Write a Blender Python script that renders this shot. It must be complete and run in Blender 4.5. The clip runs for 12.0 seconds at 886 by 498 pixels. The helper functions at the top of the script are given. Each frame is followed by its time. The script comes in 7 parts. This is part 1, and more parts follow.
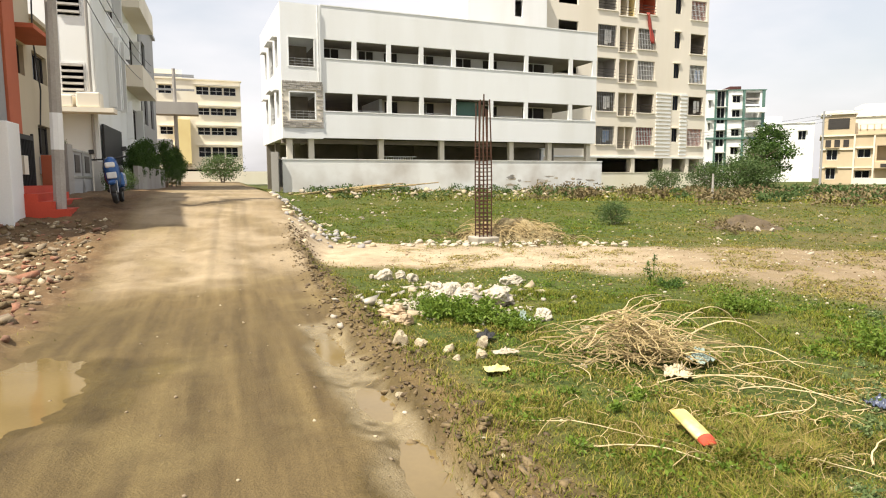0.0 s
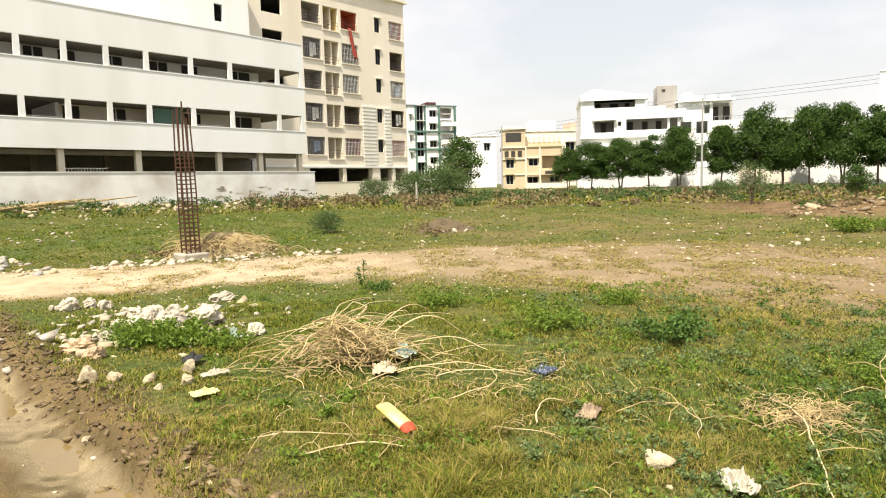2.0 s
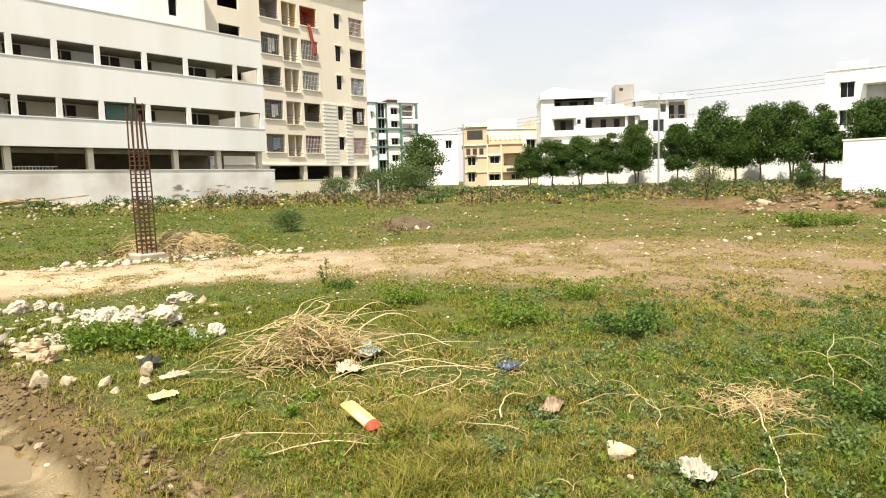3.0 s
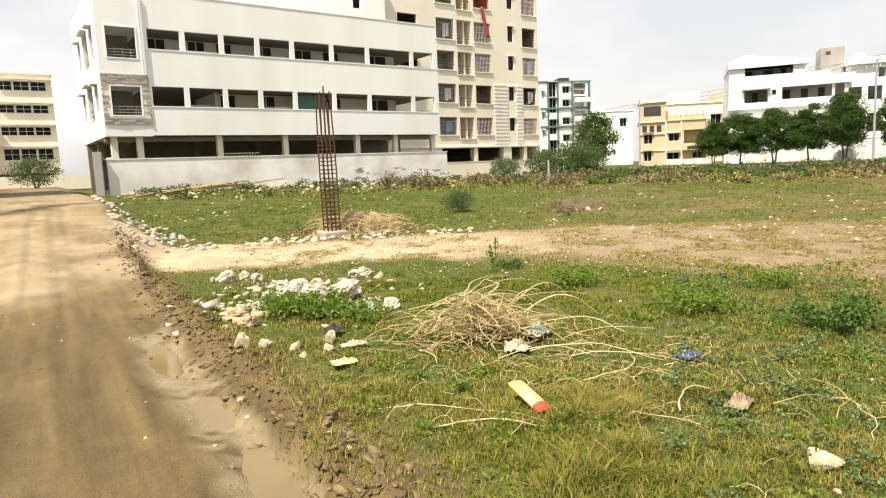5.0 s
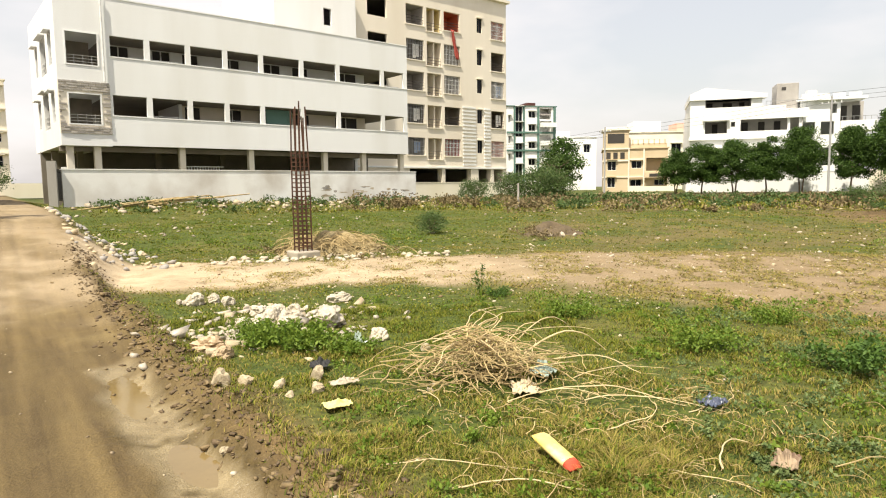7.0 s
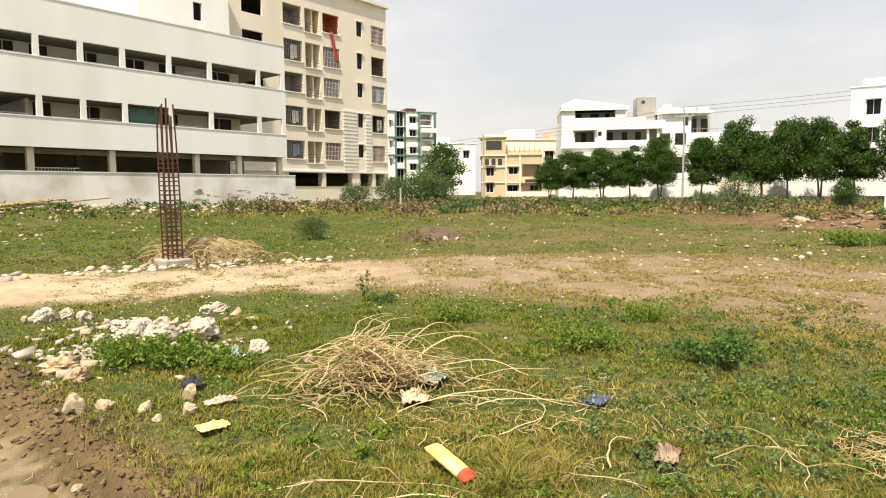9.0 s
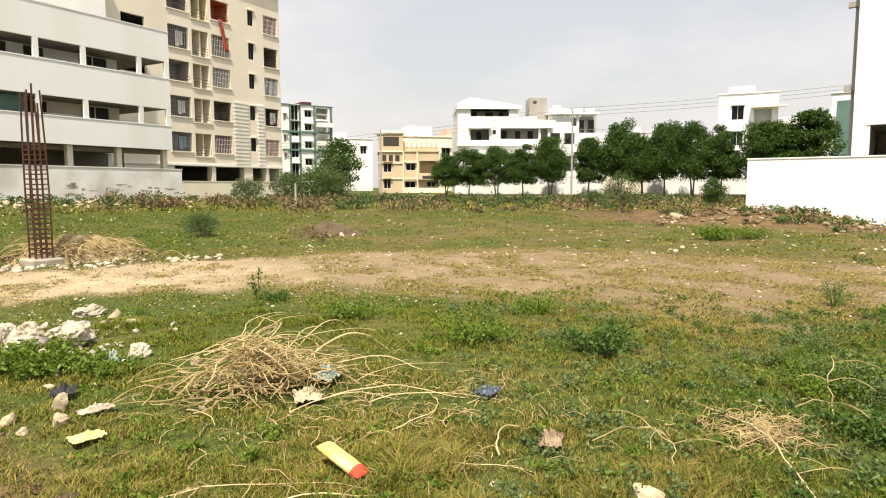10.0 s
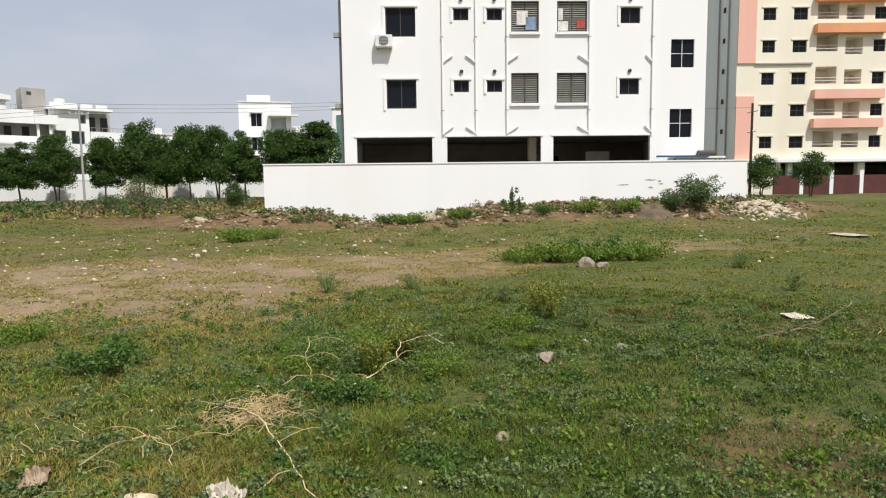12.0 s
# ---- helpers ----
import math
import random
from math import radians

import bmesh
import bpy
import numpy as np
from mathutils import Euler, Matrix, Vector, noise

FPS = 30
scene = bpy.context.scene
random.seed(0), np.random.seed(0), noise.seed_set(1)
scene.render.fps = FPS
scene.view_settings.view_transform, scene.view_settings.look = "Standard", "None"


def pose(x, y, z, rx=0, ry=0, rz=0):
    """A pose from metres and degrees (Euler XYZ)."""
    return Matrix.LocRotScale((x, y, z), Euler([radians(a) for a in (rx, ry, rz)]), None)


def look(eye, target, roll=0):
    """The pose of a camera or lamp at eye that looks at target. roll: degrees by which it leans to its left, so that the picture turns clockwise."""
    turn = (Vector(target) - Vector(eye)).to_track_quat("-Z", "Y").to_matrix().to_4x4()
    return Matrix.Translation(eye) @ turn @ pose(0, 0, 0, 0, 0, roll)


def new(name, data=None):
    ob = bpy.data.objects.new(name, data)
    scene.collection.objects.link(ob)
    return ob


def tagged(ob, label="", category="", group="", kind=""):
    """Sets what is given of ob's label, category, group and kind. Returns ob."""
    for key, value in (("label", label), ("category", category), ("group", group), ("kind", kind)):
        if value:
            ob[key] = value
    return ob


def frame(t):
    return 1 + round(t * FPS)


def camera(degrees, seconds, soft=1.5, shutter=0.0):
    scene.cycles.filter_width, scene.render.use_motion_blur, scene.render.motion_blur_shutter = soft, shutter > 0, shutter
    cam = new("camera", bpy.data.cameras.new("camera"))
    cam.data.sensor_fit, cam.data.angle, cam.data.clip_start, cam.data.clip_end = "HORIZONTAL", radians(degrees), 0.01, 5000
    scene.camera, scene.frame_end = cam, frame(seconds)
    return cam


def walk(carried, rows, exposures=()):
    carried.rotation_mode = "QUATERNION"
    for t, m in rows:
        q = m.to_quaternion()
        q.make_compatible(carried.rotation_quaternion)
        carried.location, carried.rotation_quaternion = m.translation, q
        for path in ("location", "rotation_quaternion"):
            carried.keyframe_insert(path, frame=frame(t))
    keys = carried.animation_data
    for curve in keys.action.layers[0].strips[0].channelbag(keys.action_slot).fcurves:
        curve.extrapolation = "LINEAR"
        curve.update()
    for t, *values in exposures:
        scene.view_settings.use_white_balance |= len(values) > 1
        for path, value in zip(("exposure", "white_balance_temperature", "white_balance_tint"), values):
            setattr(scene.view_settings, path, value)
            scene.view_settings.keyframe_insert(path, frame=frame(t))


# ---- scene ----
cam = camera(70.2, 12.0, soft=1.1)
# seconds, x, y, z, yaw, pitch, roll
PATH = [
    (0.0, 0.012, 0.088, 1.551, 0.17, -6.28, 0.26),
    (0.5, 0.047, 0.061, 1.557, -7.29, -6.52, 1.02),
    (1.0, 0.075, 0.029, 1.556, -15.12, -6.06, 1.81),
    (1.5, 0.094, 0.025, 1.559, -19.77, -5.93, 1.58),
    (2.0, 0.127, 0.013, 1.557, -25.08, -5.78, 1.50),
    (2.5, 0.130, -0.002, 1.557, -30.28, -6.08, 1.17),
    (3.0, 0.119, 0.008, 1.554, -28.51, -6.09, 1.67),
    (3.5, 0.105, 0.028, 1.550, -22.14, -6.13, 1.52),
    (5.5, 0.136, 0.158, 1.515, -11.59, -8.29, 1.64),
    (6.0, 0.081, 0.321, 1.508, -9.94, -12.07, 0.16),
    (6.5, -0.077, 0.471, 1.566, -13.57, -5.99, 0.45),
    (8.5, -0.097, 0.766, 1.557, -21.80, -5.21, 1.49),
    (9.0, -0.063, 0.751, 1.554, -27.28, -5.19, 0.50),
    (9.5, -0.055, 0.736, 1.557, -31.76, -6.02, 0.42),
    (10.0, -0.044, 0.705, 1.560, -36.50, -5.59, 0.07),
    (10.5, -0.031, 0.659, 1.563, -43.10, -3.94, -0.24),
    (11.0, -0.045, 0.475, 1.596, -59.45, -4.58, 0.01),
    (11.5, -0.066, 0.366, 1.600, -71.50, -4.91, 0.68),
    (12.0, -0.080, 0.322, 1.608, -77.22, -5.60, 0.69),
]
walk(cam, [(t, pose(x, y, z, 90 + p, r, yw)) for t, x, y, z, yw, p, r in PATH],
     exposures=[(0.0, 0.55, 6700, 8), (2.5, 0.62, 6950, 8), (6.5, 0.55, 6950, 8), (8.5, 0.47, 7050, 8), (9.5, 0.44, 7050, 9), (10.5, 0.36, 6900, 9), (11.2, 0.08, 6300, 10), (12.0, -0.05, 6150, 10)])

# ---- light ----
SUN_AZ, SUN_EL = 226.0, 59.0          # where the sun stands, clockwise from +y, and its height
world = bpy.data.worlds.new("world")
scene.world = world
world.use_nodes = True
wn, wl = world.node_tree.nodes, world.node_tree.links
sky = wn.new("ShaderNodeTexSky")
sky.sky_type, sky.sun_disc = "NISHITA", False
sky.sun_elevation, sky.sun_rotation = radians(SUN_EL), radians(SUN_AZ)
sky.air_density, sky.dust_density, sky.ozone_density = 1.3, 3.5, 1.0
wtc, wmap, wno, wramp, wmix = (wn.new(k) for k in (
    "ShaderNodeTexCoord", "ShaderNodeMapping", "ShaderNodeTexNoise", "ShaderNodeValToRGB", "ShaderNodeMix"))
wmap.inputs["Scale"].default_value = (2.2, 2.2, 6.0)
wno.inputs["Scale"].default_value, wno.inputs["Detail"].default_value = 1.1, 5.0
wramp.color_ramp.elements[0].position, wramp.color_ramp.elements[0].color = 0.38, (0.52, 0.52, 0.52, 1)
wramp.color_ramp.elements[1].position, wramp.color_ramp.elements[1].color = 0.68, (0.95, 0.95, 0.95, 1)
wmix.data_type = "RGBA"
wmix.inputs["B"].default_value = (6.5, 6.3, 6.65, 1)      # thin bright cloud and haze
wl.new(wtc.outputs["Generated"], wmap.inputs["Vector"])
wl.new(wmap.outputs["Vector"], wno.inputs["Vector"])
wl.new(wno.outputs["Fac"], wramp.inputs["Fac"])
wl.new(wramp.outputs["Color"], wmix.inputs["Factor"])
wl.new(sky.outputs["Color"], wmix.inputs["A"])
wl.new(wmix.outputs["Result"], wn["Background"].inputs["Color"])
wn["Background"].inputs["Strength"].default_value = 0.115

sun = new("sun", bpy.data.lights.new("sun", "SUN"))
sun.data.energy, sun.data.angle, sun.data.color = 5.0, radians(1.0), (1.0, 0.94, 0.84)
_se = radians(SUN_EL)
SUN_DIR = Vector((math.sin(radians(SUN_AZ)) * math.cos(_se), math.cos(radians(SUN_AZ)) * math.cos(_se), math.sin(_se)))
sun.matrix_world = look(SUN_DIR * 60, (0, 0, 0))


# ---- materials ----
def surf(name, c1, c2=None, scale=1.2, fine=30.0, rough=0.85, bump=0.25, metal=0.0, streak=False, vary=0.35, bumpd=0.02, rnd=0.0):
    """A painted, plastered, earthen or metal surface: colour varied at a large and a fine scale, with fine relief."""
    m = bpy.data.materials.new(name)
    m.use_nodes = True
    n, l = m.node_tree.nodes, m.node_tree.links
    b = n["Principled BSDF"]
    tc, n1, n2, mx, mx2, bp = (n.new(k) for k in ("ShaderNodeTexCoord", "ShaderNodeTexNoise", "ShaderNodeTexNoise", "ShaderNodeMix", "ShaderNodeMix", "ShaderNodeBump"))
    c2 = c2 or tuple(v * 0.72 for v in c1)
    mp = n.new("ShaderNodeMapping")
    mp.inputs["Scale"].default_value = (1.0, 1.0, 0.16 if streak else 1.0)
    l.new(tc.outputs["Object"], mp.inputs["Vector"])
    n1.inputs["Scale"].default_value, n1.inputs["Detail"].default_value = scale, 6.0
    n2.inputs["Scale"].default_value, n2.inputs["Detail"].default_value = fine, 4.0
    l.new(mp.outputs["Vector"], n1.inputs["Vector"])
    l.new(tc.outputs["Object"], n2.inputs["Vector"])
    ra = n.new("ShaderNodeMapRange")
    ra.inputs["From Min"].default_value, ra.inputs["From Max"].default_value = 0.42, 0.72
    l.new(n1.outputs["Fac"], ra.inputs["Value"])
    mx.data_type = mx2.data_type = "RGBA"
    mx.inputs["A"].default_value, mx.inputs["B"].default_value = (*c1, 1), (*c2, 1)
    l.new(ra.outputs["Result"], mx.inputs["Factor"])
    ra2 = n.new("ShaderNodeMapRange")
    ra2.inputs["To Min"].default_value, ra2.inputs["To Max"].default_value = 1.0 - vary, 1.0 + vary
    l.new(n2.outputs["Fac"], ra2.inputs["Value"])
    mx2.blend_type = "MULTIPLY"
    mx2.inputs["Factor"].default_value = 1.0
    l.new(mx.outputs["Result"], mx2.inputs["A"])
    l.new(ra2.outputs["Result"], mx2.inputs["B"])
    out = mx2.outputs["Result"]
    if rnd:
        oi, hs, mr = n.new("ShaderNodeObjectInfo"), n.new("ShaderNodeHueSaturation"), n.new("ShaderNodeMapRange")
        mr.inputs["To Min"].default_value, mr.inputs["To Max"].default_value = 1 - rnd, 1 + rnd
        l.new(oi.outputs["Random"], mr.inputs["Value"])
        l.new(mr.outputs["Result"], hs.inputs["Value"])
        l.new(out, hs.inputs["Color"])
        out = hs.outputs["Color"]
    l.new(out, b.inputs["Base Color"])
    b.inputs["Roughness"].default_value, b.inputs["Metallic"].default_value = rough, metal
    bp.inputs["Strength"].default_value, bp.inputs["Distance"].default_value = bump, bumpd
    l.new(n2.outputs["Fac"], bp.inputs["Height"])
    l.new(bp.outputs["Normal"], b.inputs["Normal"])
    return m


def leafy(name, c1, c2, rough=0.6, island=True, trans=0.25):
    """Leaves and blades: colour varies from piece to piece, some light passes through."""
    m = bpy.data.materials.new(name)
    m.use_nodes = True
    n, l = m.node_tree.nodes, m.node_tree.links
    b = n["Principled BSDF"]
    g, mx = n.new("ShaderNodeNewGeometry"), n.new("ShaderNodeMix")
    mx.data_type = "RGBA"
    mx.inputs["A"].default_value, mx.inputs["B"].default_value = (*c1, 1), (*c2, 1)
    l.new(g.outputs["Random Per Island"], mx.inputs["Factor"])
    l.new(mx.outputs["Result"], b.inputs["Base Color"])
    b.inputs["Roughness"].default_value = rough
    b.inputs["Specular IOR Level"].default_value = 0.25
    tr, ms = n.new("ShaderNodeBsdfTranslucent"), n.new("ShaderNodeMixShader")
    l.new(mx.outputs["Result"], tr.inputs["Color"])
    ms.inputs["Fac"].default_value = trans
    l.new(b.outputs["BSDF"], ms.inputs[1])
    l.new(tr.outputs["BSDF"], ms.inputs[2])
    l.new(ms.outputs["Shader"], n["Material Output"].inputs["Surface"])
    return m


def gloss(name, col, rough=0.1, metal=0.0, spec=0.5):
    m = surf(name, col, tuple(v * 0.8 for v in col), rough=rough, bump=0.02, metal=metal, vary=0.1)
    m.node_tree.nodes["Principled BSDF"].inputs["Specular IOR Level"].default_value = spec
    return m


WHITE = surf("white_wall_paint", (0.80, 0.81, 0.80), (0.73, 0.73, 0.70), scale=0.5, streak=True, vary=0.05, bump=0.1)
WHITE_C = surf("clean_white_paint", (0.83, 0.83, 0.82), (0.79, 0.79, 0.77), scale=0.4, streak=True, vary=0.04, bump=0.08)
WALL_W = surf("weathered_white_wall", (0.79, 0.79, 0.77), (0.52, 0.48, 0.43), scale=0.55, vary=0.08, bump=0.15)
CREAM = surf("cream_wall_paint", (0.79, 0.725, 0.61), (0.71, 0.64, 0.52), scale=0.4, streak=True, vary=0.06, bump=0.1)
CREAM_L = surf("pale_cream_paint", (0.80, 0.75, 0.62), (0.74, 0.68, 0.54), scale=0.4, streak=True, vary=0.06, bump=0.1)
PINK = surf("salmon_pink_paint", (0.78, 0.45, 0.36), (0.72, 0.40, 0.31), scale=0.4, streak=True, vary=0.06, bump=0.1)
ORANGE = surf("orange_paint", (0.72, 0.33, 0.16), (0.62, 0.28, 0.13), scale=0.5, vary=0.08)
REDP = surf("red_paint", (0.55, 0.07, 0.035), (0.45, 0.06, 0.03), scale=1.0, vary=0.12)
REDO = surf("red_orange_paint", (0.50, 0.13, 0.06), (0.42, 0.11, 0.05), scale=1.0, vary=0.12)
BEIGE = surf("ochre_wall_paint", (0.56, 0.455, 0.31), (0.48, 0.385, 0.25), scale=0.5, vary=0.08)
YELLOW = surf("yellow_wall_paint", (0.75, 0.62, 0.30), (0.70, 0.56, 0.26), scale=0.6, vary=0.08)
GREY = surf("bare_cement", (0.36, 0.34, 0.31), (0.27, 0.25, 0.23), scale=0.7, streak=True, vary=0.15)
GREY_S = surf("grey_painted_wall", (0.34, 0.34, 0.34), (0.28, 0.28, 0.27), scale=0.5, streak=True, vary=0.08)
GREY_L = surf("light_grey_wall_paint", (0.74, 0.76, 0.72), (0.66, 0.68, 0.64), scale=0.5, streak=True, vary=0.08)
GREEN_P = surf("teal_green_paint", (0.10, 0.19, 0.16), (0.08, 0.15, 0.125), scale=0.8, vary=0.08)
STONE_C = surf("grey_stone_cladding", (0.42, 0.39, 0.35), (0.30, 0.28, 0.25), scale=4, fine=20, vary=0.3, rnd=0.25)
# plaster darkened in colour to carry the shade of open interiors
INNER = surf("shade_toned_plaster", (0.24, 0.21, 0.17), (0.17, 0.145, 0.115), scale=0.8, vary=0.15)
FLOORC = surf("balcony_cement", (0.40, 0.38, 0.35), (0.32, 0.30, 0.27), scale=1.0, vary=0.12)
GLASS = gloss("dark_window_glass", (0.010, 0.012, 0.016), 0.08, 0.0, 0.12)
BLUEGL = gloss("blue_window_glass", (0.03, 0.08, 0.16), 0.1)
FRAME_D = surf("dark_window_frame", (0.05, 0.04, 0.035), scale=4, rough=0.6, vary=0.15)
FRAME_W = surf("white_window_frame", (0.74, 0.74, 0.72), scale=4, rough=0.5, vary=0.06)
SLAT = surf("pale_louvre", (0.50, 0.48, 0.44), (0.40, 0.38, 0.34), scale=3, rough=0.6, vary=0.12)
# near-black, painted shade of rooms inside openings; vents and grilles wear it too
DARK = surf("interior_shade_black", (0.045, 0.04, 0.036), scale=1, vary=0.2)
CLOTH_R = surf("red_cloth", (0.42, 0.07, 0.05), scale=6, vary=0.2)
CLOTH_B = surf("blue_cloth", (0.22, 0.30, 0.45), scale=6, vary=0.2)
CLOTH_W = surf("white_cloth", (0.72, 0.70, 0.66), scale=6, vary=0.15)
RUST = surf("rusty_steel", (0.085, 0.036, 0.02), (0.045, 0.024, 0.016), scale=12, fine=80, rough=0.85, metal=0.2, vary=0.4)
CONC = surf("rough_concrete", (0.42, 0.37, 0.30), (0.30, 0.26, 0.2), scale=3, vary=0.25, bump=0.5)
POLE_M = surf("grey_concrete_pole", (0.40, 0.37, 0.33), (0.30, 0.28, 0.25), scale=2, vary=0.18)
STEEL = surf("dull_galvanised_steel", (0.42, 0.42, 0.41), scale=5, rough=0.45, metal=0.7, vary=0.15)
BLACK = surf("black_rubber", (0.02, 0.02, 0.02), scale=8, rough=0.7, vary=0.2)
WIRE = surf("black_cable", (0.03, 0.03, 0.03), scale=8, rough=0.6)
BLUE_B = gloss("blue_metallic_paint", (0.03, 0.10, 0.28), 0.25, 0.3)
STONE = surf("pale_limestone", (0.52, 0.435, 0.29), (0.31, 0.24, 0.15), scale=5, fine=28, vary=0.3, bump=0.6, rnd=0.2)
STONE_W = surf("white_chalky_stone", (0.51, 0.445, 0.345), (0.31, 0.25, 0.17), scale=5, fine=30, vary=0.2, bump=0.5, rnd=0.15)
BRICK = surf("broken_red_brick", (0.24, 0.105, 0.06), (0.20, 0.13, 0.085), scale=4, fine=30, vary=0.3, bump=0.5, rnd=0.3)
PLASTIC = surf("thin_white_plastic", (0.47, 0.42, 0.34), (0.31, 0.265, 0.20), scale=6, rough=0.4, vary=0.12)
BARK = surf("brown_bark", (0.16, 0.11, 0.075), (0.10, 0.07, 0.05), scale=6, fine=30, vary=0.35, bump=0.7)
TWIG = surf("dry_straw_twig", (0.46, 0.35, 0.17), (0.19, 0.135, 0.06), scale=6, fine=40, vary=0.25)
TWIG_P = surf("bleached_twig", (0.60, 0.48, 0.28), (0.48, 0.37, 0.20), scale=6, fine=40, vary=0.2)
LEAF = leafy("dark_green_leaf", (0.040, 0.085, 0.016), (0.105, 0.185, 0.035))
LEAF_T = leafy("deep_green_tree_leaf", (0.024, 0.056, 0.010), (0.080, 0.145, 0.024), trans=0.22)
LEAF_L = leafy("fresh_green_leaf", (0.075, 0.14, 0.014), (0.18, 0.25, 0.035))
LEAF_Y = leafy("yellow_green_leaf", (0.13, 0.15, 0.02), (0.27, 0.26, 0.05))
LEAF_S = leafy("pale_sage_leaf", (0.075, 0.125, 0.04), (0.20, 0.25, 0.095))
LEAF_G = leafy("grey_green_leaf", (0.05, 0.095, 0.026), (0.12, 0.17, 0.055))


# ---- helpers for building ----
def finish(me, name, mat, parent, label=""):
    me.materials.append(mat)
    ob = new(name, me)
    ob.parent = parent
    if label:
        ob["label"] = label
    return ob


def part(name, bm, mat, parent=None, label="", smooth=False):
    me = bpy.data.meshes.new(name)
    bm.to_mesh(me)
    bm.free()
    if smooth:
        me.shade_smooth()
    return finish(me, name, mat, parent, label)


def arrays(name, verts, tris, mat, parent=None, label="", smooth=False):
    """A mesh from numpy arrays of corners and triangles."""
    me = bpy.data.meshes.new(name)
    verts, tris = np.asarray(verts, dtype=np.float32), np.asarray(tris, dtype=np.int32)
    me.vertices.add(len(verts))
    me.vertices.foreach_set("co", verts.ravel())
    k = tris.shape[1]
    me.loops.add(tris.size)
    me.loops.foreach_set("vertex_index", tris.ravel())
    me.polygons.add(len(tris))
    me.polygons.foreach_set("loop_start", np.arange(0, tris.size, k, dtype=np.int32))
    me.update(calc_edges=True)
    if smooth:
        me.shade_smooth()
    return finish(me, name, mat, parent, label)


def thing(name, m, label, category, group="", kind=""):
    ob = new(name)
    ob.empty_display_size = 0.2
    ob.matrix_world = m
    return tagged(ob, label, category, group, kind)


def box(bm, x0, x1, y0, y1, z0, z1):
    v = [bm.verts.new(p) for p in ((x0, y0, z0), (x1, y0, z0), (x1, y1, z0), (x0, y1, z0), (x0, y0, z1), (x1, y0, z1), (x1, y1, z1), (x0, y1, z1))]
    for q in ((3, 2, 1, 0), (4, 5, 6, 7), (0, 1, 5, 4), (1, 2, 6, 5), (2, 3, 7, 6), (3, 0, 4, 7)):
        bm.faces.new([v[i] for i in q])
    return bm


def boxes(*rows):
    bm = bmesh.new()
    for r in rows:
        box(bm, *r)
    return bm


def soft_box(x0, x1, y0, y1, z0, z1, r=0.02, seg=2):
    bm = boxes((x0, x1, y0, y1, z0, z1))
    bmesh.ops.bevel(bm, geom=bm.edges[:], offset=r, segments=seg, affect="EDGES", profile=0.5)
    return bm


def holed(x0, x1, z0, z1, y0, y1, holes):
    """A wall from x0 to x1 and z0 to z1, as thick as y0 to y1, with openings (x0, x1, z0, z1) that go through it."""
    xs = sorted({x0, x1, *[min(max(h[i], x0), x1) for h in holes for i in (0, 1)]})
    zs = sorted({z0, z1, *[min(max(h[i], z0), z1) for h in holes for i in (2, 3)]})
    nx, nz = len(xs) - 1, len(zs) - 1
    solid = [[not any(h[0] < (xs[i] + xs[i + 1]) / 2 < h[1] and h[2] < (zs[k] + zs[k + 1]) / 2 < h[3] for h in holes) for k in range(nz)] for i in range(nx)]
    bm, seen = bmesh.new(), {}

    def v(i, j, k):
        if (i, j, k) not in seen:
            seen[i, j, k] = bm.verts.new((xs[i], (y0, y1)[j], zs[k]))
        return seen[i, j, k]

    def is_solid(i, k):
        return 0 <= i < nx and 0 <= k < nz and solid[i][k]
    for i in range(nx):
        for k in range(nz):
            if not solid[i][k]:
                continue
            bm.faces.new([v(i, 0, k), v(i + 1, 0, k), v(i + 1, 0, k + 1), v(i, 0, k + 1)])
            bm.faces.new([v(i, 1, k + 1), v(i + 1, 1, k + 1), v(i + 1, 1, k), v(i, 1, k)])
            if not is_solid(i - 1, k):
                bm.faces.new([v(i, 0, k + 1), v(i, 1, k + 1), v(i, 1, k), v(i, 0, k)])
            if not is_solid(i + 1, k):
                bm.faces.new([v(i + 1, 0, k), v(i + 1, 1, k), v(i + 1, 1, k + 1), v(i + 1, 0, k + 1)])
            if not is_solid(i, k - 1):
                bm.faces.new([v(i, 0, k), v(i, 1, k), v(i + 1, 1, k), v(i + 1, 0, k)])
            if not is_solid(i, k + 1):
                bm.faces.new([v(i, 0, k + 1), v(i + 1, 0, k + 1), v(i + 1, 1, k + 1), v(i, 1, k + 1)])
    return bm


def tube(bm, pts, radii, sides=6, cap=True):
    """A round bar along pts, with a radius at each."""
    rings = []
    n = len(pts)
    pts = [Vector(p) for p in pts]
    for i, p in enumerate(pts):
        d = (pts[min(i + 1, n - 1)] - pts[max(i - 1, 0)]).normalized()
        s = d.orthogonal().normalized() if not rings else (side - d * side.dot(d)).normalized()
        side = s
        t = d.cross(s)
        r = radii[i] if isinstance(radii, (list, tuple)) else radii
        rings.append([bm.verts.new(p + (s * math.cos(2 * math.pi * k / sides) + t * math.sin(2 * math.pi * k / sides)) * r) for k in range(sides)])
    for a, b in zip(rings, rings[1:]):
        for k in range(sides):
            bm.faces.new([a[k], a[(k + 1) % sides], b[(k + 1) % sides], b[k]])
    if cap:
        bm.faces.new(rings[0][::-1])
        bm.faces.new(rings[-1])
    return bm


def tubes(rows, sides=6):
    bm = bmesh.new()
    for pts, radii in rows:
        tube(bm, pts, radii, sides)
    return bm


def barred(name, rows, mat, parent, sides=6):
    """A rail or grille: its first bar carries the others."""
    head = part(name, tubes(rows[:1], sides), mat, parent)
    for row in rows[1:]:
        part("bar", tubes([row], sides), mat, head)
    return head


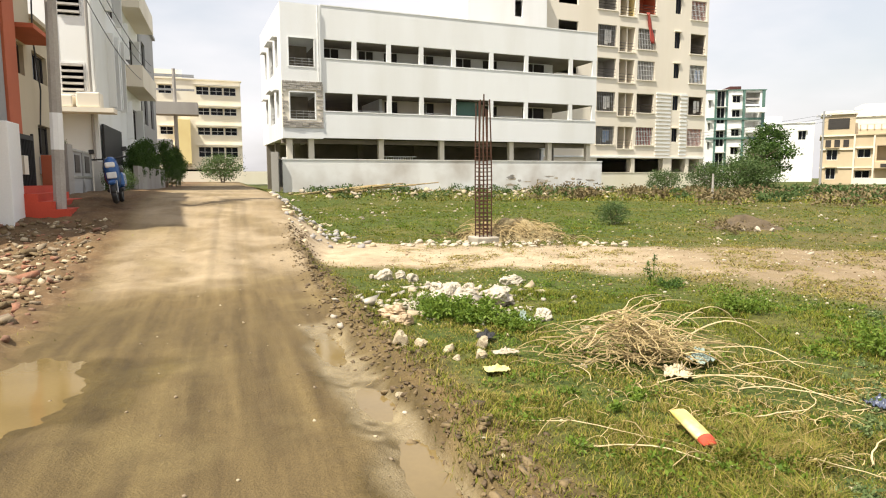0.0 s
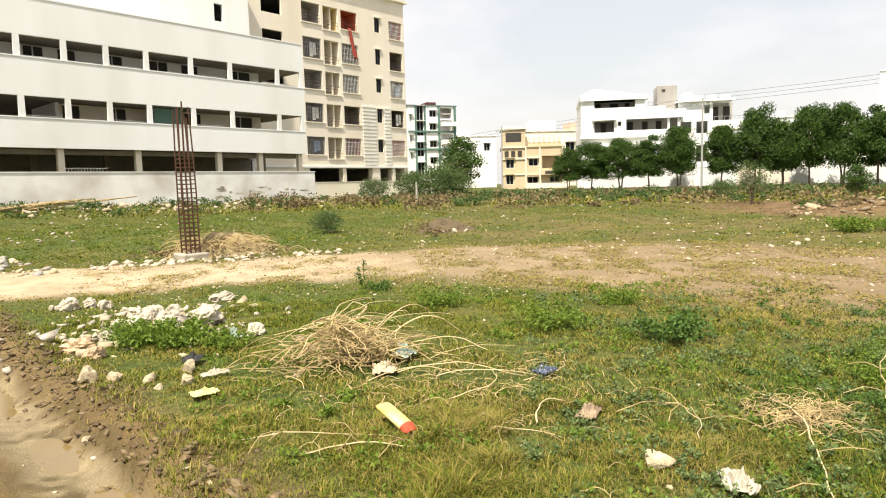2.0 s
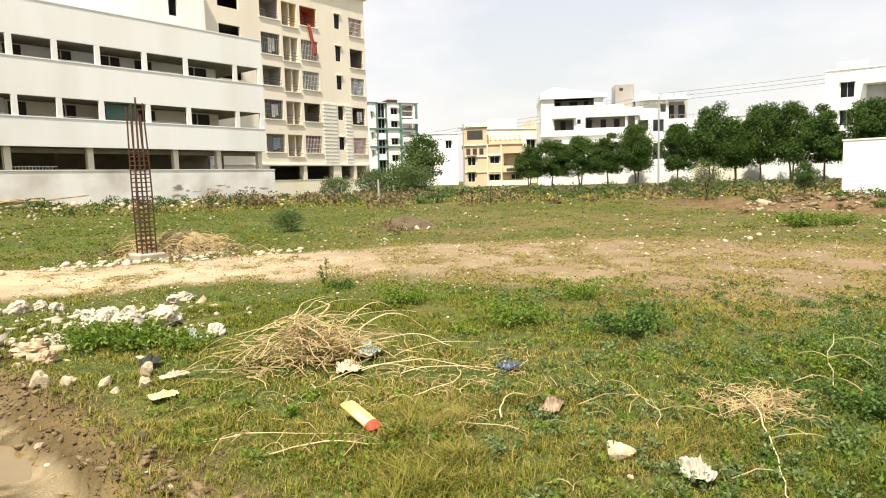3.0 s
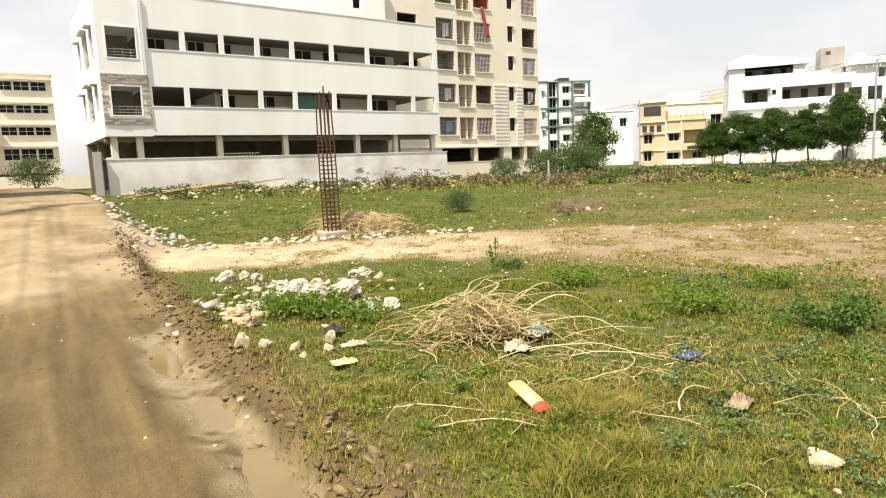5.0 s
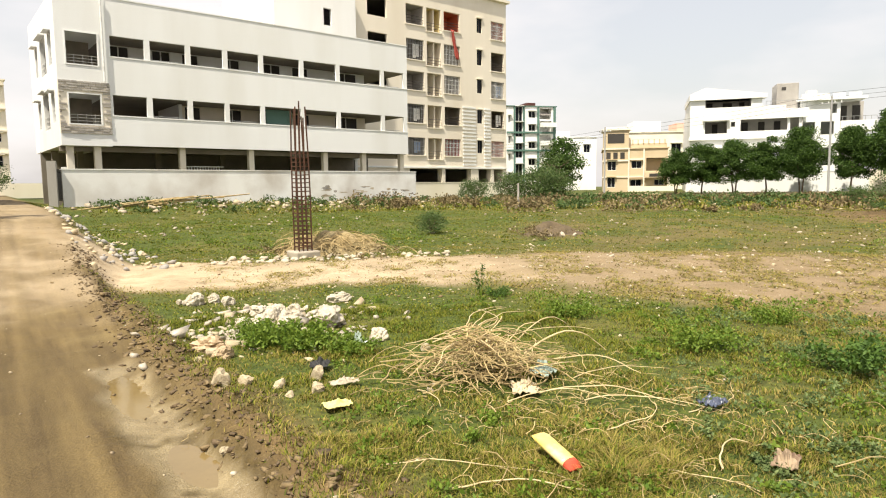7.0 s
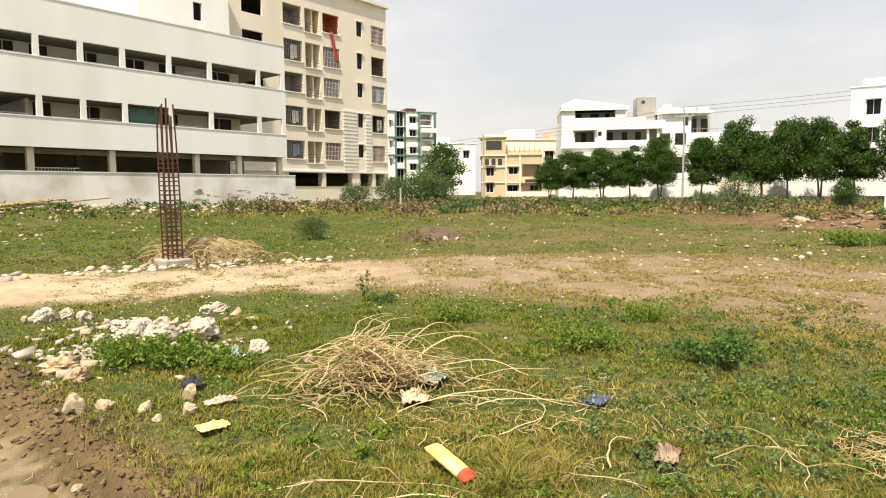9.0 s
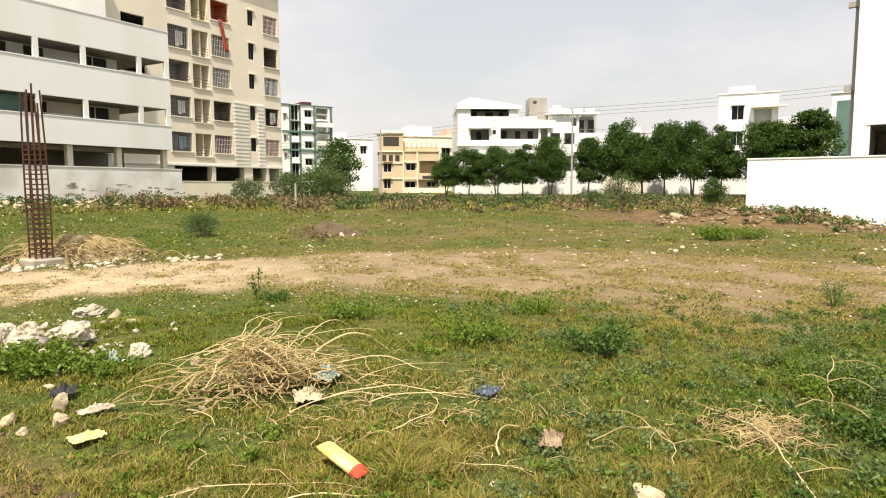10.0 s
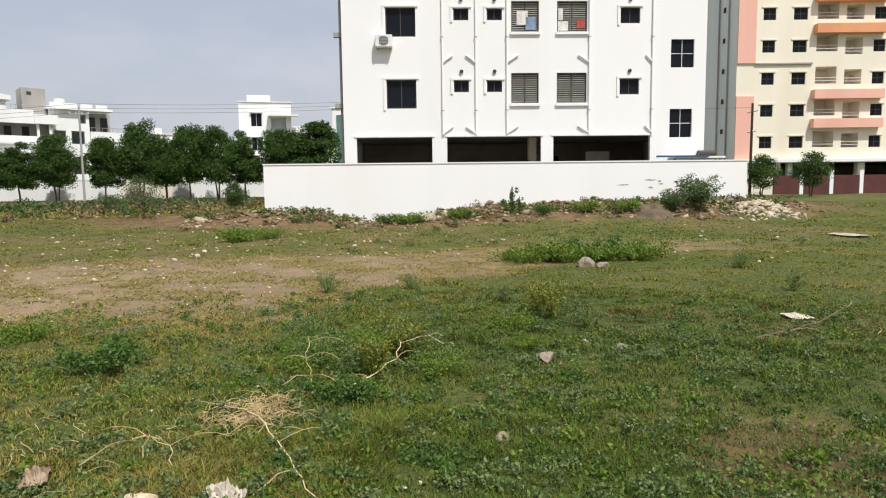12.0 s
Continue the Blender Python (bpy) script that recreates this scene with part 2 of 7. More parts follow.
def place(x, y, ang, z=0.0):
    return pose(x, y, z, 0, 0, ang)


# ---- the lie of the land ----
RA = radians(19.0)                     # the road's heading, anticlockwise from +y
RC, RS = math.cos(RA), math.sin(RA)


def to_road(x, y):
    """Across (right of the middle is plus) and along the road."""
    return x * RC + y * RS, -x * RS + y * RC


def from_road(a, b):
    return a * RC - b * RS, a * RS + b * RC


def sm(v, lo, hi):
    t = np.clip((v - lo) / (hi - lo), 0, 1)
    return t * t * (3 - 2 * t)


def wave(x, y, f, s):
    """Smooth rolling noise of wavelength about 1 / f, between -1 and 1."""
    r = np.random.RandomState(s)
    out = 0
    for k in range(7):
        an, ph, q = r.rand() * 6.283, r.rand() * 6.283, f * (0.6 + r.rand() * 0.9) * 6.283
        out = out + np.sin((x * math.cos(an) + y * math.sin(an)) * q + ph + 1.3 * np.sin((x * math.sin(an) - y * math.cos(an)) * q * 0.63 + ph * 2))
    return out / 4.0


B_O, B_A = (24.39, 13.64), radians(-73.4)         # the white wall beside the house: its start and heading
A_W, A_ANG = (10.02, 40.66), 22.8                 # the end of the long compound wall, and the heading of that house


def along(x, y, o, an):
    dx, dy = x - o[0], y - o[1]
    return dx * math.cos(an) + dy * math.sin(an), -dx * math.sin(an) + dy * math.cos(an)


def masks(x, y):
    """How much of the ground at x, y is road, bare sand, grass and wet mud; wet also carries painted shade."""
    a, b = to_road(x, y)
    r, az = np.hypot(x, y), np.degrees(np.arctan2(x, y))
    edge = 1.22 + 0.12 * wave(x, y, 0.5, 3) + 0.05 * wave(x, y, 2.2, 4)
    road = sm(a, -2.1, -1.5) * (1 - sm(a, edge - 0.05, edge + 0.12))
    left = 1 - sm(a, -2.2, -1.5)
    # the bare track that leaves the road and bends round to the right
    ctr = np.interp(az, [-20, -8, 5, 20, 35, 50, 62, 75, 95, 120], [14.2, 13.6, 12.8, 12.9, 13.0, 12.2, 11.8, 13.5, 17, 20])
    wid = np.interp(az, [-20, -8, 5, 20, 35, 50, 62, 75, 95], [1.6, 2.0, 2.1, 2.5, 3.6, 4.4, 4.2, 2.8, 2.2])
    wob = 0.5 * wave(x, y, 0.16, 5) + 0.22 * wave(x, y, 0.7, 6)
    sand = (1 - sm(np.abs(r - ctr + wob) / wid, 0.55, 1.1)) * sm(a, 0.9, 1.6) * (1 - sm(az, 85, 110))
    bare = sm(wave(x, y, 0.09, 8) + 0.5 * wave(x, y, 0.4, 9), 0.25, 0.9) * 0.45
    bare = np.maximum(bare, 0.6 * sm(az, 12, 30) * (1 - sm(az, 72, 95)) * sm(r, 12, 15) * (1 - sm(r, 23, 30)) * sm(wave(x, y, 0.2, 20) + 0.5 * wave(x, y, 0.8, 22), -0.9, 0.5))
    lush = (1 - sm(np.abs(az - 1), 12, 26)) * sm(r, 16.5, 19) * (1 - sm(r, 29, 33))
    bare = bare * (1 - 0.9 * lush)
    near_edge = 1 - sm(a, 1.2 + 0.15 * (1 - sm(b, 3, 5.5)), 1.72 + 0.25 * wave(x, y, 0.4, 10) + 0.3 * (1 - sm(b, 3, 5.5)))
    green = np.clip(1 - road - left - sand - bare * (0.4 + 0.6 * sm(r, 12, 20)) - 0.8 * near_edge, 0, 1)
    ws, wd = along(x, y, B_O, B_A)
    green = green * (1 - 0.85 * (1 - sm(np.abs(ws - 9.5), 13, 16)) * sm(wd + 0.5 * wave(x, y, 0.4, 24), -3.4, -2.2) * (1 - sm(wd, 0.5, 1.0)))
    green = green * sm(np.hypot((x - 3.6) / 1.1, (y + 1.0) / 0.7) + 0.3 * wave(x, y, 0.8, 15), 0.7, 1.2)
    wet = sm(0.36 - np.abs(a - 0.93) + 0.12 * wave(x, y, 0.8, 11), 0, 0.2) * (1 - sm(b, 5.6, 6.6)) * sm(b, -8, 0)
    wet = np.maximum(wet, 1 - sm(np.hypot((a + 1.35) / 0.75, (b - 5.3) / 1.15) + 0.25 * wave(x, y, 0.9, 12), 0.8, 1.15))
    wet = np.maximum(wet, 0.9 * (1 - sm(np.hypot((a + 0.75) / 0.55, (b - 5.65) / 0.5) + 0.3 * wave(x, y, 1.2, 13), 0.6, 1.1)))
    wet = np.maximum(wet, 0.75 * (1 - sm(np.hypot((x - 3.6) / 1.1, (y + 1.0) / 0.7) + 0.3 * wave(x, y, 0.8, 15), 0.7, 1.2)))
    # shade on the right-hand grass, painted in by way of the wet mask
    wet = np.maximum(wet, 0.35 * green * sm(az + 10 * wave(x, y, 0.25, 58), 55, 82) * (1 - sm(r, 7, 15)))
    wet = np.maximum(wet, (0.3 + 0.25 * sm(-a, -0.2, 1.0)) * road * (1 - sm(b + 0.8 * wave(x, y, 0.3, 16), 7.5, 9.5)) * sm(b, -3, 2))
    return np.clip(road, 0, 1), np.clip(sand, 0, 1), green, np.clip(wet, 0, 1), np.clip(left, 0, 1)


# pools in the road: across, along, half width, half length, level of the water
POOLS = [(-1.56, 5.35, 0.46, 1.05, -0.035), (0.90, 6.02, 0.125, 0.58, -0.05), (1.0, 4.42, 0.12, 0.40, -0.05), (1.02, 3.2, 0.15, 0.5, -0.055)]


def pool_reach(a, b, pool):
    """One at a pool's shore, less inside it."""
    x, y = from_road(a, b)
    return np.hypot((a - pool[0]) / pool[2], (b - pool[1]) / pool[3]) + 0.16 * wave(x, y, 1.1, 12) + 0.09 * wave(x, y, 3.5, 14)


def mud_strip(x, y):
    """The smooth wet silt in the rut along the field's side of the road."""
    a, b = to_road(x, y)
    strip = 1 - sm(np.abs(a - 0.93 - 0.04 * wave(x, y, 0.5, 19)) + 0.05 * wave(x, y, 1.7, 17), 0.12, 0.28)
    strip = strip * (1 - sm(b + 0.5 * wave(x, y, 0.7, 18), 6.4, 7.4))
    churn = sm(wave(x, y, 1.3, 25) + 0.6 * wave(x, y, 4.0, 26), 0.35, 0.9)
    return strip * (1 - 0.8 * churn)


def height(x, y, fine=True):
    x, y = np.asarray(x, dtype=float), np.asarray(y, dtype=float)
    a, b = to_road(x, y)
    r, az = np.hypot(x, y), np.degrees(np.arctan2(x, y))
    fld = 0.62 * sm(r, 17, 40) + 0.35 * sm(r, 50, 90)
    fld = fld * (1 - 0.75 * np.exp(-((az - 72) / 16.0) ** 2) * (1 - sm(r, 28, 34)))
    # the earth bank in front of the white wall
    s, d = along(x, y, B_O, B_A)
    bank = np.interp(s, [-9, -3, 0, 2.6, 4.3, 6, 9, 12, 16, 21, 25, 32], [0.3, 0.6, 0.68, 0.6, 0.15, 0.2, 0.78, 0.85, 0.88, 0.92, 0.7, 0.5])
    bank = bank + 0.08 * wave(x, y, 0.5, 21)
    k = np.where(d > 0, 1 - sm(d, 6, 14), np.exp(-(d / (1.5 + 0.5 * np.clip(s / 12, 0, 1))) ** 2)) * (1 - sm(np.abs(s - 10), 15, 24))
    fld = fld + k * np.maximum(bank - fld, 0)
    fld = fld + 0.5 * np.exp(-((x - 27.5) ** 2 + (y + 6.5) ** 2) / 0.8)
    # and along the long compound wall
    s2, d2 = along(x, y, A_W, radians(A_ANG))
    b2 = np.interp(s2, [-24, -20, -14, -6, 0, 6], [0.92, 0.9, 0.98, 0.86, 0.76, 0.6])
    k2 = np.where(d2 > 0, 1 - sm(d2, 14, 30), np.exp(-(d2 / 2.2) ** 2)) * (1 - sm(np.abs(s2 + 10), 12, 20))
    fld = fld + k2 * (b2 - fld)
    prof = np.interp(b, [-50, 8, 10.5, 13, 15, 17, 20, 45, 85, 200], [0, 0, 0.1, 0.42, 0.82, 1.1, 1.19, 1.2, 1.5, 1.5])
    road, sand, green, wet, left = masks(x, y)
    foot = 1.25 + 1.6 * np.clip(prof, 0, 1)
    m = 1 - sm(a, 1.15, foot)
    z = fld * (1 - m) + np.where(a < 0, prof, np.maximum(prof, 0)) * m
    if fine:
        near = 1 - sm(r, 16, 40)
        z = z + 0.05 * wave(x, y, 0.11, 31) * (0.3 + 0.7 * sm(a, 1.2, 3)) * sm(r, 3, 9)
        z = z + near * (0.018 * wave(x, y, 0.6, 32) + 0.009 * wave(x, y, 2.3, 33))
        rough = np.exp(-((a - 1.36 - 0.1 * wave(x, y, 0.5, 3)) / 0.26) ** 2) * (1 - sm(b, 12, 15))
        z = z + near * rough * (0.03 + 0.08 * np.abs(wave(x, y, 1.6, 34)) + 0.045 * np.abs(wave(x, y, 4.0, 35)) + 0.02 * wave(x, y, 7.0, 38))
        z = z - near * 0.045 * np.exp(-((a - 0.93) / 0.17) ** 2) * (1 - sm(b, 6, 8)) - near * 0.02 * np.exp(-((a + 0.65) / 0.25) ** 2)
        z = z + near * left * (0.07 * np.abs(wave(x, y, 0.8, 36)) + 0.03 * wave(x, y, 3.0, 37))
        tread = np.sin((b + 0.5 * np.abs(a - 0.58)) * 6.283 / 0.16) * np.exp(-((a - 0.58) / 0.09) ** 4) * (1 - sm(b, 5, 6))
        z = z + 0.013 * tread * near * sm(wave(x, y, 0.8, 39), -1.0, 0.2)
        # hollows that hold water
        for pool in POOLS:
            q = pool_reach(a, b, pool)
            k = 1 - sm(q, 1.0, 1.45)
            z = z * (1 - k) + (pool[4] + 0.03 * (q - 1.0)) * k
    return z


def ground_z(x, y):
    return float(height(np.array([x]), np.array([y]))[0])


def steps(lo, hi, d, out, far, g):
    """Coordinates d apart between lo and hi, then ever wider out to far on both sides."""
    c = list(np.arange(lo, hi + d / 2, d))
    e, q = d, c[-1]
    while q < far:
        e *= g
        q += e
        c.append(q)
    e, q = d, c[0]
    while q > -far:
        e *= g
        q -= e
        c.insert(0, q)
    return np.array(c)


def ground_material():
    m = bpy.data.materials.new("field_soil")
    m.use_nodes = True
    n, l = m.node_tree.nodes, m.node_tree.links
    b = n["Principled BSDF"]
    tc, at = n.new("ShaderNodeTexCoord"), n.new("ShaderNodeVertexColor")
    at.layer_name = "cover"
    sep = n.new("ShaderNodeSeparateColor")
    l.new(at.outputs["Color"], sep.inputs["Color"])

    def nz(scale, detail=6.0, rough=0.6):
        q = n.new("ShaderNodeTexNoise")
        q.inputs["Scale"].default_value, q.inputs["Detail"].default_value, q.inputs["Roughness"].default_value = scale, detail, rough
        l.new(tc.outputs["Object"], q.inputs["Vector"])
        return q.outputs["Fac"]

    def ramp(src, lo, hi, c0, c1):
        q = n.new("ShaderNodeValToRGB")
        q.color_ramp.elements[0].position, q.color_ramp.elements[1].position = lo, hi
        q.color_ramp.elements[0].color, q.color_ramp.elements[1].color = (*c0, 1), (*c1, 1)
        l.new(src, q.inputs["Fac"])
        return q.outputs["Color"]

    def mix(f, c0, c1, mode="MIX"):
        q = n.new("ShaderNodeMix")
        q.data_type, q.blend_type = "RGBA", mode
        for key, val in (("Factor", f), ("A", c0), ("B", c1)):
            if isinstance(val, (int, float)):
                q.inputs[key].default_value = val
            else:
                l.new(val, q.inputs[key])
        return q.outputs["Result"]

    at2 = n.new("ShaderNodeVertexColor")
    at2.layer_name = "cover_b"
    sep2 = n.new("ShaderNodeSeparateColor")
    l.new(at2.outputs["Color"], sep2.inputs["Color"])
    big, mid, fin, grit = nz(0.35), nz(2.2), nz(14.0), nz(70.0, 3.0)
    soil = ramp(mid, 0.32, 0.7, (0.105, 0.072, 0.030), (0.205, 0.145, 0.062))
    turf = ramp(fin, 0.3, 0.72, (0.022, 0.038, 0.006), (0.105, 0.132, 0.021))
    dry = ramp(fin, 0.3, 0.7, (0.10, 0.08, 0.024), (0.25, 0.19, 0.061))
    turf = mix(ramp(big, 0.48, 0.62, (0, 0, 0), (0.4, 0.4, 0.4)), turf, dry)
    lane = n.new("ShaderNodeMapping")
    lane.vector_type = "TEXTURE"
    lane.inputs["Rotation"].default_value = (0, 0, RA)
    lane.inputs["Scale"].default_value = (0.22, 3.2, 1)
    l.new(tc.outputs["Object"], lane.inputs["Vector"])
    streak = n.new("ShaderNodeTexNoise")
    streak.inputs["Scale"].default_value, streak.inputs["Detail"].default_value, streak.inputs["Roughness"].default_value = 1.0, 5.0, 0.65
    l.new(lane.outputs["Vector"], streak.inputs["Vector"])
    road = ramp(streak.outputs["Fac"], 0.34, 0.68, (0.100, 0.068, 0.030), (0.195, 0.139, 0.060))
    road = mix(ramp(nz(0.7, 5.0), 0.52, 0.66, (0, 0, 0), (0.5, 0.5, 0.5)), road, ramp(mid, 0.3, 0.7, (0.19, 0.143, 0.065), (0.29, 0.22, 0.10)))
    sand = ramp(mid, 0.3, 0.7, (0.36, 0.27, 0.165), (0.60, 0.49, 0.34))
    sand = mix(ramp(nz(1.1, 7.0, 0.7), 0.5, 0.68, (0, 0, 0), (0.85, 0.85, 0.85)), sand, ramp(fin, 0.3, 0.7, (0.19, 0.14, 0.08), (0.34, 0.26, 0.16)))
    sand = mix(ramp(nz(45.0, 2.0), 0.62, 0.68, (0, 0, 0), (0.6, 0.6, 0.6)), sand, ramp(fin, 0.4, 0.6, (0.13, 0.10, 0.06), (0.5, 0.42, 0.3)))
    c = mix(sep.outputs["Blue"], soil, turf)
    earth = ramp(mid, 0.3, 0.7, (0.085, 0.049, 0.026), (0.20, 0.122, 0.062))
    earth = mix(ramp(fin, 0.55, 0.66, (0, 0, 0), (0.8, 0.8, 0.8)), earth, ramp(grit, 0.3, 0.7, (0.12, 0.08, 0.045), (0.33, 0.245, 0.15)))
    c = mix(sep2.outputs["Red"], c, earth)
    rust = ramp(nz(0.9, 7.0, 0.7), 0.33, 0.67, (0.20, 0.132, 0.082), (0.335, 0.24, 0.155))
    rust = mix(ramp(fin, 0.5, 0.64, (0, 0, 0), (0.55, 0.55, 0.55)), rust, ramp(grit, 0.3, 0.7, (0.11, 0.085, 0.045), (0.22, 0.165, 0.10)))
    c = mix(sep2.outputs["Blue"], c, rust)
    c = mix(sep.outputs["Red"], c, road)
    c = mix(sep.outputs["Green"], c, sand)
    c = mix(1.0, c, ramp(grit, 0.25, 0.75, (0.72, 0.72, 0.720), (1.22, 1.22, 1.22)), "MULTIPLY")
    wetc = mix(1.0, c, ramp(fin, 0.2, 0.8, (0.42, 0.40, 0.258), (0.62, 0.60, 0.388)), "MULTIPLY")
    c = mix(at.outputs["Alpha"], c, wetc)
    silt = ramp(nz(3.2, 6.0, 0.65), 0.35, 0.66, (0.19, 0.147, 0.08), (0.315, 0.25, 0.142))
    c = mix(sep2.outputs["Green"], c, silt)
    l.new(c, b.inputs["Base Color"])
    rr = n.new("ShaderNodeMapRange")
    rr.inputs["To Min"].default_value, rr.inputs["To Max"].default_value = 0.93, 0.5
    l.new(at.outputs["Alpha"], rr.inputs["Value"])
    rs = n.new("ShaderNodeMix")
    rs.data_type = "FLOAT"
    rs.inputs["B"].default_value = 0.24
    l.new(sep2.outputs["Green"], rs.inputs["Factor"])
    l.new(rr.outputs["Result"], rs.inputs["A"])
    l.new(rs.outputs["Result"], b.inputs["Roughness"])
    b.inputs["Specular IOR Level"].default_value = 0.3
    add = n.new("ShaderNodeMath")
    l.new(fin, add.inputs[0])
    l.new(grit, add.inputs[1])
    bp = n.new("ShaderNodeBump")
    bp.inputs["Strength"].default_value, bp.inputs["Distance"].default_value = 0.55, 0.025
    l.new(add.outputs[0], bp.inputs["Height"])
    l.new(bp.outputs["Normal"], b.inputs["Normal"])
    return m


def build_ground():
    xs, ys = steps(-5.5, 7.5, 0.05, 0, 900, 1.04), steps(-1.5, 11.0, 0.05, 0, 900, 1.04)
    gx, gy = np.meshgrid(xs, ys)
    z = height(gx, gy)
    road, sand, green, wet, left = masks(gx, gy)
    pale = sand * np.interp(np.degrees(np.arctan2(gx, gy)), [-20, 12, 28, 55], [1.0, 0.85, 0.3, 0.12])
    cover = np.stack([np.maximum(np.maximum(road, 0.08 * left), 0.45 * sand), pale, green, wet], -1).reshape(-1, 4).astype(np.float32)
    ra, rb = to_road(gx, gy)
    azd = np.degrees(np.arctan2(gx, gy))
    rust = np.clip(sand * np.interp(azd, [5, 25, 50, 90], [0.15, 0.7, 0.95, 0.8]) * (0.75 + 0.35 * wave(gx, gy, 0.6, 27)), 0, 1)
    ws, wd = along(gx, gy, B_O, B_A)
    bank = (1 - sm(np.abs(ws - 8), 14, 19)) * sm(wd + 0.5 * wave(gx, gy, 0.4, 24), -3.0, -1.8) * (1 - sm(wd, 2, 6))
    verge = np.clip(np.maximum(left * (0.85 + 0.2 * wave(gx, gy, 0.7, 28)), 0.75 * bank), 0, 1)
    edge_soil = (1 - sm(np.abs(ra - 1.5), 0.1, 0.35)) * (1 - sm(rb, 10, 14))
    cover_b = np.stack([np.maximum(verge, 0.55 * edge_soil), mud_strip(gx, gy), rust, np.ones_like(gx)], -1).reshape(-1, 4).astype(np.float32)
    clay = sm(rb + 0.5 * wave(gx, gy, 0.5, 17), 8.8, 10.6) * (1 - 0.5 * sm(rb, 24, 40)) * (0.45 + 0.55 * sm(wave(gx, gy, 0.5, 18) + 0.5 * wave(gx, gy, 1.6, 29), -0.9, 0.6))
    cover.shape = (*gx.shape, 4)
    cover[..., 1] = np.maximum(cover[..., 1], 0.55 * clay * road)
    cover.shape = (-1, 4)
    verts = np.stack([gx, gy, z], -1).reshape(-1, 3)
    ny, nx = gx.shape
    idx = np.arange(nx * ny).reshape(ny, nx)
    quads = np.stack([idx[:-1, :-1], idx[:-1, 1:], idx[1:, 1:], idx[1:, :-1]], -1).reshape(-1, 4)
    a, b = to_road(verts[:, 0], verts[:, 1])
    on_road = ((a > -1.8) & (a < 1.25) & (b > -40) & (b < 84))[quads].all(1)
    mat = ground_material()
    for name, sel, label, cat in (("ground", ~on_road, "rough field of short green and dry grass on brown soil", "ground"),
                                  ("road", on_road, "unpaved tan dirt road with wheel ruts and wet mud", "road")):
        q = quads[sel]
        used, inv = np.unique(q, return_inverse=True)
        ob = arrays(name, verts[used], inv.reshape(-1, 4), mat, smooth=True)
        layer = ob.data.color_attributes.new("cover", "FLOAT_COLOR", "POINT")
        layer.data.foreach_set("color", cover[used].ravel())
        extra = ob.data.color_attributes.new("cover_b", "FLOAT_COLOR", "POINT")
        extra.data.foreach_set("color", cover_b[used].ravel())
        tagged(ob, label, cat, kind="structure")


build_ground()


def water_patch(pool):
    """A sheet of muddy water that ends where the ground rises out of it."""
    bm = bmesh.new()
    vs = []
    for k in range(40):
        t = 2 * math.pi * k / 40
        x, y = from_road(pool[0] + pool[2] * 1.3 * math.cos(t), pool[1] + pool[3] * 1.3 * math.sin(t))
        vs.append(bm.verts.new((x, y, pool[4])))
    bm.faces.new(vs)
    tagged(part("puddle", bm, MUDDY), "shallow muddy brown puddle in the dirt road", "puddle", "puddles in the road", "structure")


MUDDY = gloss("muddy_water", (0.20, 0.142, 0.058), 0.03)
for pool in POOLS:
    water_patch(pool)


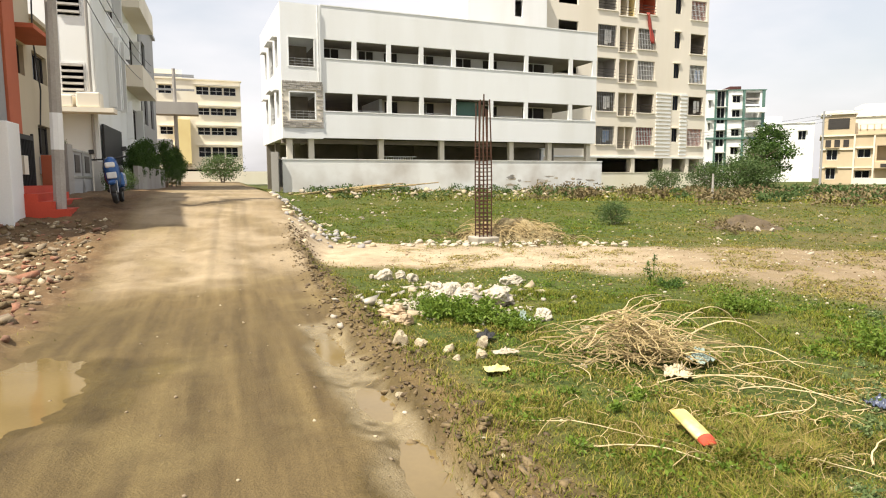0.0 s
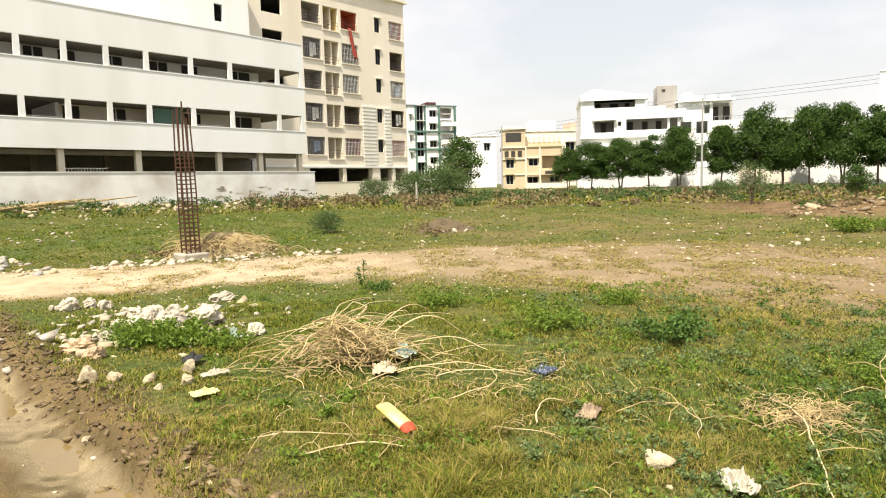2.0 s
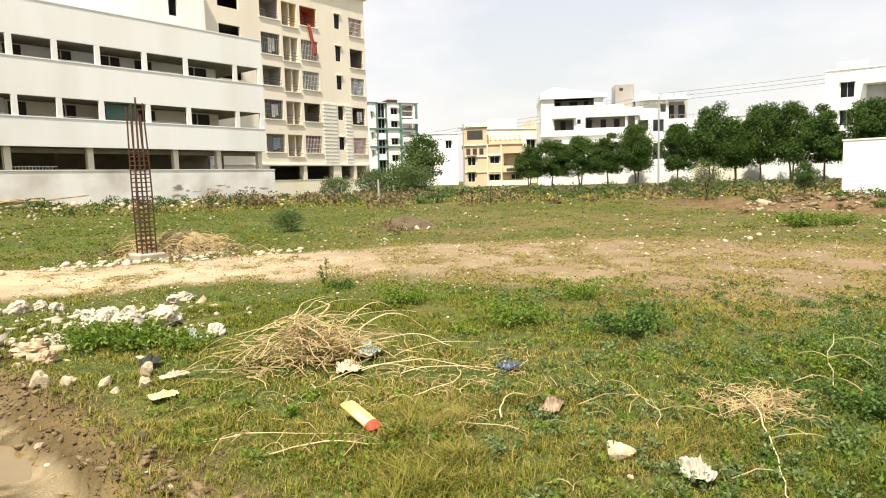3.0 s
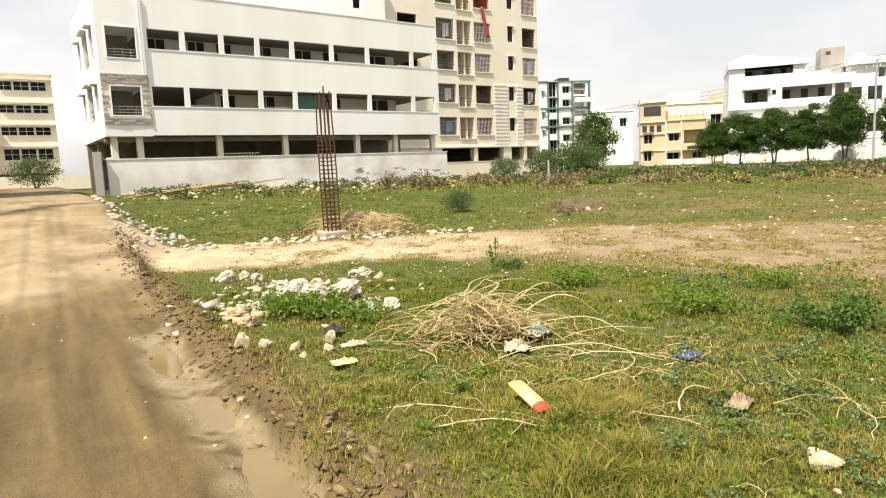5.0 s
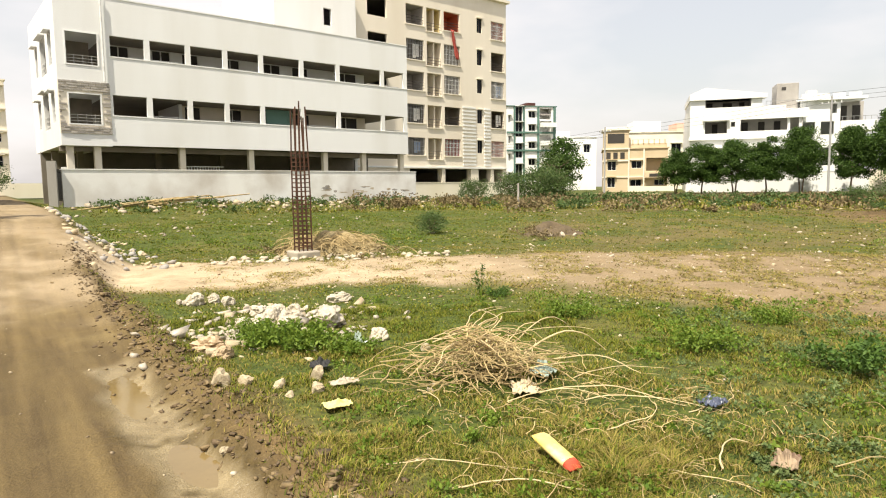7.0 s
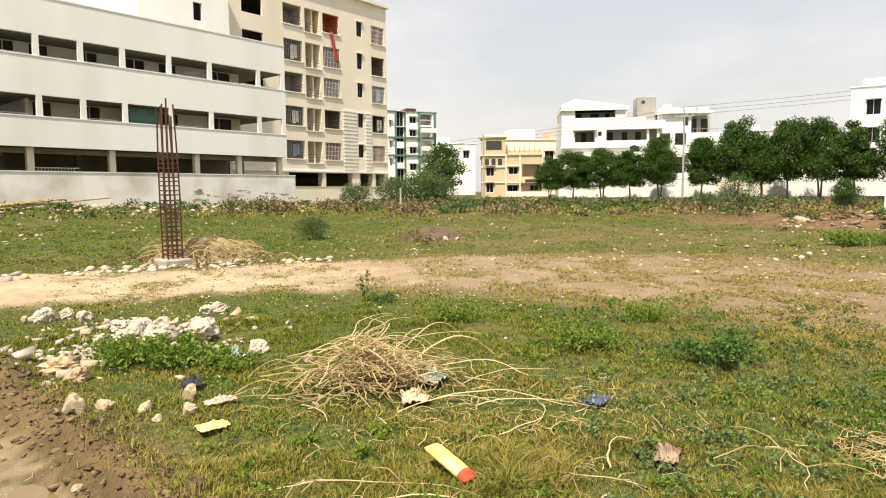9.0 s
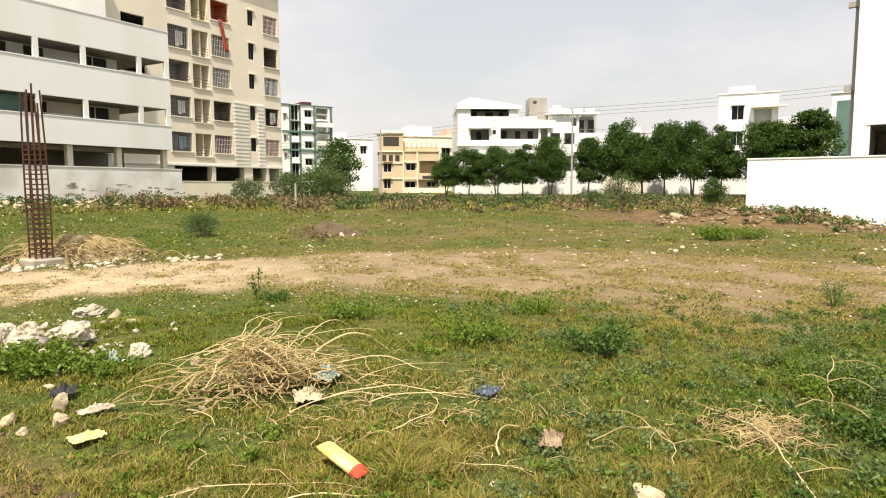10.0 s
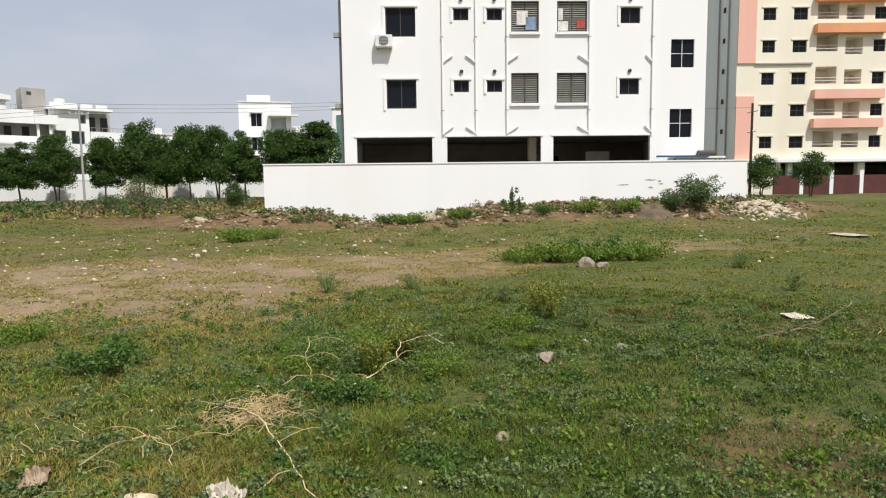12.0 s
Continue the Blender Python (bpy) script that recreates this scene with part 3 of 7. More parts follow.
# ---- buildings ----
def window(parent, x0, x1, z0, z1, y=0.0, style="pane", frame_mat=None, th=0.22, glass=None):
    """What fills an opening in a wall whose face lies at y."""
    fm = frame_mat or FRAME_D
    w, h, t = x1 - x0, z1 - z0, 0.05
    d = y + 0.10
    if style == "thin":
        fr = part("window", boxes((x0, x1, d, d + 0.05, z0, z1)), glass or GLASS, parent)
        part("mullion", boxes(((x0 + x1) / 2 - 0.014, (x0 + x1) / 2 + 0.014, d - 0.02, d - 0.002, z0, z1)), FRAME_W, fr)
        part("mullion", boxes((x0, x1, d - 0.022, d - 0.004, (z0 + z1) / 2 - 0.014, (z0 + z1) / 2 + 0.014)), FRAME_W, fr)
    elif style in ("pane", "cross", "grille"):
        fr = part("window", boxes((x0, x0 + t, d, d + 0.06, z0, z1), (x1 - t, x1, d, d + 0.06, z0, z1), (x0 + t, x1 - t, d, d + 0.06, z1 - t, z1), (x0 + t, x1 - t, d, d + 0.06, z0, z0 + t)), fm, parent)
        n = 2 if style != "grille" else 1
        xs = [x0 + t + (w - 2 * t) * k / n for k in range(n + 1)]
        for q0, q1 in zip(xs, xs[1:]):
            part("pane", boxes((q0 + 0.008, q1 - 0.008, d + 0.025, d + 0.035, z0 + t, z1 - t)), glass or GLASS, fr)
        part("mullion", boxes(((x0 + x1) / 2 - 0.02, (x0 + x1) / 2 + 0.02, d - 0.004, d + 0.02, z0 + t, z1 - t)), fm, fr)
        if style == "cross":
            part("mullion", boxes((x0 + t, x1 - t, d - 0.008, d + 0.016, (z0 + z1) / 2 - 0.02, (z0 + z1) / 2 + 0.02)), fm, fr)
        if style == "grille":
            rows = [(x0 + w * k / 9 - 0.012, x0 + w * k / 9 + 0.012, y - 0.02, y, z0, z1) for k in range(1, 9)]
            rows += [(x0, x1, y - 0.024, y - 0.004, z0 + h * k / 5 - 0.01, z0 + h * k / 5 + 0.01) for k in range(1, 5)]
            part("grille", boxes(*rows), FRAME_W, fr)
    elif style == "louvre":
        fr = part("window", boxes((x0, x0 + t, d, d + 0.06, z0, z1), (x1 - t, x1, d, d + 0.06, z0, z1), (x0 + t, x1 - t, d, d + 0.06, z1 - t, z1), (x0 + t, x1 - t, d, d + 0.06, z0, z0 + t), ((x0 + x1) / 2 - 0.03, (x0 + x1) / 2 + 0.03, d, d + 0.06, z0 + t, z1 - t)), fm, parent)
        k = int(h / 0.1)
        for i in range(k):
            zc = z0 + t + (h - 2 * t) * (i + 0.5) / k
            part("slat", boxes((x0 + t, x1 - t, d + 0.005, d + 0.03, zc - 0.016, zc + 0.012)), SLAT, fr)


def recess(parent, x0, x1, z0, z1, y, depth, mat, name="balcony"):
    """The inside of a loggia: back, sides, floor and ceiling behind an opening."""
    t = 0.08
    part(name, boxes((x0 - t, x1 + t, y + depth, y + depth + t, z0 - t, z1 + t), (x0 - t, x0, y, y + depth, z0 - t, z1 + t), (x1, x1 + t, y, y + depth, z0 - t, z1 + t),
                     (x0, x1, y, y + depth, z0 - t, z0), (x0, x1, y, y + depth, z1, z1 + t)), mat, parent)


def shell(parent, w, d, z0, z1, mat, holes, side=(), th=0.22, side_mat=None, roof=True, floors=()):
    """Four walls with openings in the front and in the left side, a roof with a parapet, and floors."""
    part("wall", holed(0, w, z0, z1, 0, th, holes), mat, parent)
    bm = holed(0, d - th, z0, z1, 0, th, [(d - th - (h[1] - 0), d - th - h[0], h[2], h[3]) for h in side])
    bmesh.ops.transform(bm, matrix=pose(0, d, 0, 0, 0, -90), verts=bm.verts)
    part("wall", bm, side_mat or mat, parent)
    part("wall", boxes((w - th, w, th, d, z0, z1)), mat, parent)
    part("wall", boxes((th, w - th, d - th, d, z0, z1)), mat, parent)
    if roof:
        part("roof", boxes((th, w - th, th, d - th, z1 - 1.1, z1 - 0.9)), GREY, parent)
    for f in floors:
        part("floor_slab", boxes((th, w - th, th + 0.01, d - th, f - 0.1, f)), GREY, parent)


def ledge(parent, x0, x1, y0, y1, z0, z1, mat, name="ledge"):
    part(name, boxes((x0, x1, y0, y1, z0, z1)), mat, parent)


def white_house_a():
    """The long white house with open verandas behind the compound wall."""
    h = thing("apartment_building", place(-7.05, 37.28, A_ANG), "long white three-storey building with open verandas, behind a compound wall", "building")
    W, g, u1 = 19.05, 0.7, 4.0
    pil = [0.0, 1.93, 4.05, 6.13, 8.29, 10.93, 13.5, 16.96, 18.86]
    # floor bands of the verandas
    for z0, z1 in ((4.0, 5.5), (6.6, 8.5), (9.6, 11.45)):
        part("parapet", boxes((0, W, 0, 0.16, z0, z1)), WHITE, h)
        part("coping", boxes((-0.02, W + 0.02, -0.03, 0.19, z1, z1 + 0.06)), WHITE, h)
    for z in (4.0, 6.62, 9.62):
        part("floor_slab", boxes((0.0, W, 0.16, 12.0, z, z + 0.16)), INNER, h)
    part("roof", boxes((0.0, W, 0.16, 12.0, 11.0, 11.15)), FLOORC, h)
    for lv, (z0, z1) in enumerate(((5.56, 6.6), (8.56, 9.6))):
        for k, p in enumerate(pil):
            part("pillar", boxes((p - (0.0 if k == 0 else 0.13), p + 0.15, 0.003, 0.157, z0, z1)), WHITE, h)
        fl = (4.16, 6.78)[lv]
        ceil = (6.6, 9.6)[lv]
        holes = []
        for k in range(len(pil) - 1):
            a, b = pil[k], pil[k + 1]
            m = b - a
            if lv == 0 and k < 2:
                continue
            if k in (2, 3, 4, 5, 6) or lv == 1:
                holes.append((a + m * (0.3, 0.42, 0.2)[k % 3], a + m * (0.8, 0.86, 0.62)[k % 3], (4.21, 7.2)[lv], (6.53, 9.55)[lv]))
        x_from = 4.2 if lv == 0 else 0.1
        part("wall", holed(x_from, W - 2.1, fl, ceil, 2.3, 2.5, [q for q in holes if q[1] < W - 2.1]), (CREAM, WHITE)[lv], h)
        # near-black panels give the doorways their dark inside by colour
        for q in holes:
            if q[1] < W - 2.1:
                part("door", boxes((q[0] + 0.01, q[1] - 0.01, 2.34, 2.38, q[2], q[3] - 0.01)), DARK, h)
                mid = q[0] + (q[1] - q[0]) * 0.48
                part("mullion", boxes((mid - 0.03, mid + 0.03, 2.28, 2.335, q[2], q[3] - 0.01)), FRAME_W, h)
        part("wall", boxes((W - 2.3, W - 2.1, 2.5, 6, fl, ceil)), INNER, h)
        # laundry rails
        for k in range(1, 8, 2):
            part("rail", tubes([([(pil[k] + 0.2, 0.5, z0 + 0.12), (pil[k + 1] - 0.2, 0.5, z0 + 0.12)], 0.018)]), FRAME_W, h)
    # dark rooms behind
    part("wall", boxes((0.0, W, 11.8, 12.0, g, 11.45)), WHITE, h)
    part("wall", boxes((W - 0.18, W, 6.0, 11.8, 4.16, 11.45)), WHITE, h)
    part("wall", boxes((4.0, 4.18, 1.9, 6.0, 4.16, 6.62)), WHITE, h)
    part("green_sheet", boxes((8.9, 10.6, 0.9, 0.93, 5.6, 6.55)), GREEN_P, h, "green shade cloth hung in the veranda")
    # the corner bay
    L = -2.3
    for z0, z1, x0, x1, o0, o1 in ((4.55, 7.1, L, 0.02, 5.05, 6.53), (7.102, 11.45, L, 0.0, 8.0, 9.55)):
        part("wall", holed(x0, x1 - 0.002, z0, z1, -0.02, 0.2, [(-1.88, -0.42, o0, o1)]), (WHITE if z0 > 5 else CREAM), h)
    part("wall", boxes((L, 0.0, 0.0, 0.2, 3.95, 4.548)), WHITE, h)
    # rough stone pieces set round the lower opening
    rr = random.Random(4)
    row = 0
    z = 4.56
    while z < 7.08:
        hh = 0.105
        x = L + (0.0 if row % 2 else -0.18)
        while x < 0.02:
            w = rr.uniform(0.26, 0.42)
            x0, x1 = max(x, L), min(x + w, 0.03)
            if x1 - x0 > 0.06 and not (x1 > -1.93 and x0 < -0.38 and z + hh > 5.0 and z < 6.57):
                stone_piece(h, x0 + 0.012, x1 - 0.012, z + 0.01, z + hh, -0.02 - rr.uniform(0.03, 0.065))
            x += w
        z += 0.125
        row += 1
    for z0, z1 in ((5.05, 6.53), (8.0, 9.55)):
        fr = part("window_frame", boxes((-1.92, -1.86, -0.05, 0.1, z0, z1), (-0.44, -0.38, -0.05, 0.1, z0, z1), (-1.92, -0.38, -0.05, 0.1, z0 - 0.06, z0), (-1.92, -0.38, -0.05, 0.1, z1, z1 + 0.06)), WHITE, h)
        barred("railing", [([(-1.86, 0.12, z0 + q), (-0.44, 0.12, z0 + q)], 0.018) for q in (0.15, 0.3, 0.45)] + [([(x, 0.12, z0), (x, 0.12, z0 + 0.5)], 0.014) for x in (-1.5, -1.1, -0.7)], STEEL, h)
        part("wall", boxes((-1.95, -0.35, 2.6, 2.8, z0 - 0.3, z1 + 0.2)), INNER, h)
    part("pipe", tubes([([(-0.22, -0.14, 7.2), (-0.22, -0.14, 11.4)], 0.05)]), FRAME_W, h)
    # the side towards the road
    side = [(1.0, 1.9, 5.2, 6.7), (2.9, 4.6, 5.0, 6.9), (5.8, 6.6, 5.2, 6.7), (1.0, 1.9, 8.1, 9.7), (2.9, 4.6, 7.9, 9.8), (5.8, 6.6, 8.1, 9.7)]
    dd = 8.6
    bm = holed(0, dd, 3.95, 11.45, 0, 0.2, [(dd - q[1], dd - q[0], q[2], q[3]) for q in side])
    bmesh.ops.transform(bm, matrix=pose(L, dd + 0.2, 0, 0, 0, -90), verts=bm.verts)
    part("wall", bm, WHITE, h)
    for q in side:
        barred("railing", [([(L + 0.1, q[0] + 0.2, q[2] + z), (L + 0.1, q[1] + 0.2, q[2] + z)], 0.02) for z in (0.2, 0.45, 0.7)], FRAME_W, h)
        part("sunshade", boxes((L - 0.3, L, q[0] + 0.1, q[1] + 0.3, q[3] + 0.05, q[3] + 0.13)), WHITE, h)
    part("wall", boxes((L, 0.0, dd + 0.2, dd + 0.4, 3.95, 11.45)), WHITE, h)
    for z in (3.95, 6.62, 9.62, 11.1):
        part("floor_slab", boxes((L + 0.2, -0.002, 0.2, dd + 0.2, z, z + 0.15)), WHITE, h)
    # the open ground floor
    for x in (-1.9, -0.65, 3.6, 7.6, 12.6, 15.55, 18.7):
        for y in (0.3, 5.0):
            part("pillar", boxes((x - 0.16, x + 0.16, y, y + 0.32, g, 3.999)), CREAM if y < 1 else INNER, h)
    # beam and back wall take the darkened plaster, for shade under the slab
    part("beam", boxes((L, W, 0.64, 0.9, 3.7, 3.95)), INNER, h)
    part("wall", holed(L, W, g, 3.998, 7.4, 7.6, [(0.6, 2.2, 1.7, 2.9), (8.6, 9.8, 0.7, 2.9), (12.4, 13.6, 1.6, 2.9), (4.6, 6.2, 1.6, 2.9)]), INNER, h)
    part("plinth", boxes((L, W, 0.6, 7.4, g - 0.3, g + 0.1)), FLOORC, h)
    # rail on the ground floor
    barred("railing", [([(3.6, 1.2, g + 2.3), (6.2, 1.2, g + 2.3)], 0.03)] + [([(3.7 + k * 0.16, 1.2, g + 0.1), (3.7 + k * 0.16, 1.2, g + 2.3)], 0.02) for k in range(15)], FRAME_W, h)
    # low structure on the roof
    part("stair_head", boxes((2.5, 9.5, 5.0, 9.0, 11.15, 12.6)), WHITE, h)
    part("cabin_roof", boxes((2.2, 9.8, 4.6, 9.3, 12.6, 12.75)), CREAM, h)


def stone_piece(parent, x0, x1, z0, z1, y):
    k = (round((x1 - x0) * 20), round(-y * 100))
    if k not in _pieces:
        bm = boxes((-0.5, 0.5, 0, 1, -0.5, 0.5))
        me = bpy.data.meshes.new("stone_piece")
        bm.to_mesh(me)
        bm.free()
        me.materials.append(STONE_C)
        _pieces[k] = me
    ob = new("stone_piece", _pieces[k])
    ob.parent = parent
    ob.location = ((x0 + x1) / 2, y, (z0 + z1) / 2)
    ob.scale = (x1 - x0, -0.021 - y, z1 - z0)


_pieces = {}


def compound_wall(name, x, y, ang, s0, s1, z0, z1, mat, label, cope=0.05):
    h = thing(name, place(x, y, ang), label, "wall", kind="structure")
    part("wall_body", boxes((s0, s1, 0, 0.2, z0, z1)), mat, h)
    part("coping", boxes((s0 - 0.03, s1 + 0.03, -0.03, 0.23, z1, z1 + cope)), mat, h)
    return h


def tall_block():
    h = thing("apartment_building", place(25.0, 61.7, A_ANG), "tall cream apartment block with barred balconies and ground-floor parking", "building")
    x_l = -19.0
    rows = [(4.64, 6.24), (7.56, 9.24), (10.49, 12.16), (13.19, 15.0), (16.28, 18.0)]
    cols = [(-12.55, -10.55), (-10.22, -8.53), (-8.18, -6.21), (-4.01, -3.33), (-2.10, -0.29)]
    holes, fills = [], []
    for r, (z0, z1) in enumerate(rows):
        for c, (x0, x1) in enumerate(cols):
            b0, b1 = (z0 - 0.35, z1) if c == 1 else ((z0 + 0.35, z1) if c == 3 else (z0, z1))
            holes.append((x0, x1, b0, b1))
            fills.append((r, c, x0, x1, b0, b1))
    holes += [(-16.6, -14.6, z0 + 0.1, z1) for z0, z1 in rows]
    park = [(-12.4, -8.6), (-8.2, -4.9), (-3.9, -2.2), (-1.8, -0.5)]
    holes += [(a, b, 2.0, 3.4) for a, b in park]
    bm = holed(x_l, 0, 0.3, 20.0, 0, 0.25, holes)
    part("wall", bm, CREAM, h)
    cloth = {(4, 2): REDO, (4, 4): REDO, (0, 2): CLOTH_R, (0, 4): PINK, (4, 1): YELLOW}
    for r, c, x0, x1, z0, z1 in fills:
        if c == 3:
            window(h, x0, x1, z0, z1, 0.0, "pane")
            part("sill", boxes((x0 - 0.1, x1 + 0.1, -0.14, 0.0, z1 + 0.01, z1 + 0.09)), CREAM, h)
            continue
        recess(h, x0, x1, z0, z1, 0.25, 1.6, cloth.get((r, c), CREAM if c == 1 else (INNER if (r + c) % 2 else FLOORC)))
        if c == 1:
            part("fin", boxes((x1 - 0.75, x1 - 0.62, 0.26, 1.4, z0 + 0.002, z1 - 0.002)), CREAM, h)
        if (r * 7 + c * 3) % 5 < 3 and c != 1:
            w = x1 - x0
            bars = [([(x0 + w * k / 11, 0.06, z0), (x0 + w * k / 11, 0.06, z1)], 0.016) for k in range(1, 11)] + [([(x0, 0.06, z0 + (z1 - z0) * q), (x1, 0.06, z0 + (z1 - z0) * q)], 0.016) for q in (0.25, 0.5, 0.75)]
            barred("grille", bars, FRAME_W if c != 0 else STEEL, h, 4)
        else:
            barred("railing", [([(x0, 0.06, z0 + q), (x1, 0.06, z0 + q)], 0.022) for q in (0.25, 0.5, 0.75)], FRAME_D, h, 4)
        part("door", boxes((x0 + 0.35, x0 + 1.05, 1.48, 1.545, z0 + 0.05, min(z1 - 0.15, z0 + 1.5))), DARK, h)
        part("sill", boxes((x0 - 0.12, x1 + 0.12, -0.1, 0.0, z0 - 0.1, z0 - 0.01)), CREAM, h)
        if (r, c) in ((3, 0), (1, 0), (0, 0), (2, 4), (1, 4)):
            part("washing", boxes((x0 + 0.9, x0 + 1.25, 0.3, 0.32, z0 + 0.2, z1 - 0.35), (x0 + 1.32, x0 + 1.6, 0.3, 0.32, z0 + 0.35, z1 - 0.35)), (CLOTH_B, CLOTH_W)[(r + c) % 2], h)
    # grooved panel by the small windows
    for k in range(17):
        z = 3.75 + k * 0.345
        for x0, x1 in ((-5.95, -4.25), (-3.1, -2.3)):
            part("cladding_strip", boxes((x0, x1, -0.09, 0.0, z, z + 0.15)), WHITE, h)
    # cloth hanging over a balcony
    bm = bmesh.new()
    n = 14
    for i in range(n + 1):
        for j in range(5):
            bm.verts.new((-7.45 + 0.10 * j + 0.04 * math.sin(i * 0.9 + j) + i * 0.045, -0.12 - 0.05 * math.sin(j * 2.2 + i * 0.5), 16.4 - i * 0.19))
    bm.verts.ensure_lookup_table()
    for i in range(n):
        for j in range(4):
            q = i * 5 + j
            bm.faces.new([bm.verts[k] for k in (q, q + 5, q + 6, q + 1)])
    ob = part("hanging_cloth", bm, CLOTH_R, h, "red cloth hung out over a balcony", smooth=True)
    m = ob.modifiers.new("thick", "SOLIDIFY")
    m.thickness = 0.02
    d = 16.0
    part("wall", boxes((-0.25, 0, 0.25, d, 0.3, 20.0)), CREAM, h)
    part("wall", boxes((x_l, x_l + 0.25, 0.25, d, 0.3, 20.0)), CREAM, h)
    part("wall", boxes((x_l + 0.25, -0.25, d - 0.25, d, 0.3, 20.0)), CREAM, h)
    part("roof", boxes((x_l - 0.1, 0.3, -0.3, d + 0.1, 20.0, 20.25)), CREAM, h)
    for z in (3.6, 6.7, 9.7, 12.7, 15.7, 18.7):
        part("floor_slab", boxes((x_l + 0.25, -0.25, 1.75, d - 0.25, z - 0.15, z)), GREY, h)
    for a, b in park:
        part("pillar", boxes((b + 0.02, b + 0.38, 0.3, 0.7, 0.5, 3.5)), CREAM, h)
    part("ledge", boxes((x_l, 0.02, -0.12, -0.002, 3.45, 3.6)), WHITE, h)
    # the white wing that stands before it
    part("wall", holed(-26.0, x_l - 0.002, 4, 18.5, -2.0, -1.75, [(-21.9, -21.2, 14.3, 15.6), (-24.6, -23.4, 11.0, 12.4)]), WHITE, h)
    part("wall", boxes((x_l - 0.25, x_l - 0.002, -1.75, 8.0, 0.5, 18.5)), WHITE, h)
    part("wall", boxes((-26.0, -25.75, -1.75, 8.0, 0.5, 18.5)), WHITE, h)
    part("roof", boxes((-26.2, x_l + 0.2, -2.2, 8.2, 18.5, 18.7)), WHITE, h)
    part("wall", boxes((-25.75, x_l - 0.25, 7.75, 8.0, 0.5, 18.5)), WHITE, h)
    w = compound_wall("compound_wall_tall", 25.0, 61.7, A_ANG, -16.5, 1.2, 0.2, 2.05, CREAM_L, "low cream compound wall before the apartment block")
    w.location = w.location + Vector((0.39 * 3, -0.92 * 3, 0))


def white_house_c():
    h = thing("apartment_building", place(26.74, 10.9, -74.9), "plain white four-storey building with dark windows and grey downpipes", "building")
    W, D = 16.35, 12.0
    wins = [(1.93, 3.25, 5.12, 6.38, "grille"), (4.93, 5.6, 5.82, 6.34, "pane"), (6.41, 7.09, 5.82, 6.33, "pane"), (7.5, 8.74, 5.33, 6.65, "louvre"),
            (9.55, 10.91, 5.33, 6.65, "louvre"), (12.41, 13.3, 5.68, 6.38, "pane"), (14.73, 15.76, 3.75, 5.02, "thin"), (14.73, 15.79, 6.86, 8.1, "thin"),
            (14.73, 15.79, 9.98, 11.2, "thin")]
    for x0, x1, z0, z1, st in list(wins[:6]):
        wins.append((x0, x1, z0 + 3.12, z1 + 3.12, st))
        wins.append((x0, x1, z0 + 6.24, z1 + 6.24, st))
    park = [(0.55, 3.93), (4.6, 8.85), (9.41, 13.85)]
    holes = [w[:4] for w in wins] + [(a, b, 1.0, 3.85) for a, b in park]
    shell(h, W, D, 0.6, 14.2, WHITE_C, holes, floors=(4.15, 7.27, 10.4))
    for x0, x1, z0, z1, st in wins:
        window(h, x0, x1, z0, z1, 0.0, "pane" if st == "grille" else st, FRAME_D)
        if st in ("pane", "grille"):
            part("surround", boxes((x0 - 0.14, x1 + 0.12, -0.05, 0.0, z1 + 0.02, z1 + 0.12), (x0 - 0.14, x0 - 0.04, -0.04, 0.0, z0 - 0.08, z1 + 0.02)), WHITE_C, h)
        if st == "louvre":
            part("sill", boxes((x0 - 0.05, x1 + 0.05, -0.08, 0.0, z0 - 0.14, z0 - 0.02)), WHITE_C, h)
    for x, z in ((5.27, 6.72), (6.75, 6.72), (12.85, 6.72)):
        for k in (0, 3.12):
            part("vent_pipe", tubes([([(x, -0.08, z + k), (x, 0.0, z + k)], 0.08)], 12), DARK, h)
    for k, x in enumerate((4.42, 5.91, 7.3, 11.01, 13.88)):
        bend = (-0.45, 0.45, -0.5, 0.5, 0.3)[k]
        part("downpipe", tubes([([(x, -0.055, 3.95), (x, -0.055, 14.0)], 0.04)] + [([(x - bend, -0.05, z + 0.32), (x, -0.055, z)], 0.035) for z in (3.98, 7.1, 10.2)], 8), WHITE_C, h)
        for z in (5.0, 8.2, 11.3):
            part("bracket", boxes((x - 0.06, x + 0.06, -0.1, 0.0, z, z + 0.03)), GREY, h)
    for (a, b) in park:
        part("beam", boxes((a - 0.1, b + 0.1, -0.04, 0.0, 3.86, 3.95)), WHITE_C, h)
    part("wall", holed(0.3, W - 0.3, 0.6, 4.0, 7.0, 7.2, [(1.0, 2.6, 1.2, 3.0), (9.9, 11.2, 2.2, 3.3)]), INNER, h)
    for x in (4.3, 9.1):
        part("pillar", boxes((x - 0.2, x + 0.2, 3.5, 3.9, 0.6, 4.05)), CREAM, h)
    part("mesh_panel", boxes((11.7, 12.9, 3.0, 3.04, 1.6, 3.3)), GREY, h)
    # a window cooler on brackets
    ac = part("air_conditioner", soft_box(1.49, 2.23, -0.36, -0.02, 7.74, 8.26, 0.02), FRAME_W, h, "white outdoor air conditioner unit")
    part("fan_grille", tubes([([(1.86 + 0.19 * math.cos(t * 0.524), -0.37, 8.0 + 0.19 * math.sin(t * 0.524)) for t in range(13)], 0.008)] + [([(1.86 - 0.19, -0.37, 8.0 + 0.06 * k), (1.86 + 0.19, -0.37, 8.0 + 0.06 * k)], 0.006) for k in range(-2, 3)]), DARK, ac)
    part("fan", tubes([([(1.86, -0.366, 8.0), (1.86, -0.362, 8.0)], 0.17)], 20), GREY_S, ac)
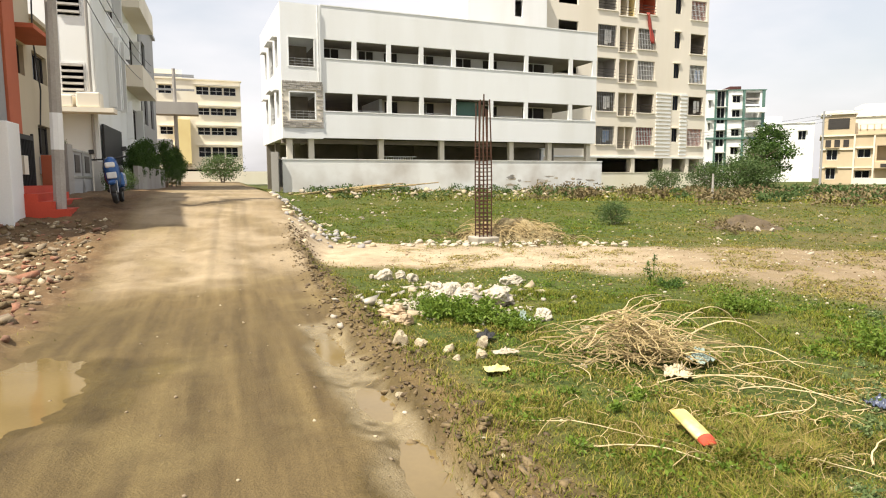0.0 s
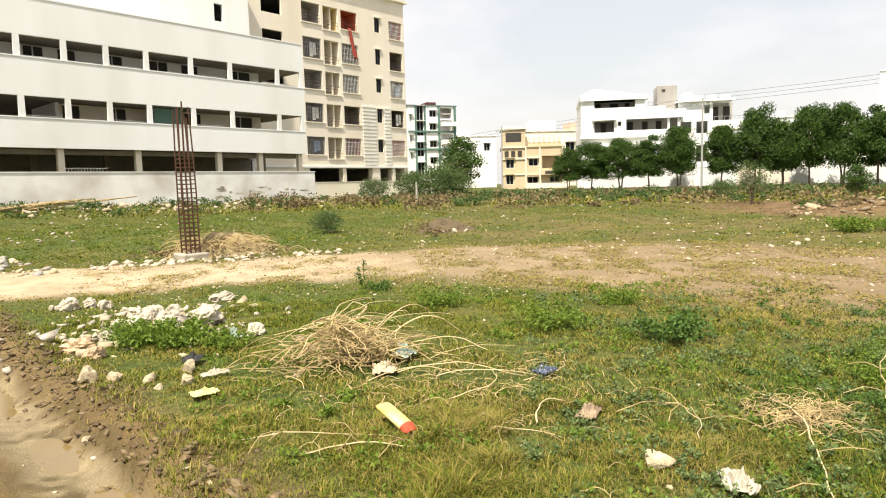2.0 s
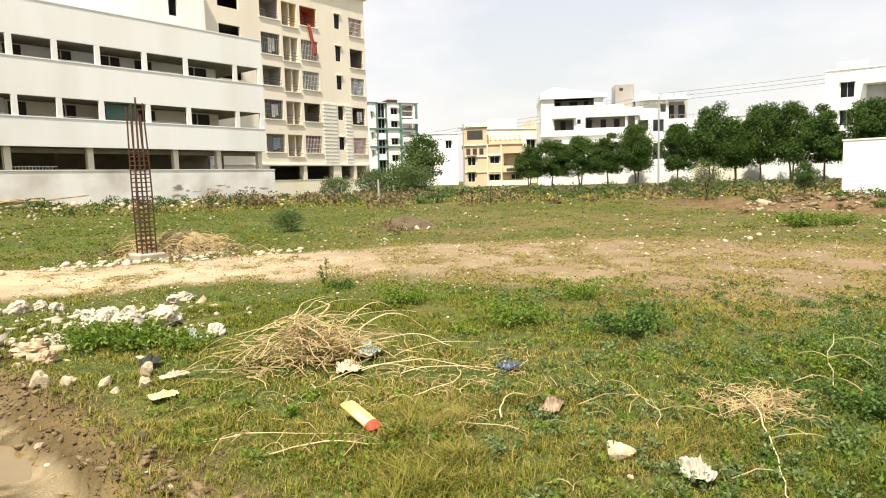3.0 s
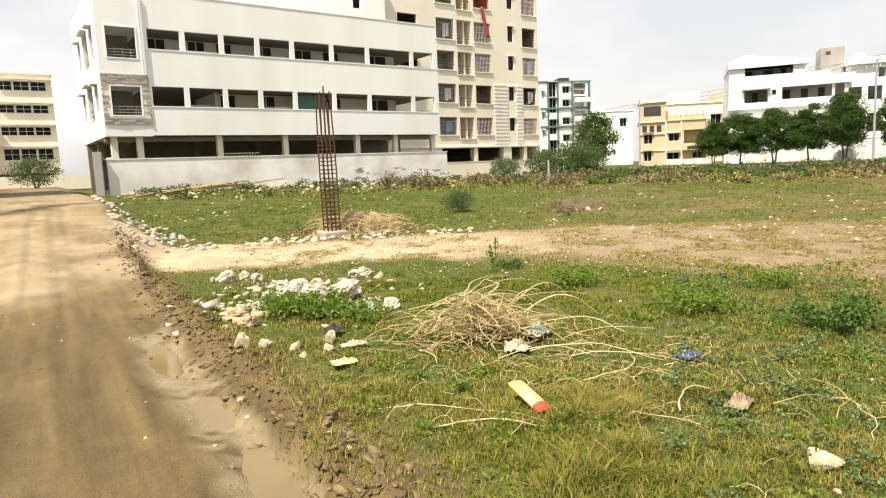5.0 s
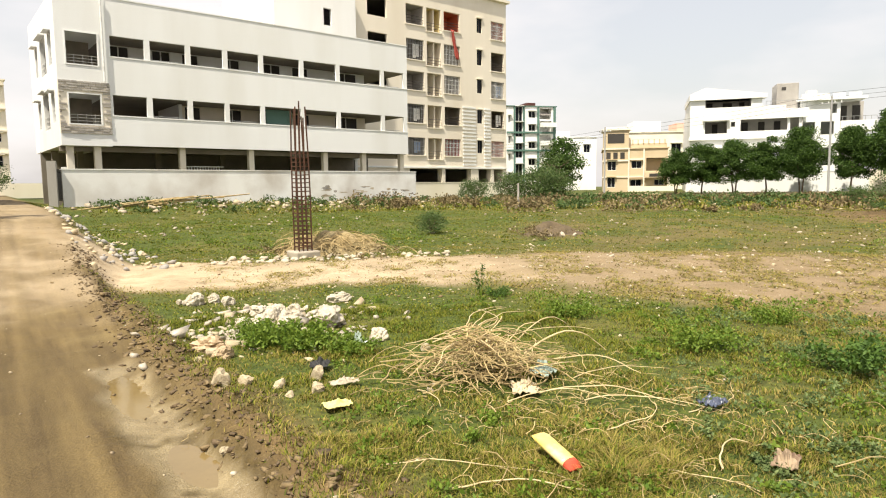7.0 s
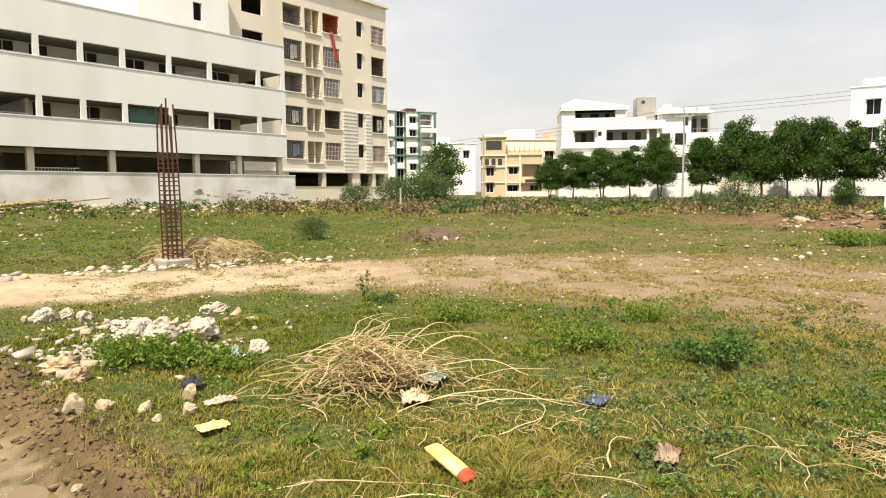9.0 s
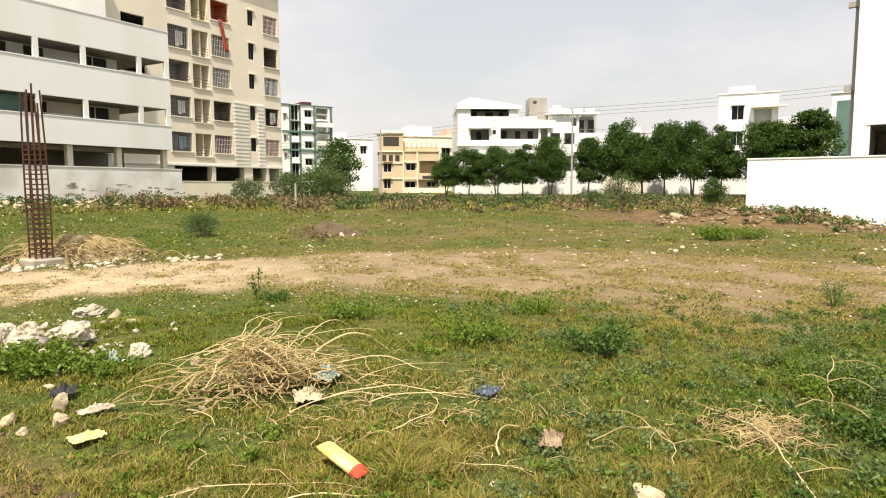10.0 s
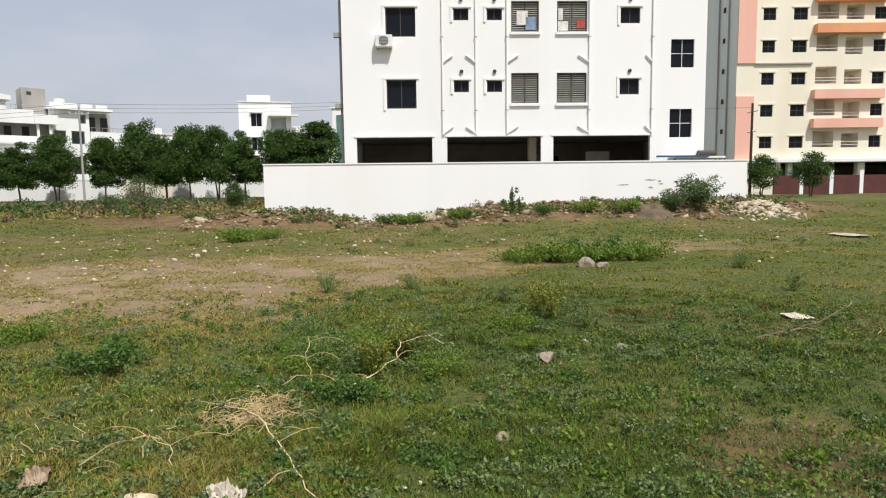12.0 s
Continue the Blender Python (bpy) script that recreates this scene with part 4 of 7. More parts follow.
    part("bracket", boxes((1.55, 1.6, -0.36, 0.0, 7.68, 7.74), (2.1, 2.15, -0.36, 0.0, 7.68, 7.74)), GREY, ac)
    for x0, z0, ww, hh, mm in ((7.75, 8.75, 0.5, 0.6, CLOTH_W), (8.15, 8.55, 0.45, 0.55, CLOTH_B), (9.6, 8.5, 0.45, 0.4, CLOTH_W), (10.45, 8.6, 0.35, 0.35, CLOTH_R), (9.62, 8.95, 0.2, 0.5, CLOTH_W)):
        part("washing", boxes((x0, x0 + ww, 0.06, 0.075, z0, z0 + hh)), mm, h)
    # soil pipe on the side
    part("soil_pipe", tubes([([(-0.12, 0.5, 1), (-0.12, 0.5, 14)], 0.06), ([(-0.12, 0.5, 6.0), (-0.12, 1.6, 6.4)], 0.05)]), GREY, h)
    for z in (5.2, 8.3, 11.4):
        part("floodlight", boxes((-0.4, -0.06, 0.3, 0.5, z, z + 0.2)), GREY, h)


def pink_block():
    h = thing("apartment_building", place(58.1, -11.84, -77.0), "tall apartment block painted cream and salmon pink with orange balconies", "building")
    W, D, S = 24.0, 16.0, 2.64
    zs = [4.56 + S * k for k in range(6)]
    holes = [(4.0, 5.9, 0.9, 3.3), (6.9, 10.6, 0.9, 3.3), (11.2, 14.5, 0.9, 3.3)]
    wn_ = []
    for k, z in enumerate(zs):
        wn_ += [(2.1, 3.15, z, z + 0.98), (4.63, 5.8, z, z + 0.98), (11.4, 12.4, z, z + 0.98), (15.2, 16.3, z, z + 0.98), (18.4, 19.5, z, z + 0.98)]
    bal = [(6.62, 8.4, z + 0.05, z + 1.45) for z in zs] + [(9.05, 10.5, z - 0.2 * (k % 2), z + 1.2) for k, z in enumerate(zs)]
    shell(h, W, D, 0.5, 21.5, CREAM_L, holes + wn_ + bal, side_mat=GREY_L, floors=[z - 1.0 for z in zs])
    for q in wn_:
        window(h, *q, 0.0, "cross", FRAME_D)
        part("surround", boxes((q[0] - 0.14, q[1] + 0.14, -0.06, 0.0, q[3] + 0.02, q[3] + 0.13)), CREAM, h)
    for q in bal:
        recess(h, *q, 0.22, 1.3, CREAM)
        barred("railing", [([(q[0], 0.05, q[2] + z), (q[1], 0.05, q[2] + z)], 0.03) for z in (0.25, 0.5)], FRAME_W, h, 4)
    for z0, z1 in ((6.2, 7.5), (8.6, 9.7), (13.95, 15.0), (16.5, 17.6)):
        part("balcony_band", boxes((6.35, 12.2, -0.55, -0.002, z0, z0 + 0.75)), ORANGE if z0 > 13 else PINK, h)
    part("pilaster", boxes((0.0, 1.5, -0.12, -0.002, 3.6, 8.9)), PINK, h)
    part("pilaster", boxes((0.0, 1.5, -0.12, -0.002, 11.6, 21.5)), PINK, h)
    part("ledge", boxes((-0.1, W, -0.6, -0.002, 3.35, 3.6)), WHITE, h)
    part("ledge", boxes((1.5, 6.3, -0.14, -0.002, 11.5, 11.62)), GREY, h)
    for x in (3.9, 5.0, 6.4, 10.9):
        part("pillar", boxes((x - 0.2, x + 0.2, 0.3, 0.7, 0.7, 3.4)), WHITE, h)
    part("drain_pipe", tubes([([(-0.1, 1.5, 1), (-0.1, 1.5, 21)], 0.07), ([(-0.1, 3.4, 1), (-0.1, 3.4, 21)], 0.07)]), GREY, h)
    for k in range(7):
        part("vent", boxes((-0.06, 0.0, 2.3, 2.7, 3.4 + 2.6 * k, 3.8 + 2.6 * k)), DARK, h)
    w = thing("compound_wall_pink", place(54.6, -12.0, -77.0), "dark red compound wall and gates before the pink block", "wall", kind="structure")
    for k in range(8):
        part("panel", boxes((2.3 + k * 2.4, 4.3 + k * 2.4, 0, 0.15, 0.7, 2.2)), surf_maroon, w)
        part("post", boxes((4.35 + k * 2.4, 4.65 + k * 2.4, -0.05, 0.2, 0.7, 2.6)), WHITE, w)


surf_maroon = surf("dark_maroon_paint", (0.10, 0.03, 0.025), scale=1.0, vary=0.15)


def far_house(x, y, ang, w, d, z0, z1, mat, wins, label, side_wins=(), extra=(), trim=None, style="pane"):
    """A house at some distance: walls with real openings, cornice, and add-on boxes (x0, x1, y0, y1, z0, z1, material)."""
    h = thing("house", place(x, y, ang), label, "building", "houses beyond the field")
    shell(h, w, d, z0, z1, mat, [q[:4] for q in wins], side=side_wins)
    for q in wins:
        if len(q) > 4 and q[4] == "open":
            recess(h, *q[:4], 0.22, 1.3, mat)
        else:
            window(h, *q[:4], 0.0, style, FRAME_W)
            part("sunshade", boxes((q[0] - 0.12, q[1] + 0.12, -0.35, 0.0, q[3] + 0.03, q[3] + 0.1)), mat, h)
    for e in extra:
        part(e[7] if len(e) > 7 else "upper_storey", boxes(e[:6]), e[6], h)
    part("cornice", boxes((-0.15, w + 0.15, -0.15, d + 0.15, z1, z1 + 0.12)), trim or mat, h)
    return h


white_house_a()
LONG_WALL = compound_wall("compound_wall_long", *A_W, A_ANG, -19.95, 0.0, 0.3, 2.62, WALL_W, "long weathered white plastered compound wall with stains")
WHITE_WALL = compound_wall("compound_wall_white", *B_O, -73.4, 0.0, 21.15, -0.3, 2.62, WHITE_C, "plain bright white compound wall beside the field")


def peeled(parent, spots, mats, seed):
    """Ragged patches where the paint has come off the wall's face, a few millimetres proud as lifted flakes."""
    r = random.Random(seed)
    for x, z, w, d in spots:
        bm = bmesh.new()
        n = 18
        rim = []
        for k in range(n):
            t = 2 * math.pi * k / n
            q = r.uniform(0.55, 1.1)
            rim.append((x + w * q * math.cos(t), z + d * q * math.sin(t)))
        face = bm.faces.new([bm.verts.new((px, -0.004, pz)) for px, pz in rim])
        ex = bmesh.ops.extrude_face_region(bm, geom=[face])
        bmesh.ops.translate(bm, vec=(0, 0.005, 0), verts=[q for q in ex["geom"] if isinstance(q, bmesh.types.BMVert)])
        bmesh.ops.recalc_face_normals(bm, faces=bm.faces)
        part("peeled_patch", bm, r.choice(mats), parent)


rp = random.Random(12)
peeled(LONG_WALL, [(rp.uniform(-6.8, -0.6), rp.gauss(1.55, 0.16), rp.uniform(0.1, 0.42), rp.uniform(0.03, 0.1)) for _ in range(26)], (CONC, STONE_W, GREY), 5)
peeled(WHITE_WALL, [(rp.uniform(13.0, 19.0), rp.gauss(1.6, 0.2), rp.uniform(0.06, 0.3), rp.uniform(0.015, 0.05)) for _ in range(9)], (STONE_W, CONC), 6)
tall_block()
shed = thing("shed_roof", place(B_O[0], B_O[1], -73.4), "low white sheet roof with a blue edge behind the white wall", "shed")
part("sheet", boxes((18.0, 20.4, 0.5, 2.4, 2.78, 2.86)), FRAME_W, shed)
part("edge", boxes((17.2, 19.6, 0.42, 0.5, 2.82, 2.9)), BLUEGL, shed, "blue edge strip")
part("post", boxes((18.1, 18.2, 0.6, 0.7, 0.3, 2.78), (20.2, 20.3, 0.6, 0.7, 0.3, 2.78), (18.1, 18.2, 2.2, 2.3, 0.3, 2.78), (20.2, 20.3, 2.2, 2.3, 0.3, 2.78)), GREY, shed)
part("pump", tubes([([(19.3, 0.9, 3.0), (20.1, 0.9, 3.0)], 0.14)], 10), FRAME_D, shed, "dark pump lying on the roof")
white_house_c()
pink_block()


def villa():
    h = thing("house", place(44.08, 57.55, -34.0), "modern white villa with deep ribbon openings and grey stair tower", "building")
    D = 11.0
    part("wall", holed(0, 9.0, 0.5, 9.5, 0, 0.25, [(1.45, 3.6, 6.85, 8.1), (4.85, 9.01, 7.0, 8.2), (3.95, 4.35, 7.5, 8.0), (1.6, 4.2, 3.6, 5.2), (5.4, 8.5, 3.6, 5.2)]), WHITE, h)
    part("wall", boxes((0, 0.25, 0.25, D, 0.5, 9.5)), WHITE, h)
    part("wall", boxes((0.25, 9.0, D - 0.25, D, 0.5, 9.5)), WHITE, h)
    recess(h, 1.45, 3.6, 6.85, 8.1, 0.25, 1.8, FLOORC)
    part("wall", boxes((4.4, 11.0, 2.6, 2.8, 6.5, 9.2)), FLOORC, h)
    for x in (5.3, 6.9, 8.4):
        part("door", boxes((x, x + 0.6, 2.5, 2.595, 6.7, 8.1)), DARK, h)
    part("parapet", boxes((9.0, 10.4, 0, 0.2, 6.0, 7.0)), WHITE, h)
    part("parapet", boxes((10.2, 10.4, 0.2, 9, 6.0, 7.0)), WHITE, h)
    part("floor_slab", boxes((0.25, 10.4, 0.25, D - 0.25, 6.0, 6.2)), WHITE, h)
    part("roof", boxes((0.25, 11.0, 0.25, D - 0.25, 8.9, 9.1)), WHITE, h)
    part("parapet", boxes((9.0, 11.0, -0.3, 0.2, 8.2, 9.1)), WHITE, h)
    part("parapet", boxes((10.8, 11.0, 0.2, 9, 8.6, 9.1)), WHITE, h)
    part("upper_storey", holed(0, 6.8, 9.5, 10.5, 0, 0.25, [(1.45, 5.8, 9.2, 10.3)]), WHITE, h)
    recess(h, 1.45, 5.8, 9.51, 10.3, 0.25, 1.6, FLOORC)
    part("upper_storey", boxes((0, 0.25, 0.25, 8, 9.5, 10.6)), WHITE, h)
    # the raked parapet over it
    bm = bmesh.new()
    vs = [bm.verts.new(p) for p in ((-0.1, -0.3, 10.3), (7.2, -0.3, 10.3), (7.2, -0.3, 10.7), (1.4, -0.3, 11.55), (-0.1, -0.3, 10.9))]
    ex = bmesh.ops.extrude_face_region(bm, geom=[bm.faces.new(vs)])
    bmesh.ops.translate(bm, vec=(0, 8.3, 0), verts=[q for q in ex["geom"] if isinstance(q, bmesh.types.BMVert)])
    bmesh.ops.recalc_face_normals(bm, faces=bm.faces)
    part("upper_roof", bm, WHITE, h)
    part("stair_tower", soft_box(8.45, 10.5, 2.0, 4.6, 9.1, 11.9, 0.05), GREY, h, "bare grey cement stair tower")
    # a black panel on the face, painted shade instead of a hole
    part("opening", boxes((8.9, 9.3, 1.97, 2.0, 11.2, 11.5)), DARK, h)
    # the lower wing
    part("wall", holed(10.6, 14.2, 0.5, 9.9, 1.5, 1.75, [(10.9, 12.0, 6.6, 7.8), (12.5, 13.7, 6.5, 7.8), (12.5, 13.7, 3.4, 5.2), (13.3, 13.9, 8.6, 9.5)]), WHITE, h)
    part("wall", boxes((14.0, 14.2, 1.75, 8, 0.5, 9.9)), WHITE, h)
    part("wall", boxes((10.6, 16.6, 8, 8.25, 0.5, 9.6)), WHITE, h)
    part("upper_roof", boxes((10.3, 16.4, 1.0, 8.3, 9.9, 10.15)), WHITE, h)
    part("balcony", boxes((14.2, 17.4, 1.2, 1.4, 7.0, 7.8), (17.2, 17.4, 1.4, 7, 7.0, 7.8), (14.2, 17.4, 1.2, 7, 6.8, 7.0)), WHITE, h)
    part("wall", boxes((14.2, 16.8, 3.6, 3.8, 0.6, 9.9)), FLOORC, h)
    for x in (14.6, 15.8):
        part("door", boxes((x, x + 0.7, 3.53, 3.595, 7.9, 9.5)), DARK, h)
        part("door", boxes((x, x + 0.7, 3.53, 3.595, 4.4, 6.4)), DARK, h)
    for x, z, w, t in ((2.3, 6.9, 0.55, 1.05), (1.7, 9.52, 0.6, 0.62), (3.3, 9.52, 0.9, 0.6), (4.9, 9.52, 0.5, 0.62)):
        part("door", boxes((x, x + w, 1.75, 1.79, z, z + t)), DARK, h)
    barred("railing", [([(7.2, 0.2, 9.95), (10.9, 0.2, 9.95)], 0.03)] + [([(7.2 + 0.41 * k, 0.2, 9.1), (7.2 + 0.41 * k, 0.2, 9.95)], 0.018) for k in range(10)], STEEL, h, 4)
    barred("railing", [([(14.2, 1.1, 8.2), (17.3, 1.1, 8.2)], 0.03)] + [([(14.3 + 0.5 * k, 1.1, 7.8), (14.3 + 0.5 * k, 1.1, 8.2)], 0.02) for k in range(7)], STEEL, h, 4)
    part("sunshade", boxes((1.2, 3.8, -0.5, -0.002, 8.15, 8.28)), WHITE, h)
    part("sunshade", boxes((1.3, 4.5, -0.6, -0.002, 5.3, 5.42)), WHITE, h)
    part("sunshade", boxes((5.1, 8.8, -0.6, -0.002, 5.3, 5.42)), WHITE, h)
    part("floor_slab", boxes((-0.12, 10.6, -0.35, -0.002, 6.2, 6.45)), WHITE, h)
    for x in (9.2, 10.25):
        part("pillar", boxes((x, x + 0.22, 0.02, 0.24, 7.0, 8.19)), WHITE, h)
    part("pipe", tubes([([(10.5, -0.06, 0.6), (10.5, -0.06, 9.0)], 0.05)], 6), GREY, h)
    part("water_tank", tubes([([(12.2, 4.5, 10.15), (12.2, 4.5, 11.3)], [0.6, 0.55])], 14), FRAME_W, h, "pale round water tank")
    for x in (10.6, 12.0, 13.4, 14.8):
        part("roof_rail", boxes((x, x + 1.1, 1.1, 1.2, 10.15, 10.55)), WHITE, h)


villa()
# DARK extras are black panels on the face, shade painted as openings
far_house(39.86, 67.68, -30, 7.3, 9, 0.5, 5.9, BEIGE, [(3.25, 4.4, 3.6, 4.5), (3.1, 4.4, 1.5, 2.3), (5.8, 6.9, 1.6, 2.3), (4.9, 7.0, 3.3, 4.8, "open"), (0.5, 1.5, 3.4, 4.6), (0.5, 1.4, 1.4, 2.6)],
          "ochre plastered house with white window surrounds and arched porch",
          extra=[(0.0, 2.9, 0.0, 4.0, 6.02, 8.1, BEIGE), (-0.2, 3.1, -0.2, 4.2, 8.1, 8.25, CREAM, "cornice"), (3.2, 7.2, 0.2, 0.35, 6.02, 6.5, BEIGE, "parapet"), (3.0, 5.0, 3.0, 6.0, 6.02, 7.4, CREAM),
                 (0.5, 2.4, -0.03, 0.0, 6.6, 7.7, DARK, "opening"), (2.9, 7.9, -2.2, -2.0, 0.4, 1.5, CREAM_L, "garden_wall"), (4.7, 7.8, -0.8, 0.0, 2.5, 3.1, BEIGE, "balcony"), (5.2, 6.8, -0.83, -0.8, 2.6, 2.95, DARK, "opening"),
                 *[(x, x + 0.5, -0.035, -0.002, z, z + 0.75, DARK, "opening") for x in (0.35, 1.15, 1.95) for z in (4.75,)], (-0.1, 3.0, -0.18, -0.002, 5.85, 6.0, CREAM, "band"), (-0.1, 3.0, -0.14, -0.002, 4.45, 4.6, CREAM, "band"), (-0.1, 7.3, -0.12, -0.002, 2.55, 2.68, CREAM, "band"),
                 *[(x, x + 0.16, -0.16, -0.002, 0.6, 5.85, CREAM, "pilaster") for x in (2.85, 4.55)], (3.0, 4.6, -0.12, -0.002, 4.6, 4.75, CREAM, "band"), (0.2, 2.7, 0.3, 3.4, 8.25, 8.5, CREAM, "parapet"),
                 *[(3.3 + 0.6 * k, 3.42 + 0.6 * k, 0.1, 0.22, 6.5, 6.95, BEIGE, "post") for k in range(7)], (3.2, 7.2, 0.08, 0.24, 6.95, 7.05, CREAM, "coping")])
far_house(33.4, 82.0, -3, 7.2, 12, 1.0, 12.6, WHITE, [(0.25, 0.55, z, z + 1.0) for z in (2.6, 5.2, 7.6, 10.4)] + [(1.3, 2.3, z - 0.4, z + 1.6) for z in (3.2, 6.0, 8.9, 11.0)] + [(3.2, 4.2, z, z + 0.9) for z in (2.6, 4.6, 6.9, 9.3, 11.1)] + [(4.85, 6.6, z, z + 1.5, "open") for z in (2.4, 5.0, 7.3, 9.2, 10.9)],
          "white five-storey block with dark green painted bands",
          extra=[(2.36, 2.6, -0.1, -0.002, 1, 12.6, GREEN_P, "band"), (1.0, 1.25, -0.1, -0.002, 1, 12.6, GREEN_P, "band"), (6.85, 7.2, -0.12, -0.004, 1, 12.6, GREEN_P, "band"), (4.45, 4.75, -0.1, -0.002, 1, 12.6, GREEN_P, "band"),
                 (0, 7.2, -0.2, -0.002, 6.5, 6.75, GREEN_P, "band"), (0, 7.2, -0.2, -0.002, 8.95, 9.2, GREEN_P, "band"), (4.8, 7.0, -0.9, -0.21, 7.3, 7.9, WHITE, "balcony"), (4.8, 7.0, -0.9, -0.21, 9.8, 10.4, WHITE, "balcony"), (4.8, 7.0, -0.9, -0.21, 5.0, 5.6, WHITE, "balcony"),
                 (3.6, 5.0, 2, 5, 12.7, 13.4, surf_maroon, "water_tank")], trim=GREEN_P)
far_house(86.1, 50.9, -62, 7.6, 9, 1, 14.6, WHITE, [(1.7, 3.3, 11.0, 13.0), (4.6, 6.8, 10.6, 12.4, "open"), (1.7, 3.3, 7.4, 9.4)], "white villa with a blue window and a stepped roof",
          extra=[(1.2, 4.6, 2, 6, 14.7, 15.9, WHITE), (7.6, 15, 1.0, 9, 1, 11.2, WHITE, "wing"), (9.0, 10.5, 0.97, 1.0, 9.2, 10.2, DARK, "opening"), (4.2, 8.6, -1.2, -0.01, 12.5, 12.75, CREAM, "canopy")])
far_house(75.7, 57.5, -54, 3.6, 8, 1, 9.2, WHITE, [(1.0, 2.2, 6, 7.3)], "narrow white house beyond the trees", extra=[(0, 0.9, 0, 0.2, 9.33, 10.1, WHITE, "parapet"), (2.4, 3.5, 0, 0.2, 9.33, 10.0, WHITE, "parapet"), (3.6, 12.0, 0.5, 8, 1, 8.2, WHITE, "wing")])
far_house(73.7, 30.9, -70, 6.5, 9, 1, 11.4, WHITE, [(3.5, 5.0, 8, 9.6)], "white house with a green side wall", extra=[(0.5, 6.6, -0.12, -0.01, 1, 10.6, GREEN_P, "wall")])
far_house(44.5, 95.0, -22, 9.0, 9, 1, 9.4, WHITE, [(1.0, 2.0, 7, 8.3), (4.0, 5.0, 7, 8.3), (7.0, 8.0, 7, 8.3), (1.0, 2.0, 3.6, 4.9), (4.0, 5.0, 3.6, 4.9)], "pale distant house beyond the trees", extra=[(2, 5, 2, 5, 9.53, 10.6, WHITE)])
far_house(51.5, 82.0, -20, 13.0, 9, 1, 9.2, CREAM_L, [(1.0, 2.4, 6.2, 7.6), (4.0, 5.4, 6.2, 7.6), (7.0, 8.4, 6.2, 7.6), (10, 11.4, 6.2, 7.6)], "pale cream distant houses with roof rooms", extra=[(2, 6, 2, 6, 9.3, 11.0, WHITE), (8, 11, 1, 5, 9.3, 10.6, PINK)])
# the yellow building that closes the road
yw = []
for z0, z1 in ((11.45, 12.4), (9.15, 10.0), (6.85, 7.75), (4.3, 5.5)):
    yw += [(5.0, 6.4, z0, z1), (6.5, 7.9, z0, z1), (8.0, 9.4, z0, z1), (1.0, 2.4, z0, z1)]
far_house(-33.3, 72.4, A_ANG, 9.9, 12, 1.0, 13.1, CREAM_L, [q for q in yw] + [(0.4, 9.3, 1.6, 2.9)], "cream four-storey building with ribbon windows at the road's end",
          extra=[(4.8, 9.9, -0.35, -0.01, z, z + 0.14, CREAM_L, "sunshade") for z in (12.55, 10.15, 7.9, 5.65)] + [(0.0, 3.6, 3, 8, 13.2, 14.6, CREAM_L), (2.6, 4.2, -1.0, -0.01, 3.5, 8.5, YELLOW, "balcony"), (-2, 14, -3.2, -3.0, 1.1, 2.6, CREAM_L, "garden_wall")], style="cross")


# ---- trees and shrubs ----
def leaf_cloud(rs, centres, radii, count, size, droop=0.3, flat=0.75):
    """Corners and triangles of many small pointed leaves round a set of clump centres."""
    c = np.asarray(centres)
    k = rs.randint(0, len(c), count)
    d = rs.normal(size=(count, 3))
    d /= np.linalg.norm(d, axis=1)[:, None]
    q = rs.rand(count) ** 0.45
    p = c[k] + d * (q * np.asarray(radii)[k])[:, None] * np.array([1, 1, flat])
    ax = d + rs.normal(size=(count, 3)) * 0.7
    ax[:, 2] -= droop
    ax /= np.linalg.norm(ax, axis=1)[:, None]
    w = np.cross(ax, rs.normal(size=(count, 3)))
    w /= np.linalg.norm(w, axis=1)[:, None]
    s = size * (0.6 + 0.8 * rs.rand(count))[:, None]
    v = np.stack([p - ax * s * 0.5, p + w * s * 0.28, p + ax * s * 0.5, p - w * s * 0.28], 1).reshape(-1, 3)
    i = np.arange(count)[:, None] * 4
    return v, np.concatenate([i + [0, 1, 2], i + [0, 2, 3]], 0)


